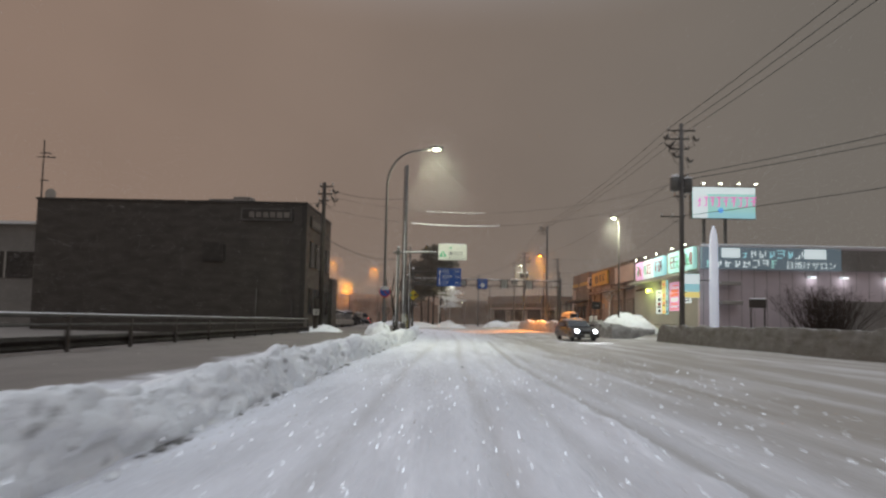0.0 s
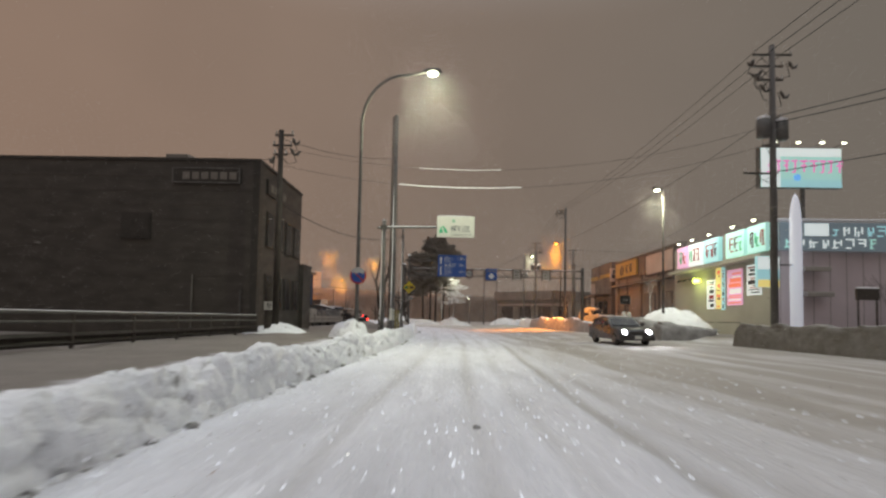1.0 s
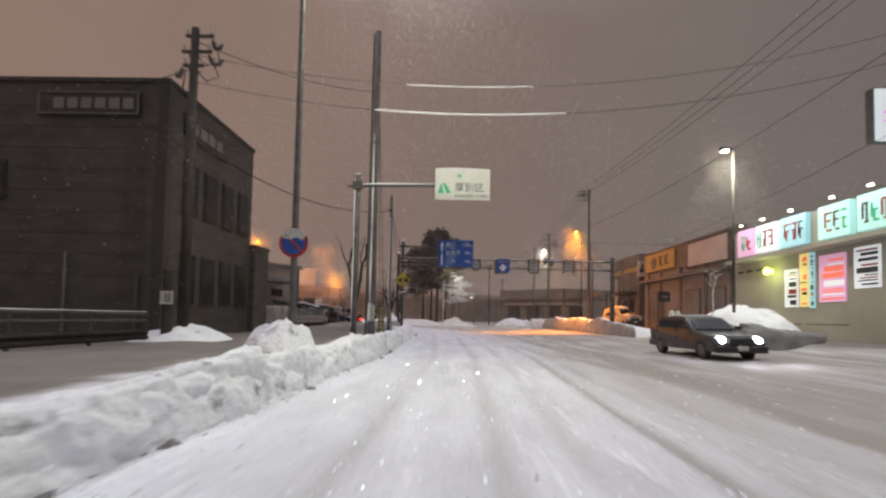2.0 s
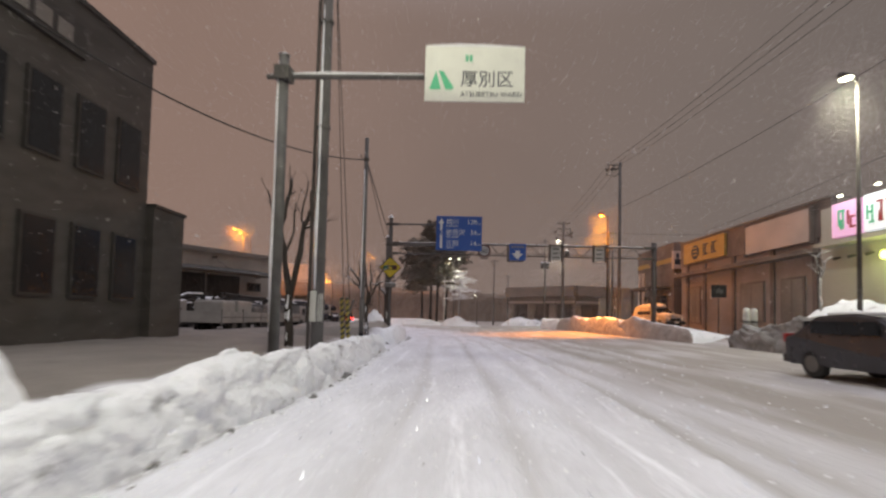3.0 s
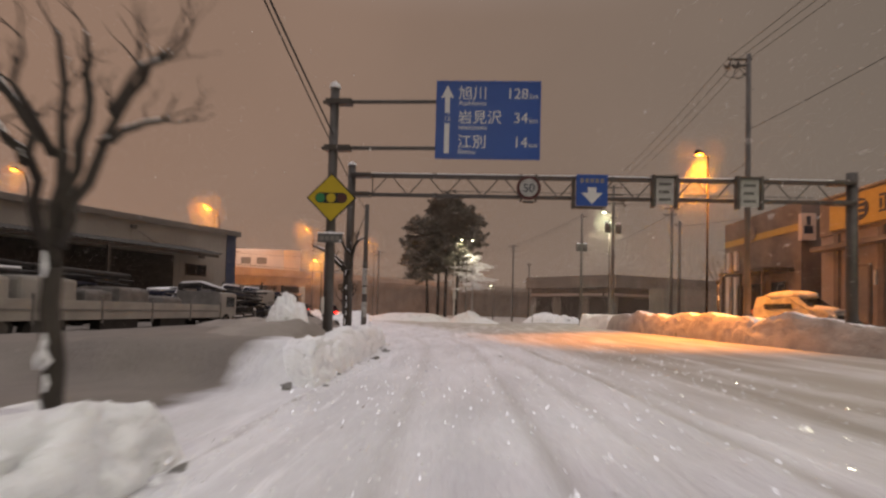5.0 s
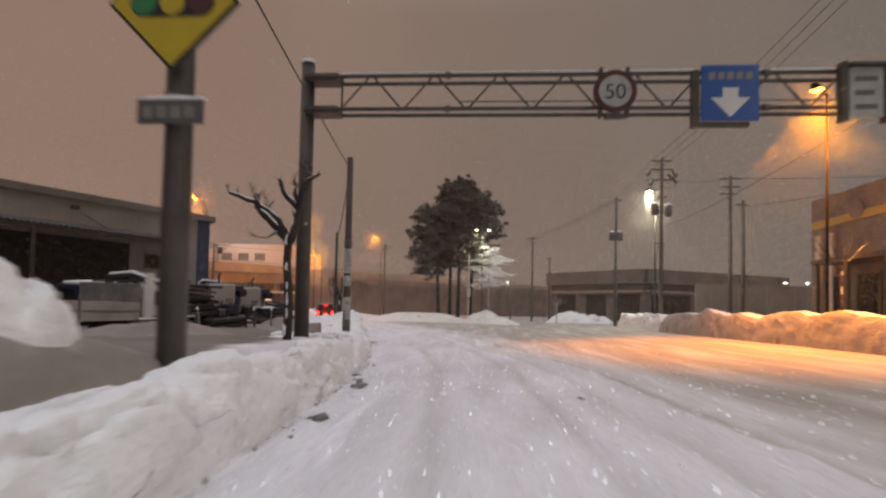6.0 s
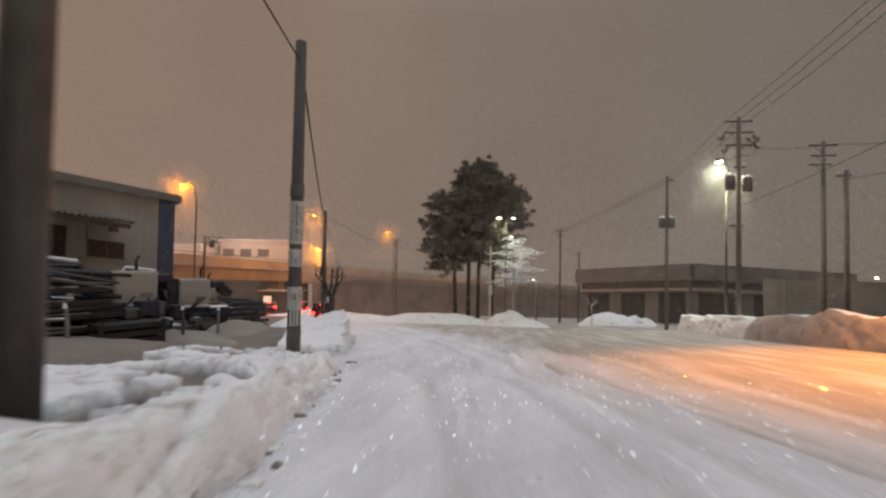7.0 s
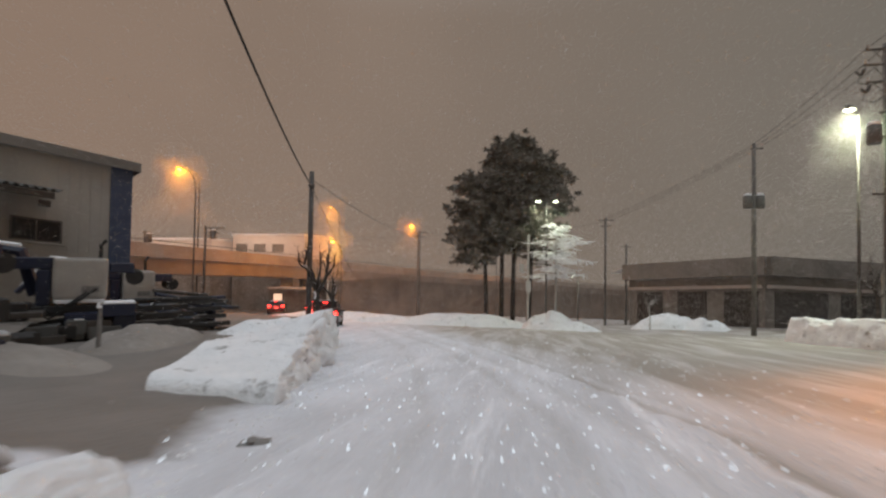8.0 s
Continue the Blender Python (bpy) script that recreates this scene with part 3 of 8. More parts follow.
heap(20.5, 44.0, 2.5, 1.5, 0.5, "low smooth snow drift by a car park", 17)
heap(11.5, 107, 3.2, 2.0, 1.5, "lumpy snow heap beyond the junction", 20)
heap(14.5, 106, 2.3, 1.8, 1.2, "lumpy snow heap beyond the junction", 23)
heap(0.2, 100.6, 2.6, 1.8, 1.5, "snow heap round the lamp posts on the traffic island", 26)
heap(-7.5, 102.0, 7.5, 2.6, 1.15, "long snow ridge on the traffic island", 29)
heap(-19.0, 104.0, 9.0, 2.4, 0.9, "long low snow ridge lit orange by the highway lamps", 32)

snow_bank("snow_bank", 49.7, 60.2, lambda y: along(RIGHT_FOOT, y), 3.8, lambda y: 0.85 + 0.6 * smooth01(51, 59, y), "wide snow bank sloping down to a dirty end", seed=12.0, side=1, ends=2.0, back=0.4, step=0.12, base=0.29, rough=0.35, cut=M_CUT)
snow_bank("snow_bank", 59.4, 79.6, lambda y: along(RIGHT_FOOT, y), 3.4, lambda y: 1.4 + 0.10 * math.sin(y * 0.7) + 0.06 * math.sin(y * 1.9), "high steep snow bank under an orange street lamp", seed=15.0, side=1, ends=1.2, back=1.1, step=0.09, base=0.29, rough=0.27, cut=M_CUT)
snow_bank("snow_bank", 79.3, 87.6, lambda y: along(RIGHT_FOOT, y), 3.0, lambda y: 1.28, "squared white snow bank at the junction corner", seed=18.0, side=1, ends=0.5, back=1.1, step=0.11, base=0.28, rough=0.5)

# ---- dark office building ----


def dark_office():
    b = thing("office_building", -9.7, 31.1, 0, "dark two-storey office building with snow on its flat roof", "building")
    L, D, H = 18.6, 6.6, 9.1
    for w in ((-L, 0, 0, 0.25, -1, H), (-0.25, 0, 0.25, D, -1, H), (-L, -L + 0.25, 0.25, D, -1, H), (-L + 0.25, -0.25, D - 0.25, D, -1, H)):
        part("wall", B(w), M_BLACK, b, hill=True)
    part("roof", B((-L + 0.25, -0.25, 0.25, D - 0.25, H - 0.5, H - 0.3)), M_ROOFSNOW, b, "flat roof under snow", hill=True)
    part("coping", B((-L - 0.05, 0.06, -0.06, 0.3, H, H + 0.14), (-0.2, 0.06, 0.3, D + 0.05, H, H + 0.14)), M_BLACK2, b, "pale snow-dusted roof coping", hill=True)
    part("corner_trim", B((-0.30, 0.05, -0.05, 0.30, 0, H - 0.01)), M_BLACK2, b)
    # name board on the front with unreadable writing
    board = part("name_board", B((-4.45, -0.95, -0.10, -0.003, 7.95, 8.75)), M_BLACK2, b, "framed name board with pale border")
    part("border", B((-4.45, -0.95, -0.13, -0.104, 8.68, 8.75), (-4.45, -0.95, -0.13, -0.104, 7.95, 8.02), (-4.45, -4.38, -0.13, -0.104, 8.02, 8.68), (-1.02, -0.95, -0.13, -0.104, 8.02, 8.68)), M_CONC, board)
    for k in range(6):
        part("bar", B((-3.9 + 0.48 * k, -3.55 + 0.48 * k, -0.125, -0.104, 8.15, 8.52)), M_EAVES, board)
    side = part("name_board", B((0.003, 0.10, 0.9, 3.9, 7.7, 8.5)), M_BLACK2, b, "small side name board", hill=True)
    for k in range(4):
        part("bar", B((0.104, 0.12, 1.2 + 0.6 * k, 1.65 + 0.6 * k, 7.9, 8.3)), M_EAVES, side, hill=True)
    for k in range(4):
        for z in (4.9, 1.6):
            w = part("window", B((0.003, 0.07, 1.0 + 1.4 * k, 1.95 + 1.4 * k, z, z + 1.9)), M_BLACK2, b, "dark framed window", hill=True)
            part("pane", B((0.074, 0.085, 1.07 + 1.4 * k, 1.88 + 1.4 * k, z + 0.07, z + 1.83)), M_GLASSD, w, hill=True)
    for x, z in ((-7.0, 5.2),):
        w = part("window", B((x, x + 1.5, -0.07, -0.003, z, z + 1.2)), M_BLACK2, b, "dark framed window")
        part("pane", B((x + 0.07, x + 1.43, -0.085, -0.074, z + 0.07, z + 1.13)), M_BLACK2, w)
        part("sill", B((x - 0.05, x + 1.55, -0.14, -0.003, z - 0.09, z - 0.004)), M_BLACK2, w, "sill")
    for k in range(12):  # horizontal cladding joints
        part("cladding_joint", B((-L, -0.3, -0.012, -0.002, 0.72 * k + 0.35, 0.72 * k + 0.368)), M_BLACK, b)
    part("vent_unit", B((-7.3, -4.5, 1.0, 2.2, H - 0.3, H + 0.42), (-5.6, -4.4, 1.1, 2.0, H + 0.42, H + 0.62), bevel=0.04), M_EAVES, b, "low roof unit under snow")
    for x in (-3.2, -0.75):
        part("drain_pipe", T([(x, -0.12, 0.2), (x, -0.12, 3.3 if x < -1 else 2.6)], 0.04), M_CONC, b, "pale drain pipe")
    annex = part("annex", B((-5, 0.25, D + 0.01, D + 1.6, -1, 4.55)), M_BLACK, b, "lower dark annex", hill=True)
    part("annex_coping", B((-5.05, 0.30, D + 0.02, D + 1.65, 4.55, 4.66)), M_BLACK2, annex, hill=True)


dark_office()

s = thing("low_workshop", -48.0, 38.0, 0, "low grey workshop with a dark window band", "building")
for w in ((0, 17, 0, 0.25, -1, 8.7), (16.75, 17, 0.25, 9, -1, 8.7), (0, 0.25, 0.25, 9, -1, 8.7), (0.25, 16.75, 8.75, 9, -1, 8.7)):
    part("wall", B(w), M_WALLC, s)
part("roof", B((-0.2, 17.2, -0.3, 9.2, 8.7, 8.95)), M_ROOFSNOW, s, "roof slab under snow")
part("window_band", B((1, 16.3, -0.06, -0.004, 4.2, 6.4)), M_DARKIN, s, "dark window band")
for q in range(6):
    part("mullion", B((1 + 2.5 * q, 1.15 + 2.5 * q, -0.1, -0.064, 4.2, 6.4)), M_SIDING, s)
part("wall_lamp", B((14.0, 14.5, -0.3, -0.004, 5.0, 5.15), bevel=0.02), M_LED, s, "small white wall lamp")

mast = thing("aerial_mast", -29.6, 32.8, 0, "thin aerial mast with small antennas beside the roof", "antenna")
part("mast", T([(0, 0, 0), (0, 0, 13.9)], [0.09, 0.04]), M_DARKSTEEL, mast)
for z, w in ((12.6, 0.9), (12.9, 0.5), (10.9, 0.35)):
    part("antenna", B((-w / 2, w, -0.03, 0.03, z, z + 0.06), (w * 0.6, w * 0.6 + 0.04, -0.3, 0.3, z, z + 0.05)), M_DARKSTEEL, mast)
part("dish", T([(0.75, -0.1, 9.9), (0.75, 0.05, 9.9)], [0.42, 0.25], 16), M_SIDING, mast, "round dish antenna")

# ---- fence in front of the yard ----


def yard_fence():
    f = thing("guard_fence", -8.3, 8.0, 0.28, "steel guard rail fence with snow-topped pipes", "fence")
    n, L, dx = 11, 21.0, -0.42
    for k in range(n):
        t = k / (n - 1)
        part("post", T([(dx * t, L * t, -0.3 - SLOPE * L * t), (dx * t, L * t, 1.02 - SLOPE * L * t)], 0.05), M_DARKSTEEL, f)
    for z, r, m in ((1.02, 0.045, M_STEEL), (0.82, 0.035, M_STEEL)):
        part("pipe_rail", T([(0, -9, z + SLOPE * 9), (0, 0, z), (dx, L, z - SLOPE * L)], r), m, f)
    part("snow_strip", T([(0, -9, 1.06 + SLOPE * 9), (0, 0, 1.062), (dx * 0.5, L * 0.5, 1.06 - SLOPE * L * 0.5), (dx, L, 1.06 - SLOPE * L)], [0.012, 0.02, 0.014, 0.014], 7), M_SNOWCAP, f, "snow lying along the top pipe", smooth=True)
    prof = [(-0.02, 0.28), (0.05, 0.34), (-0.02, 0.41), (0.05, 0.50), (-0.02, 0.58)]
    bm = bmesh.new()
    a = [bm.verts.new((x + 0.06, -9, z + SLOPE * 9)) for x, z in prof]
    b = [bm.verts.new((x + 0.06 + dx, L, z - SLOPE * L)) for x, z in prof]
    for i in range(len(prof) - 1):
        bm.faces.new((a[i], a[i + 1], b[i + 1], b[i]))
    bmesh.ops.solidify(bm, geom=bm.faces[:], thickness=0.01)
    part("beam", bm, M_DARKSTEEL, f, "corrugated guard beam")
    part("kerb_beam", T([(0.1, -9, -0.02 + SLOPE * 9), (0.1 + dx, L, -0.02 - SLOPE * L)], 0.09, 6), M_DARKSTEEL, f)


yard_fence()

# ---- poles and lamps ----


def utility_pole(x, y, H, arms, label, r=0.17, boxes=(), steps=True, hang=(), material=None):
    """arms: (height, x0, x1); boxes: (height, dx) transformers; hang: small insulator groups."""
    p = thing("utility_pole", x, y, 0, label, "utility pole", "utility poles")
    part("pole", T([(0, 0, -0.3), (0, 0, H)], [r, r * 0.68], 14), material or M_CONC, p, smooth=True)
    for z, x0, x1 in arms:
        a = part("crossarm", B((x0, x1, -0.045, 0.045, z, z + 0.09), bevel=0.012), M_DARKSTEEL, p)
        part("brace", T([(x0 * 0.55, 0.05, z), (0, 0.1, z - 0.5)], 0.018, 5), M_DARKSTEEL, a)
        k = max(2, round((x1 - x0) / 0.55))
        for i in range(k):
            xx = x0 + 0.06 + (x1 - x0 - 0.12) * i / (k - 1)
            part("insulator", T([(xx, 0, z + 0.09), (xx, 0, z + 0.15), (xx, 0, z + 0.17), (xx, 0, z + 0.27)], [0.03, 0.055, 0.035, 0.05], 8), M_INSUL, a, "small porcelain insulator")
    for z, dx in boxes:
        t = part("transformer", T([(dx, 0, z), (dx, 0, z + 0.08), (dx, 0, z + 0.85), (dx, 0, z + 0.95)], [0.24, 0.29, 0.29, 0.16], 14), M_GREYBOX, p, "grey drum transformer", smooth=True)
        part("snow_cap", T([(dx, 0, z + 0.9), (dx, 0, z + 1.0), (dx, 0, z + 1.07)], [0.27, 0.24, 0.08], 12), M_SNOWCAP, t, "cap of snow")
        part("bracket", B((min(0, dx), max(0, dx), -0.05, 0.05, z + 0.3, z + 0.4)), M_DARKSTEEL, t)
    for z, dx, w in hang:
        part("cutout_switch", T([(dx, -0.1, z), (dx + w * 0.2, -0.11, z - 0.16), (dx + w * 0.4, -0.12, z - 0.35), (dx + w * 0.7, -0.11, z - 0.3), (dx + w, -0.1, z - 0.15)], [0.03, 0.08, 0.05, 0.075, 0.025], 7), M_DARKSTEEL, p)
        part("jumper_loop", T([(dx, 0.06, z), (dx + w * 0.5, 0.1, z - 0.62), (dx * 0.3 + w * 0.4, 0.12, z - 0.75), (0, 0.12, z - 0.4)], 0.02, 5), M_CABLE, p)
    if steps:
        for i in range(int((H - 3) / 0.9)):
            s = 1 if i % 2 else -1
            part("step_bolt", T([(0, 0, 2.6 + 0.9 * i), (s * (r + 0.14), 0, 2.6 + 0.9 * i)], 0.012, 5), M_STEEL, p)
    return p


utility_pole(14.95, 29.45, 14.4, [(13.9, -0.9, 0.9), (13.35, -0.9, 0.5), (12.7, -0.7, 0.5), (10.9, -0.35, 0.45), (9.6, -0.5, 0.3), (8.3, -1.35, 0.2)], "tall concrete utility pole with crossarms and transformers", boxes=((10.0, -0.42), (9.9, 0.38)), hang=((13.7, -0.9, -0.3), (13.6, 0.7, 0.4), (13.0, -0.8, 0.3), (12.5, -0.6, 0.5), (13.2, -0.5, -0.6), (12.2, 0.3, 0.4)))
utility_pole(-8.24, 30.0, 10.3, [(10.0, -0.3, 0.6), (9.5, -0.4, 0.55), (9.05, -0.35, 0.3)], "concrete utility pole in front of the dark building", boxes=(), hang=((9.9, 0.6, 0.35), (9.4, 0.5, 0.5), (9.0, -0.3, -0.2)), material=M_BARK)
utility_pole(13.1, 60.7, 14.2, [(13.9, -0.95, 0.15), (13.6, -0.8, 0.1)], "slender concrete utility pole with one-sided crossarm", hang=((13.8, -0.9, -0.3), (13.8, -0.5, -0.3)), r=0.15)
utility_pole(13.85, 83.1, 14.1, [(13.8, -0.8, 0.8), (13.1, -0.9, 0.9), (12.3, -0.8, 1.0), (10.9, -0.3, 0.4), (7.2, -0.6, 0.3)], "crowded utility pole with transformers and snow on top", boxes=((9.5, -0.5), (9.4, 0.5)), hang=((13.0, -0.9, -0.4), (13.0, 0.8, 0.4), (12.4, 0.9, 0.3), (12.8, 0.4, 0.8), (12.2, -0.7, -0.4)))
utility_pole(13.85, 95.1, 13.9, [(13.5, -0.2, 0.6), (9.9, -0.6, 0.6)], "utility pole with paired transformers", boxes=((9.3, -0.4), (9.3, 0.4)))
utility_pole(20.55, 85.8, 13.5, [(13.2, -0.9, 0.9), (12.5, -0.8, 0.8), (11.9, -0.9, 0.5)], "utility pole with triple crossarms")
utility_pole(20.2, 83.3, 10.8, [(10.4, -0.6, 0.3)], "shorter utility pole behind the snow bank")
utility_pole(8.1, 119.8, 13.7, [(13.3, -1.0, 1.0), (12.6, -0.7, 0.7)], "distant utility pole beyond the junction", steps=False)
utility_pole(11.5, 124.0, 11.0, [(10.6, -0.6, 0.6)], "distant utility pole beside a dark building", steps=False)
utility_pole(-16.0, 120.5, 12.1, [(11.8, -1.1, 1.1), (11.2, -0.8, 0.8)], "distant utility pole in front of the overpass", steps=False)
utility_pole(-34.7, 102.3, 9.3, [(9.0, -0.2, 2.2), (8.5, -0.2, 1.6)], "railway-style pole with brackets by the overpass", boxes=((7.9, 0.9),), steps=False)
utility_pole(-42.5, 103.0, 8.9, [(8.6, -0.4, 0.8)], "short pole with equipment by the overpass", boxes=((7.6, 0.5),), steps=False)

# concrete pole with a riser pipe and a pale guard box
p = thing("riser_pole", -3.22, 34.5, 0, "concrete pole with riser pipe and pale guard box", "pole")
part("pole", T([(0, 0, -0.3), (0, 0, 13.1)], [0.155, 0.11], 16), M_CONC, p, smooth=True)
part("riser_pipe", T([(-0.215, -0.02, 0.2), (-0.17, -0.02, 13.0)], 0.042, 8), M_DARKSTEEL, p)
part("guard_box", B((-0.12, 0.02, -0.27, -0.145, 1.2, 1.92), bevel=0.03), M_BOX, p, "pale plastic guard box")
for k in range(3):
    part("guard_strip", B((0.045 + 0.04 * k, 0.068 + 0.04 * k, -0.18 + 0.02 * k, -0.15 + 0.02 * k, 1.2, 1.85)), M_BOX, p)
for z in (2.6, 4.2, 5.8, 8.4):
    part("band", T([(0, 0, z), (0, 0, z + 0.06)], 0.162, 14), M_STEEL, p)

part("clinging_snow", T([(-0.055, -0.135, 1.95), (-0.06, -0.138, 3.4), (-0.04, -0.135, 4.7), (-0.05, -0.13, 6.3), (-0.045, -0.12, 8.8)], [0.03, 0.045, 0.025, 0.038, 0.012], 7), M_SNOWCAP, p, "strip of wind-blown snow", smooth=True)

p = thing("steel_post", -3.28, 40.0, 0, "slim steel pole with guard sleeve and clamp", "pole")
part("pole", T([(0, 0, -0.3), (0, 0, 7.75)], [0.085, 0.07], 12), M_STEEL, p, smooth=True)
part("clamp", T([(0, 0, 6.92), (0, 0, 7.02)], 0.11, 12), M_DARKSTEEL, p)
part("hook", T([(0, 0, 6.95), (-0.16, 0, 6.97), (-0.2, 0, 7.15)], 0.02, 6), M_DARKSTEEL, p)
part("sleeve", T([(0, 0, 1.15), (0, 0, 1.95)], 0.09, 12), M_CONC, p, "worn pale sleeve")
part("clinging_snow", T([(-0.035, -0.07, 2.0), (-0.04, -0.072, 3.6), (-0.03, -0.068, 5.2), (-0.03, -0.066, 6.6)], [0.016, 0.024, 0.018, 0.012], 6), M_SNOWCAP, p, "strip of wind-blown snow", smooth=True)
part("sleeve", T([(0, 0, 0.2), (0, 0, 0.75)], 0.095, 12), M_STRIPE_K, p, "dark base sleeve")

# pole with pasted notices
p = thing("notice_pole", -5.37, 61.3, 0, "thick round pole wrapped with pasted paper notices", "pole")
part("pole", T([(0, 0, -0.3), (0, 0, 6.7)], [0.132, 0.108], 18), M_POLEB, p, smooth=True)
for z0, z1, m in ((1.30, 1.75, M_PAPER), (2.15, 2.5, M_PAPER), (2.6, 3.45, M_PAPER), (3.55, 3.8, M_GREYBOX)):
    w = part("notice", T([(0, 0, z0), (0, 0, z1)], 0.139, 18), m, p, "pasted notice with unreadable writing" if m is M_PAPER else "dark band")
    if m is M_PAPER:
        for a0 in (-1.75, -1.1, -0.45):
            for k in range(int((z1 - z0 - 0.06) / (0.15 if a0 == -1.1 else 0.09))):
                step = 0.15 if a0 == -1.1 else 0.09
                zz = z0 + 0.05 + step * k
                bw, rr = (0.5, 0.142) if a0 == -1.1 else (0.26, 0.142)
                for u0, u1, g0, g1 in ((-0.5, 0.5, 0.75, 0.9), (-0.5, 0.45, 0.38, 0.5), (-0.35, 0.5, 0.05, 0.17), (-0.12, 0.1, 0.1, 0.85))[: 4 if k % 3 else 3]:
                    bm = bmesh.new()
                    vs = [bm.verts.new((rr * math.cos(a0 + bw * f), rr * math.sin(a0 + bw * f), zz + step * 0.82 * g)) for g in (g0, g1) for f in (u0, (u0 + u1) / 2, u1)]
                    bm.faces.new((vs[0], vs[1], vs[4], vs[3]))
                    bm.faces.new((vs[1], vs[2], vs[5], vs[4]))
                    part("bar", bm, M_DARKSTEEL, w)
part("base_band", T([(0, 0, 0.2), (0, 0, 0.95)], 0.137, 18), M_CONC, p, "worn base band")
for k in range(3):
    part("guard_strip", B((-0.02 + 0.06 * k, 0.015 + 0.06 * k, -0.168 + 0.015 * k, -0.138 + 0.015 * k, 0.98, 1.5)), M_BOX, p)

p = thing("thin_pole", -10.35, 76.0, 0, "thin dark pole beside a bare tree", "pole")
part("pole", T([(0, 0, -0.3), (0, 0, 6.5)], [0.11, 0.09], 12), M_DARKSTEEL, p, smooth=True)
part("clamp", T([(0, 0, 5.9), (0, 0, 6.0)], 0.13, 12), M_STEEL, p)


def street_lamp(name, x, y, H, dx, dy, lens, col, power, label, curved=False, r=0.075, material=None, heads=1, cone=158, spill=900, tilt=0.0):
    s = thing(name, x, y, 0, label, "street lamp", "street lamps")
    m = material or M_STEEL
    heads_at = [(dx, dy)] if heads == 1 else [(dx, dy), (-dx, -dy)]
    if curved:
        pts = [(0, 0, -0.3), (0, 0, 3), (0, 0, H - 2.3)] + [(dx * 0.62 * (1 - math.cos(a)), dy * 0.62 * (1 - math.cos(a)), H - 2.3 + 2.15 * math.sin(a)) for a in [math.pi / 2 * k / 8 for k in range(1, 9)]] + [(dx * 0.92, dy * 0.92, H)]
        part("post", T(pts, [r * 1.35, r * 1.3] + [r] * (len(pts) - 3) + [r * 0.7], 12), m, s, smooth=True)
        part("base_sleeve", T([(0, 0, 0.1), (0, 0, 1.5)], r * 1.6, 12), m, s)
    else:
        part("post", T([(0, 0, -0.3), (0, 0, H)], [r * 1.2, r * 0.8], 12), m, s, smooth=True)
        for hx, hy in heads_at:
            part("arm", T([(0, 0, H - 0.12), (hx * 0.8, hy * 0.8, H + 0.02)], 0.035, 8), m, s)
    for hx, hy in heads_at:
        d = math.hypot(hx, hy)
        ux, uy = hx / d, hy / d
        h = part("lamp_head", T([(hx - 0.42 * ux, hy - 0.42 * uy, H + 0.05), (hx - 0.2 * ux, hy - 0.2 * uy, H + 0.07), (hx + 0.25 * ux, hy + 0.25 * uy, H + 0.07), (hx + 0.36 * ux, hy + 0.36 * uy, H + 0.03)], [0.06, 0.12, 0.14, 0.05], 12), m, s, smooth=True)
        part("lens", T([(hx, hy, H - 0.10), (hx, hy, H - 0.06), (hx, hy, H + 0.0)], [0.10, 0.22, 0.22], 14), lens, h, "glowing lens")
        if power:
            if cone > 170:
                lamp_light("POINT", col, power, hx, hy, H - 0.2, s, 0.14)
            else:
                lamp_light("SPOT", col, power, hx, hy, H - 0.14, s, 0.14, cone, 0.55, aim=(hx + ux * tilt, hy + uy * tilt, 0))
                if heads == 1 and power > 1000:  # the lens also throws some light sideways and up
                    lamp_light("POINT", col, min(spill, power * 0.07), hx, hy, H - 0.2, s, 0.14)
    return s


street_lamp("street_lamp", -3.62, 26.5, 11.4, 2.85, 0.2, M_LED, LED, 2000, "tall curved steel street lamp shining white over the road", curved=True, r=0.06)
street_lamp("street_lamp", 15.45, 41.6, 11.0, -0.5, -0.1, M_LED, LED, 1500, "straight steel street lamp shining white by the car park", material=M_DARKSTEEL)
street_lamp("street_lamp", 13.75, 65.6, 10.95, -0.75, -0.5, M_SODIUM, SODIUM, 18500, "orange sodium street lamp above a snow bank", cone=98, tilt=1.2, material=M_NEARBLACK, spill=900, r=0.055)
street_lamp("street_lamp", 14.3, 85.6, 12.0, -0.75, -0.6, M_LED, LED, 2600, "steel street lamp shining greenish white at the junction", material=M_DARKSTEEL)
street_lamp("street_lamp", -0.15, 101.0, 11.3, 0.75, 0.05, M_LED, LED, 480, "double-headed street lamp on the traffic island", heads=2)
street_lamp("street_lamp", 4.6, 118.0, 6.2, -0.5, -0.2, M_LED, LED, 150, "small distant street lamp beyond the junction")
street_lamp("highway_lamp", -35.2, 101.3, 14.9, -1.7, -0.3, M_SODIUM, SODIUM, 1700, "tall curved highway lamp with orange light", curved=True, cone=176)
street_lamp("highway_lamp", -30.6, 128.0, 17.0, -1.5, 0, M_SODIUM, SODIUM, 1700, "tall curved highway lamp with orange light", curved=True, cone=176)
street_lamp("highway_lamp", -21.8, 145.0, 17.2, -1.4, 0, M_SODIUM, SODIUM, 1900, "tall curved highway lamp with orange light", curved=True, cone=176)
street_lamp("highway_lamp", -8.0, 168.0, 17.5, -1.4, 0, M_SODIUM, SODIUM, 1900, "tall curved highway lamp with orange light", curved=True, cone=176)
street_lamp("highway_lamp", -23.7, 112.0, 9.2, -1.2, 0, M_SODIUM, SODIUM, 3200, "curved orange lamp beside the overpass ramp", curved=True, cone=176)
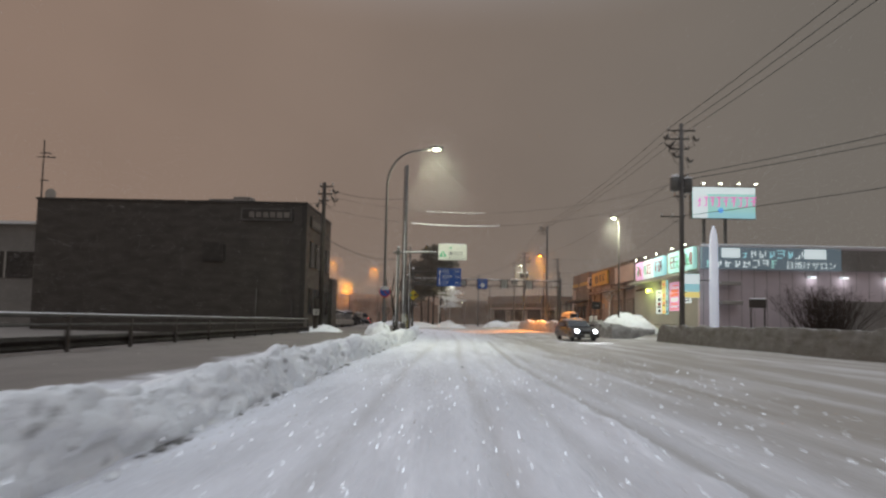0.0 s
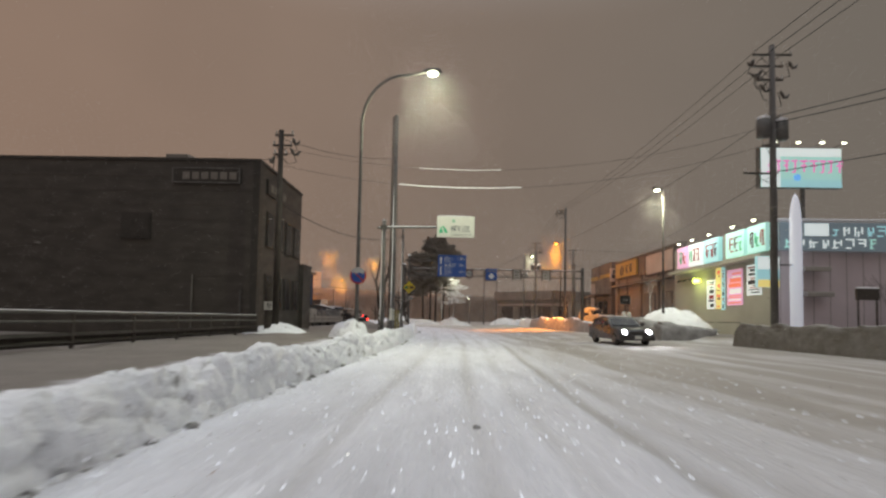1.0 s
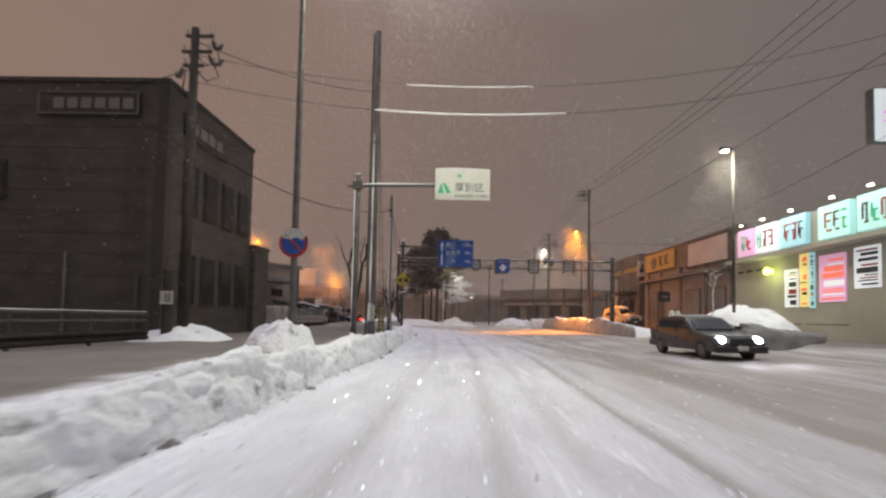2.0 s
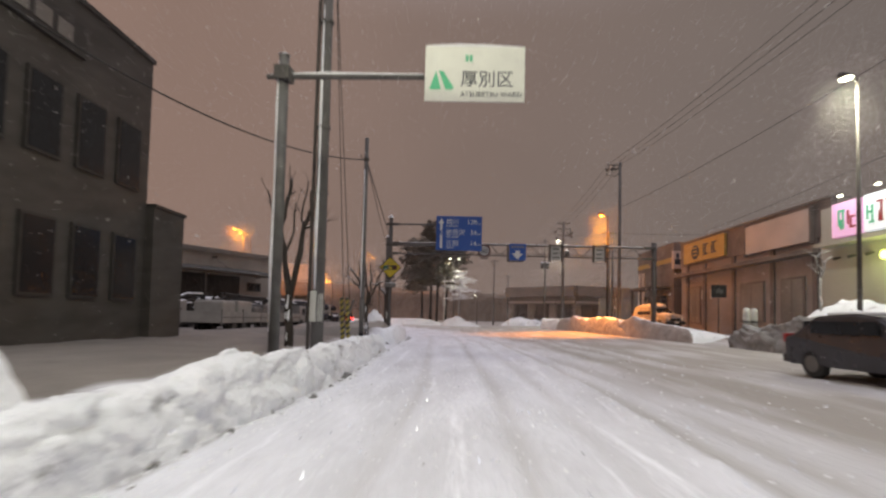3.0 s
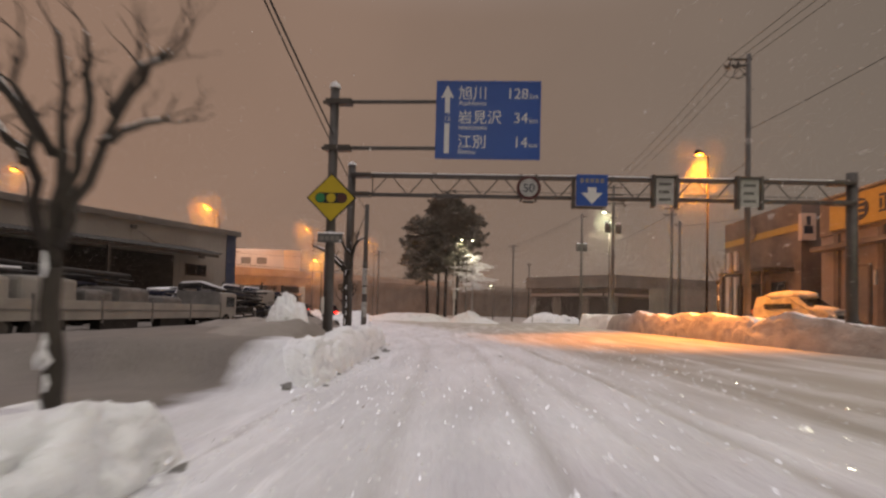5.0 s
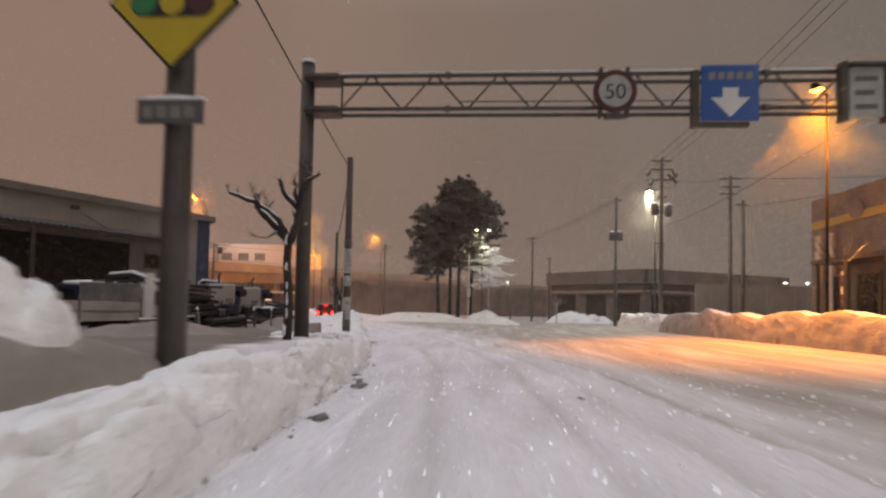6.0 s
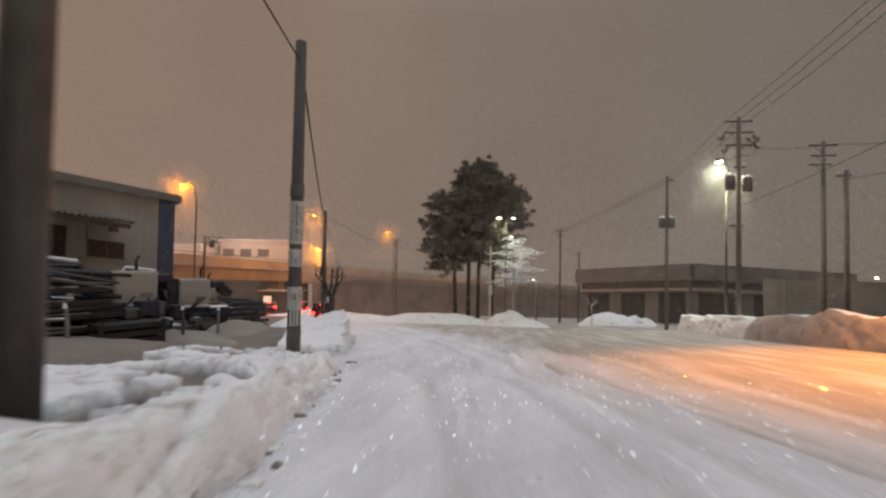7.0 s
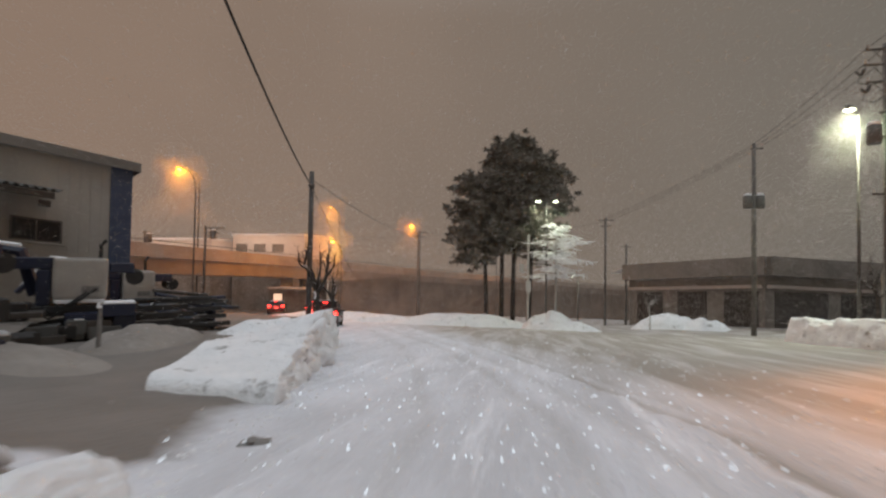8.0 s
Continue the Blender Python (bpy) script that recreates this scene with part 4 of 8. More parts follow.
street_lamp("highway_lamp", -39.2, 107.0, 16.6, -1.6, 0, M_SODIUM, SODIUM, 1100, "tall curved highway lamp with orange light", curved=True, cone=176)
street_lamp("highway_lamp", -42.4, 80.0, 13.8, -1.6, 0, M_SODIUM, SODIUM, 1100, "tall curved highway lamp with orange light", curved=True, cone=176)

p = thing("control_post", -1.72, 100.3, 0, "white post with a camera box and a control cabinet", "post")
part("post", T([(0, 0, 0), (0, 0, 8.2)], 0.09, 10), M_BOX, p)
part("cabinet", B((-0.2, 0.25, -0.2, 0.15, 3.2, 4.15), bevel=0.03), M_BOX, p, "pale control cabinet")
part("camera_box", B((-0.75, -0.4, -0.2, 0.2, 4.9, 5.6), bevel=0.04), M_BOX, p)
part("arm", T([(0, 0, 4.9), (-0.6, 0, 4.9)], 0.04, 6), M_BOX, p)

# ---- no-parking sign with a snow cap ----
s = thing("no_parking_sign", -3.55, 26.25, 2.97, "round blue and red no-parking sign half covered in snow", "road sign")
part("plate", disc(0.33, -0.02, 0.0), M_RED, s, "red rim")
part("face", disc(0.265, -0.03, -0.021), M_BLUESIGN, s, "blue face")
bm = bmesh.new()
tube(bm, [(-0.19, -0.034, 0.19), (0.19, -0.034, -0.19)], 0.03, 6)
part("slash", bm, M_RED, s, "red slash")
part("snow_cap", prism([(0.31 * math.cos(a), 0.31 * math.sin(a) + 0.02) for a in [0.5 + (math.pi - 1.0) * k / 14 for k in range(15)]] + [(-0.24, 0.12), (-0.08, 0.07), (0.06, 0.13), (0.2, 0.06)], -0.06, 0.03), M_PAPER, s, "clinging snow")
part("clamp", B((-0.06, 0.06, 0.0, 0.2, -0.12, -0.06), (-0.06, 0.06, 0.0, 0.2, 0.06, 0.12)), M_STEEL, s)

# ---- ward boundary sign ----
s = thing("ward_sign", -3.62, 33.0, -0.17, "pale ward boundary sign on a cantilever pole", "road sign")
part("pole", T([(0.1, -0.35, -0.3), (0.1, -0.35, 6.75)], [0.11, 0.10], 14), M_STEEL, s, smooth=True)
part("arm", T([(-0.28, -0.24, 6.35), (2.2, -0.12, 6.42), (4.9, -0.1, 6.45)], 0.055, 10), M_STEEL, s)
part("clinging_snow", T([(0.02, -0.405, 1.2), (0.01, -0.41, 2.6), (0.03, -0.41, 4.1), (0.015, -0.4, 5.8), (0.03, -0.4, 6.6)], [0.02, 0.04, 0.028, 0.036, 0.02], 7), M_SNOWCAP, s, "strip of wind-blown snow", smooth=True)
part("snow_strip", T([(-0.2, -0.235, 6.4), (0.9, -0.18, 6.45), (2.2, -0.12, 6.47), (2.9, -0.115, 6.49)], [0.02, 0.04, 0.035, 0.02], 7), M_SNOWCAP, s, "snow lying along the arm", smooth=True)
part("cap", T([(0.1, -0.35, 6.75), (0.1, -0.35, 6.8)], [0.12, 0.04], 12), M_SNOWCAP, s)
part("clamp", B((-0.05, 0.25, -0.5, -0.16, 6.22, 6.5), bevel=0.01), M_STEEL, s)
pl = part("plate", B((2.94, 4.96, -0.22, -0.185, 5.9, 7.03), bevel=0.008), M_WHITESIGN, s, "pale sign plate")
part("snow_cap", T([(2.96, -0.2, 7.04), (3.6, -0.2, 7.06), (4.3, -0.2, 7.05), (4.95, -0.2, 7.03)], [0.02, 0.035, 0.03, 0.015], 8), M_SNOWCAP, pl, "thin snow strip")
part("emblem", prism([(3.03, 6.14), (3.17, 6.52), (3.27, 6.14)], -0.228, -0.2215), M_GREENMARK, pl, "green mark")
part("emblem", prism([(3.22, 6.52), (3.31, 6.52), (3.53, 6.18), (3.50, 6.14), (3.36, 6.14)], -0.228, -0.2215), M_GREENMARK, pl, "green mark")
part("small_mark", B((3.76, 3.82, -0.228, -0.2215, 6.72, 6.85), (3.84, 3.90, -0.228, -0.2215, 6.72, 6.85)), M_GREENMARK, pl)
lettering("lettering", "厚別区", 0.36, 3.66, -0.224, 6.23, M_INK, pl)
lettering("lettering", "ATSUBETSU WARD", 0.145, 3.66, -0.224, 6.0, M_INK, pl)

# ---- blue direction sign with the signal-ahead diamond ----
s = thing("direction_sign", -3.68, 49.5, 0, "blue overhead direction sign on a dark cantilever pole", "road sign")
part("pole", T([(0, 0, -0.3), (0, 0, 6.9)], [0.13, 0.11], 14), M_DARKSTEEL, s, smooth=True)
for z in (6.55, 5.38):
    part("arm", T([(-0.28, -0.02, z), (2.9, -0.02, z + 0.03)], 0.05, 10), M_DARKSTEEL, s)
    part("flange", B((-0.2, 0.45, -0.13, 0.13, z - 0.07, z + 0.07), bevel=0.01), M_DARKSTEEL, s)
part("snow_cap", T([(0, 0, 6.9), (0, 0, 7.02), (0, 0, 7.07)], [0.14, 0.12, 0.04], 12), M_SNOWCAP, s)
pl = part("plate", B((2.58, 5.14, -0.16, -0.12, 5.12, 7.06), bevel=0.01), M_BLUESIGN, s, "blue sign plate")
part("border", B((2.61, 5.11, -0.168, -0.1615, 7.0, 7.02), (2.61, 5.11, -0.168, -0.1615, 5.16, 5.18), (2.61, 2.63, -0.168, -0.1615, 5.18, 7.0), (5.09, 5.11, -0.168, -0.1615, 5.18, 7.0)), M_BLUESIGN, pl)
part("arrow", prism([(2.80, 5.26), (2.92, 5.26), (2.92, 6.65), (3.02, 6.62), (2.86, 6.94), (2.70, 6.62), (2.80, 6.65)], -0.17, -0.1615), M_WHITEINK, pl, "white arrow")
part("route_shield", prism([(2.86 + 0.15 * math.cos(a), 6.12 + 0.14 * math.sin(a)) for a in [2 * math.pi * k / 6 + 0.52 for k in range(6)]], -0.18, -0.1705), M_BLUESIGN, pl, "blue route shield")
lettering("lettering", "12", 0.17, 2.86, -0.182, 6.06, M_WHITEINK, pl, "CENTER")
for z, kanji, roman, km in ((6.62, "旭川", "Asahikawa", "128"), (6.02, "岩見沢", "Iwamizawa", "34"), (5.42, "江別", "Ebetsu", "14")):
    lettering("lettering", kanji, 0.36, 3.12, -0.164, z, M_WHITEINK, pl)
    lettering("lettering", roman, 0.16, 3.14, -0.164, z - 0.17, M_WHITEINK, pl)
    lettering("lettering", km, 0.36, 4.84, -0.164, z, M_WHITEINK, pl, "RIGHT")
    lettering("lettering", "km", 0.17, 4.86, -0.164, z, M_WHITEINK, pl)
s2 = thing("signal_ahead_sign", -3.62, 49.3, 4.07, "yellow diamond sign showing a traffic signal", "road sign")
d = 0.62
part("plate", prism([(0, -d), (d, 0), (0, d), (-d, 0)], -0.03, 0.0), M_STRIPE_K, s2, "black plate edge")
k = d - 0.045
part("face", prism([(0, -k), (k, 0), (0, k), (-k, 0)], -0.042, -0.0305), M_YELLOW, s2, "yellow face")
part("signal_body", prism([(-0.27, -0.13)] + [(0.27 + 0.13 * math.sin(a), -0.13 * math.cos(a)) for a in [math.pi * q / 8 for q in range(9)]] + [(-0.27, 0.13)] + [(-0.27 - 0.13 * math.sin(a), 0.13 * math.cos(a)) for a in [math.pi * q / 8 for q in range(9)]], -0.0465, -0.0425), M_STRIPE_K, s2)
for xx, m in ((-0.27, M_GREEND), (0, M_YELLOW), (0.27, M_DULLRED)):
    part("signal_disc", disc(0.115, -0.052, -0.047, 20, xx), m, s2)
part("sub_plate", B((-0.31, 0.31, -0.03, 0.0, -1.10, -0.88), bevel=0.006), M_GREYBOX, s2, "small dull plate with unreadable writing")
for q in range(4):
    part("bar", B((-0.25 + 0.13 * q, -0.16 + 0.13 * q, -0.036, -0.031, -1.05, -0.94)), M_WALLC, s2)
part("snow_cap", T([(-0.33, -0.015, -0.87), (0, -0.015, -0.86), (0.33, -0.015, -0.87)], [0.012, 0.025, 0.012], 8), M_SNOWCAP, s2)
part("clamp", B((-0.08, 0.08, 0.0, 0.12, -0.9, -0.8), (-0.08, 0.08, 0.0, 0.12, 0.2, 0.3)), M_STEEL, s2)
part("reflector", B((-0.17, -0.1, -0.03, 0.0, -2.85, -2.45)), M_BOX, s2, "pale strip plate")

# ---- sign gantry ----
s = thing("sign_gantry", -4.67, 55.3, 0, "steel truss sign gantry spanning the road", "gantry")
W = 18.2
part("post", T([(0, 0, -0.3), (0, 0, 6.80)], [0.165, 0.145], 16), M_DARKSTEEL, s, smooth=True)
part("post", T([(W, 0, -0.3), (W, 0, 6.80)], [0.19, 0.17], 16), M_DARKSTEEL, s, smooth=True)
for z in (6.42, 5.70):
    for yy in (-0.22, 0.22):
        part("chord", T([(0.0, yy, z), (W, yy, z)], 0.045, 8), M_DARKSTEEL, s)
    for x0, x1 in ((0, 0.75), (W - 0.75, W)):
        part("flange", B((x0, x1, -0.24, 0.24, z - 0.08, z + 0.08), bevel=0.02), M_DARKSTEEL, s)
    for xx in (3.1, 9.6, 15.0):
        part("splice", T([(xx, -0.22, z), (xx + 0.12, -0.22, z)], 0.075, 10), M_STEEL, s)
nb = 24
for q in range(nb):
    xa, xb = 0.8 + (W - 1.6) * q / nb, 0.8 + (W - 1.6) * (q + 1) / nb
    z0, z1 = (5.70, 6.42) if q % 2 == 0 else (6.42, 5.70)
    part("diagonal", T([(xa + 0.03, -0.22, z0), (xb - 0.03, -0.22, z1)], 0.022, 6), M_DARKSTEEL, s)
part("upright", T([(0.85, -0.22, 5.70), (0.85, -0.22, 6.42)], 0.025, 6), M_DARKSTEEL, s)
part("conduit", T([(3.4, -0.25, 5.84), (W - 1.5, -0.25, 5.84)], 0.015, 5), M_DARKSTEEL, s)
part("snow_strip", T([(0.8, -0.22, 6.475), (W * 0.5, -0.22, 6.48), (W - 0.8, -0.22, 6.475)], 0.022, 6), M_SNOWCAP, s, "thin snow along the top chord")
part("snow_cap", T([(0, 0, 6.80), (0, 0, 6.88), (0, 0, 6.92)], [0.17, 0.14, 0.05], 12), M_SNOWCAP, s)
s = thing("speed_limit_sign", 1.95, 54.98, 5.97, "round fifty speed limit sign with dark ring", "road sign")
part("ring", disc(0.44, -0.05, 0.0), M_DULLRED, s, "dirty red ring")
part("face", disc(0.33, -0.06, -0.051), M_RIMED, s, "face dulled by frost")
lettering("lettering", "50", 0.44, 0, -0.063, -0.16, M_INK, s, "CENTER")
part("bracket", B((-0.3, -0.24, 0.0, 0.16, -0.52, 0.52), (0.24, 0.3, 0.0, 0.16, -0.52, 0.52)), M_DARKSTEEL, s)
part("lower_lamp", B((-0.2, 0.2, -0.06, 0.1, -0.56, -0.47), bevel=0.02), M_DARKSTEEL, s)
s = thing("lane_arrow_sign", 4.22, 54.98, 5.92, "blue lane sign with a white downward arrow", "road sign")
part("plate", B((-0.56, 0.56, -0.05, 0.0, -0.57, 0.57), bevel=0.01), M_BLUESIGN, s)
part("arrow", prism([(-0.15, 0.10), (-0.15, -0.1), (-0.38, -0.1), (0, -0.5), (0.38, -0.1), (0.15, -0.1), (0.15, 0.10)][::-1], -0.058, -0.051), M_WHITEINK, s, "white arrow")
for q in range(5):
    part("bar", B((-0.42 + 0.18 * q, -0.30 + 0.18 * q, -0.058, -0.051, 0.27, 0.42)), M_WALLC, s, "unreadable writing")
part("bracket", B((-0.7, -0.58, 0.0, 0.16, -0.68, 0.5), (-0.58, 0.4, 0.0, 0.1, -0.68, -0.58)), M_DARKSTEEL, s)
for xx in (6.8, 9.75):
    s = thing("sign_box", xx, 54.98, 5.92, "grey sign housing seen on the gantry, lit from behind", "road sign")
    part("plate", B((-0.32, 0.32, -0.06, 0.02, -0.5, 0.5), bevel=0.02), M_RIMED, s, "panel blown over with snow")
    for x0 in (-0.46, 0.36):
        part("frame", B((x0, x0 + 0.1, -0.1, 0.1, -0.6, 0.6)), M_DARKSTEEL, s)
    part("hood", B((-0.36, 0.36, -0.2, 0.05, 0.5, 0.55)), M_DARKSTEEL, s)
    for q in range(3):
        part("bar", B((-0.22, 0.2 - 0.06 * (q % 2), -0.068, -0.061, -0.35 + 0.28 * q, -0.25 + 0.28 * q)), M_GREYBOX, s)

# ---- striped delineator and bollards ----
s = thing("guy_wire_guard", -3.3, 37.75, 0.4, "pair of yellow and black striped guy wire guards in the snow", "guy wire guard")
for xx in (-0.09, 0.09):
    q0, q1 = Vector((xx, 0.05, 0)), Vector((xx * 0.9, -0.32, 1.5))
    post = part("guard", T([q0, q1], 0.052, 10), M_STRIPE_K, s)
    for q in range(8):
        a, b = q0 + (q1 - q0) * (0.06 + 0.12 * q), q0 + (q1 - q0) * (0.12 + 0.12 * q)
        part("stripe", T([a - Vector((0.02, 0, 0.02)), b + Vector((0.02, 0, 0.02))], 0.057, 10), M_STRIPE_Y, post, "worn yellow band")
s = thing("delineator", -3.5, 38.3, 0.5, "leaning grey marker pole stuck in the snow", "marker post")
part("post", T([(-0.1, 0, 0), (0.32, -0.15, 1.35)], 0.04, 8), M_STEEL, s)
for xx, yy in ((14.75, 47.3), (15.3, 47.6)):
    s = thing("bollard", xx, yy, 0.3, "white rounded plastic bollard with dark base", "bollard", "bollards at the car park")
    part("body", T([(0, 0, 0.5), (0, 0, 1.75), (0, 0, 1.9), (0, 0, 1.95)], [0.17, 0.17, 0.13, 0.04], 14), M_BOX, s, smooth=True)
    part("base", T([(0, 0, -0.2), (0, 0, 0.5)], 0.19, 12), M_GREYBOX, s)
    part("band", T([(0, 0, 1.2), (0, 0, 1.32)], 0.176, 14), M_GREYBOX, s)
for xx, yy, hh in ((-9.8, 38.9, 2.5), (-8.36, 29.4, 2.4)):
    s = thing("gate_post", xx, yy, 0.2, "thick dark gate post with a pale plate", "post", "gate posts")
    part("post", T([(0, 0, -0.3), (0, 0, hh)], 0.16, 12), M_BARK, s)
    part("plate", B((-0.12, 0.25, -0.19, -0.17, hh - 1.0, hh - 0.62)), M_BOX, s, "small plate with unreadable writing")
    for q in range(3):
        part("bar", B((0.02 + 0.07 * q, 0.06 + 0.07 * q, -0.196, -0.191, hh - 0.94, hh - 0.68)), M_GREYBOX, s)

# ---- overhead cables ----


def cable(a, b, sag, r=0.014, name="overhead_cable", label="thin dark overhead cable sagging between poles", material=None, snow=None):
    """A cable between two points given as (x, y, height above the street)."""
    o = thing(name, a[0], a[1], 0, label, "cable", "overhead cables")
    pts = []
    for q in range(25):
        t = q / 24
        x, y, h = (a[i] + (b[i] - a[i]) * t for i in range(3))
        pts.append((x - a[0], y - a[1], h - 4 * sag * t * (1 - t) - SLOPE * (y - a[1])))
    part("wire", T(pts, r, 5), material or M_CABLE, o)
    if snow:
        # white snow over one stretch only, imitating the lamp's light on the cable
        lo, hi, rs = snow
        part("clinging_snow", T([(x, y, z + 0.4 * rs) for x, y, z in pts[lo:hi + 1]], rs, 6), M_SNOW, o, "white snow imitating the lamp-lit stretch of the cable")


for dx, z in ((-0.8, 14.1), (-0.1, 14.1), (0.6, 14.1)):
    cable((14.95 + dx, 29.45, z), (13.1 + dx * 0.7 - 0.4, 60.7, 14.0), 0.5)
    cable((13.1 + dx * 0.7 - 0.4, 60.7, 14.0), (13.85 + dx, 83.1, 13.9), 0.35)
    cable((14.95 + dx, 29.45, z), (15.4 + dx, -12, z), 0.7, r=0.018)
    cable((13.85 + dx, 83.1, 13.9), (13.85 + dx * 0.5, 95.1, 13.6), 0.2)
    cable((13.85 + dx * 0.5, 95.1, 13.6), (8.1 + dx, 119.8, 13.4), 0.3)
for z, z2 in ((11.0, 11.3), (10.7, 10.7), (8.4, 8.6)):
    cable((14.95, 29.45, z), (32, 12, z2 + 0.5), 0.3, r=0.022)
cable((14.95, 29.45, 8.3), (20.5, 62, 9.0), 0.3)
cable((14.95, 29.45, 11.0), (13.1, 60.7, 10.5), 0.5)
cable((13.1, 60.7, 9.0), (13.85, 83.1, 8.5), 0.4)
cable((-8.24, 30, 6.75), (-3.28, 40.0, 6.95), 0.8, r=0.02)
cable((-8.24, 30, 9.9), (-3.3, 34.4, 10.5), 0.3)
cable((-8.24, 30, 9.0), (-30, 38, 9.4), 0.4)
cable((-3.28, 40.0, 6.98), (-3.68, 49.5, 5.7), 0.05, r=0.02)
cable((-3.28, 40.0, 6.98), (-5.37, 61.3, 6.3), 0.25, r=0.016)
cable((-5.37, 61.3, 6.4), (-10.35, 76.0, 5.95), 0.35, r=0.024)
cable((-10.35, 76.0, 5.95), (-12.4, 86, 3.4), 0.1)
for dz, dx in ((0, -0.09), (0.5, 0.09)):
    cable((-3.22, 34.5, 12.9 - dz), (-3.3 + dx, 37.75, 1.7), 0.0, r=0.012, label="steel guy wire running down from a pole")
cable((-8.24, 30.0, 8.59), (14.95, 29.45, 9.79), 1.6, r=0.009, label="snow-laden cable crossing over the road", snow=(6, 12, 0.024))
cable((-8.24, 30.0, 9.45), (14.95, 29.45, 10.65), 1.6, r=0.008, label="thin snow-dusted cable crossing over the road", snow=(7, 11, 0.014))
cable((20.5, 84, 10.4), (40, 60, 11.5), 0.4, r=0.02)
cable((20.5, 85.8, 13.3), (13.85, 83.1, 12.4), 0.3)
cable((20.5, 85.8, 13.3), (45, 80, 13.3), 0.5, r=0.02)
cable((-34.7, 102.3, 9.0), (-16, 120.5, 11.4), 0.6)
cable((-34.7, 102.3, 8.6), (-42.5, 103, 8.4), 0.2)
cable((-16, 120.5, 11.8), (8.1, 119.8, 13.2), 0.9)
cable((-10.35, 76.0, 6.2), (-16, 120.5, 11.4), 0.6)

# ---- bare pruned street trees ----


def limb(bm, bs, p, d, length, r, depth, rnd, droop, snow):
    pts, rad = [p], [r]
    q, k = Vector(p), 5
    for i in range(k):
        d = (d + Vector((rnd.uniform(-0.38, 0.38), rnd.uniform(-0.38, 0.38), rnd.uniform(-0.2, 0.34) - droop))).normalized()
        q = q + d * (length / k)
        pts.append(q.copy())
        rad.append(r * (1 - 0.55 * (i + 1) / k))
    tube(bm, pts, rad, 7 if r > 0.03 else 5)
    if snow and r > 0.012:
        tube(bs, [v + Vector((0, 0, 0.75 * a)) for v, a in zip(pts, rad)], [a * 0.55 for a in rad], 5)
    if depth > 0:
        for i in range(rnd.choice((2, 3))):
            j = rnd.choice((2, 3, 4, 5))
            a = rnd.uniform(0, 6.28)
            nd = (d + Vector((math.cos(a), math.sin(a), rnd.uniform(0.0, 0.6))) * 0.85).normalized()
            limb(bm, bs, pts[j], nd, length * rnd.uniform(0.5, 0.75), rad[j] * 0.72, depth - 1, rnd, droop, snow)


def bare_tree(x, y, H, spread, label, seed, r=0.1, fork=0.5, limbs=5, depth=2, material=None, droop=0.02, h=0.3, snow=True):
    rnd = random.Random(seed)
    t = thing("bare_tree", x, y, h, label, "tree", "bare street trees")
    top = Vector((rnd.uniform(-0.1, 0.1), rnd.uniform(-0.1, 0.1), H * fork))
    trunk = T([(0, 0, -0.3), (0.03, 0, H * fork * 0.5), top], [r * 1.2, r, r * 0.85], 10)
    part("trunk", trunk, material or M_BARK, t, smooth=True)
    for i in range(limbs):
        bm, bs = bmesh.new(), bmesh.new()
        a = 6.28 * i / limbs + rnd.uniform(-0.4, 0.4)
        d = Vector((math.cos(a) * spread, math.sin(a) * spread, 1)).normalized()
        limb(bm, bs, top - Vector((0, 0, rnd.uniform(0, H * fork * 0.25))), d, H * (1 - fork) * rnd.uniform(0.5, 0.72), r * 0.55, depth, rnd, droop, snow)
        b = part("branch", bm, material or M_BARK, t, smooth=True)
        if snow:
            part("snow_strip", bs, M_SNOWCAP, b, "thin snow lying on the branch", smooth=True)
        else:
            bs.free()
    return t


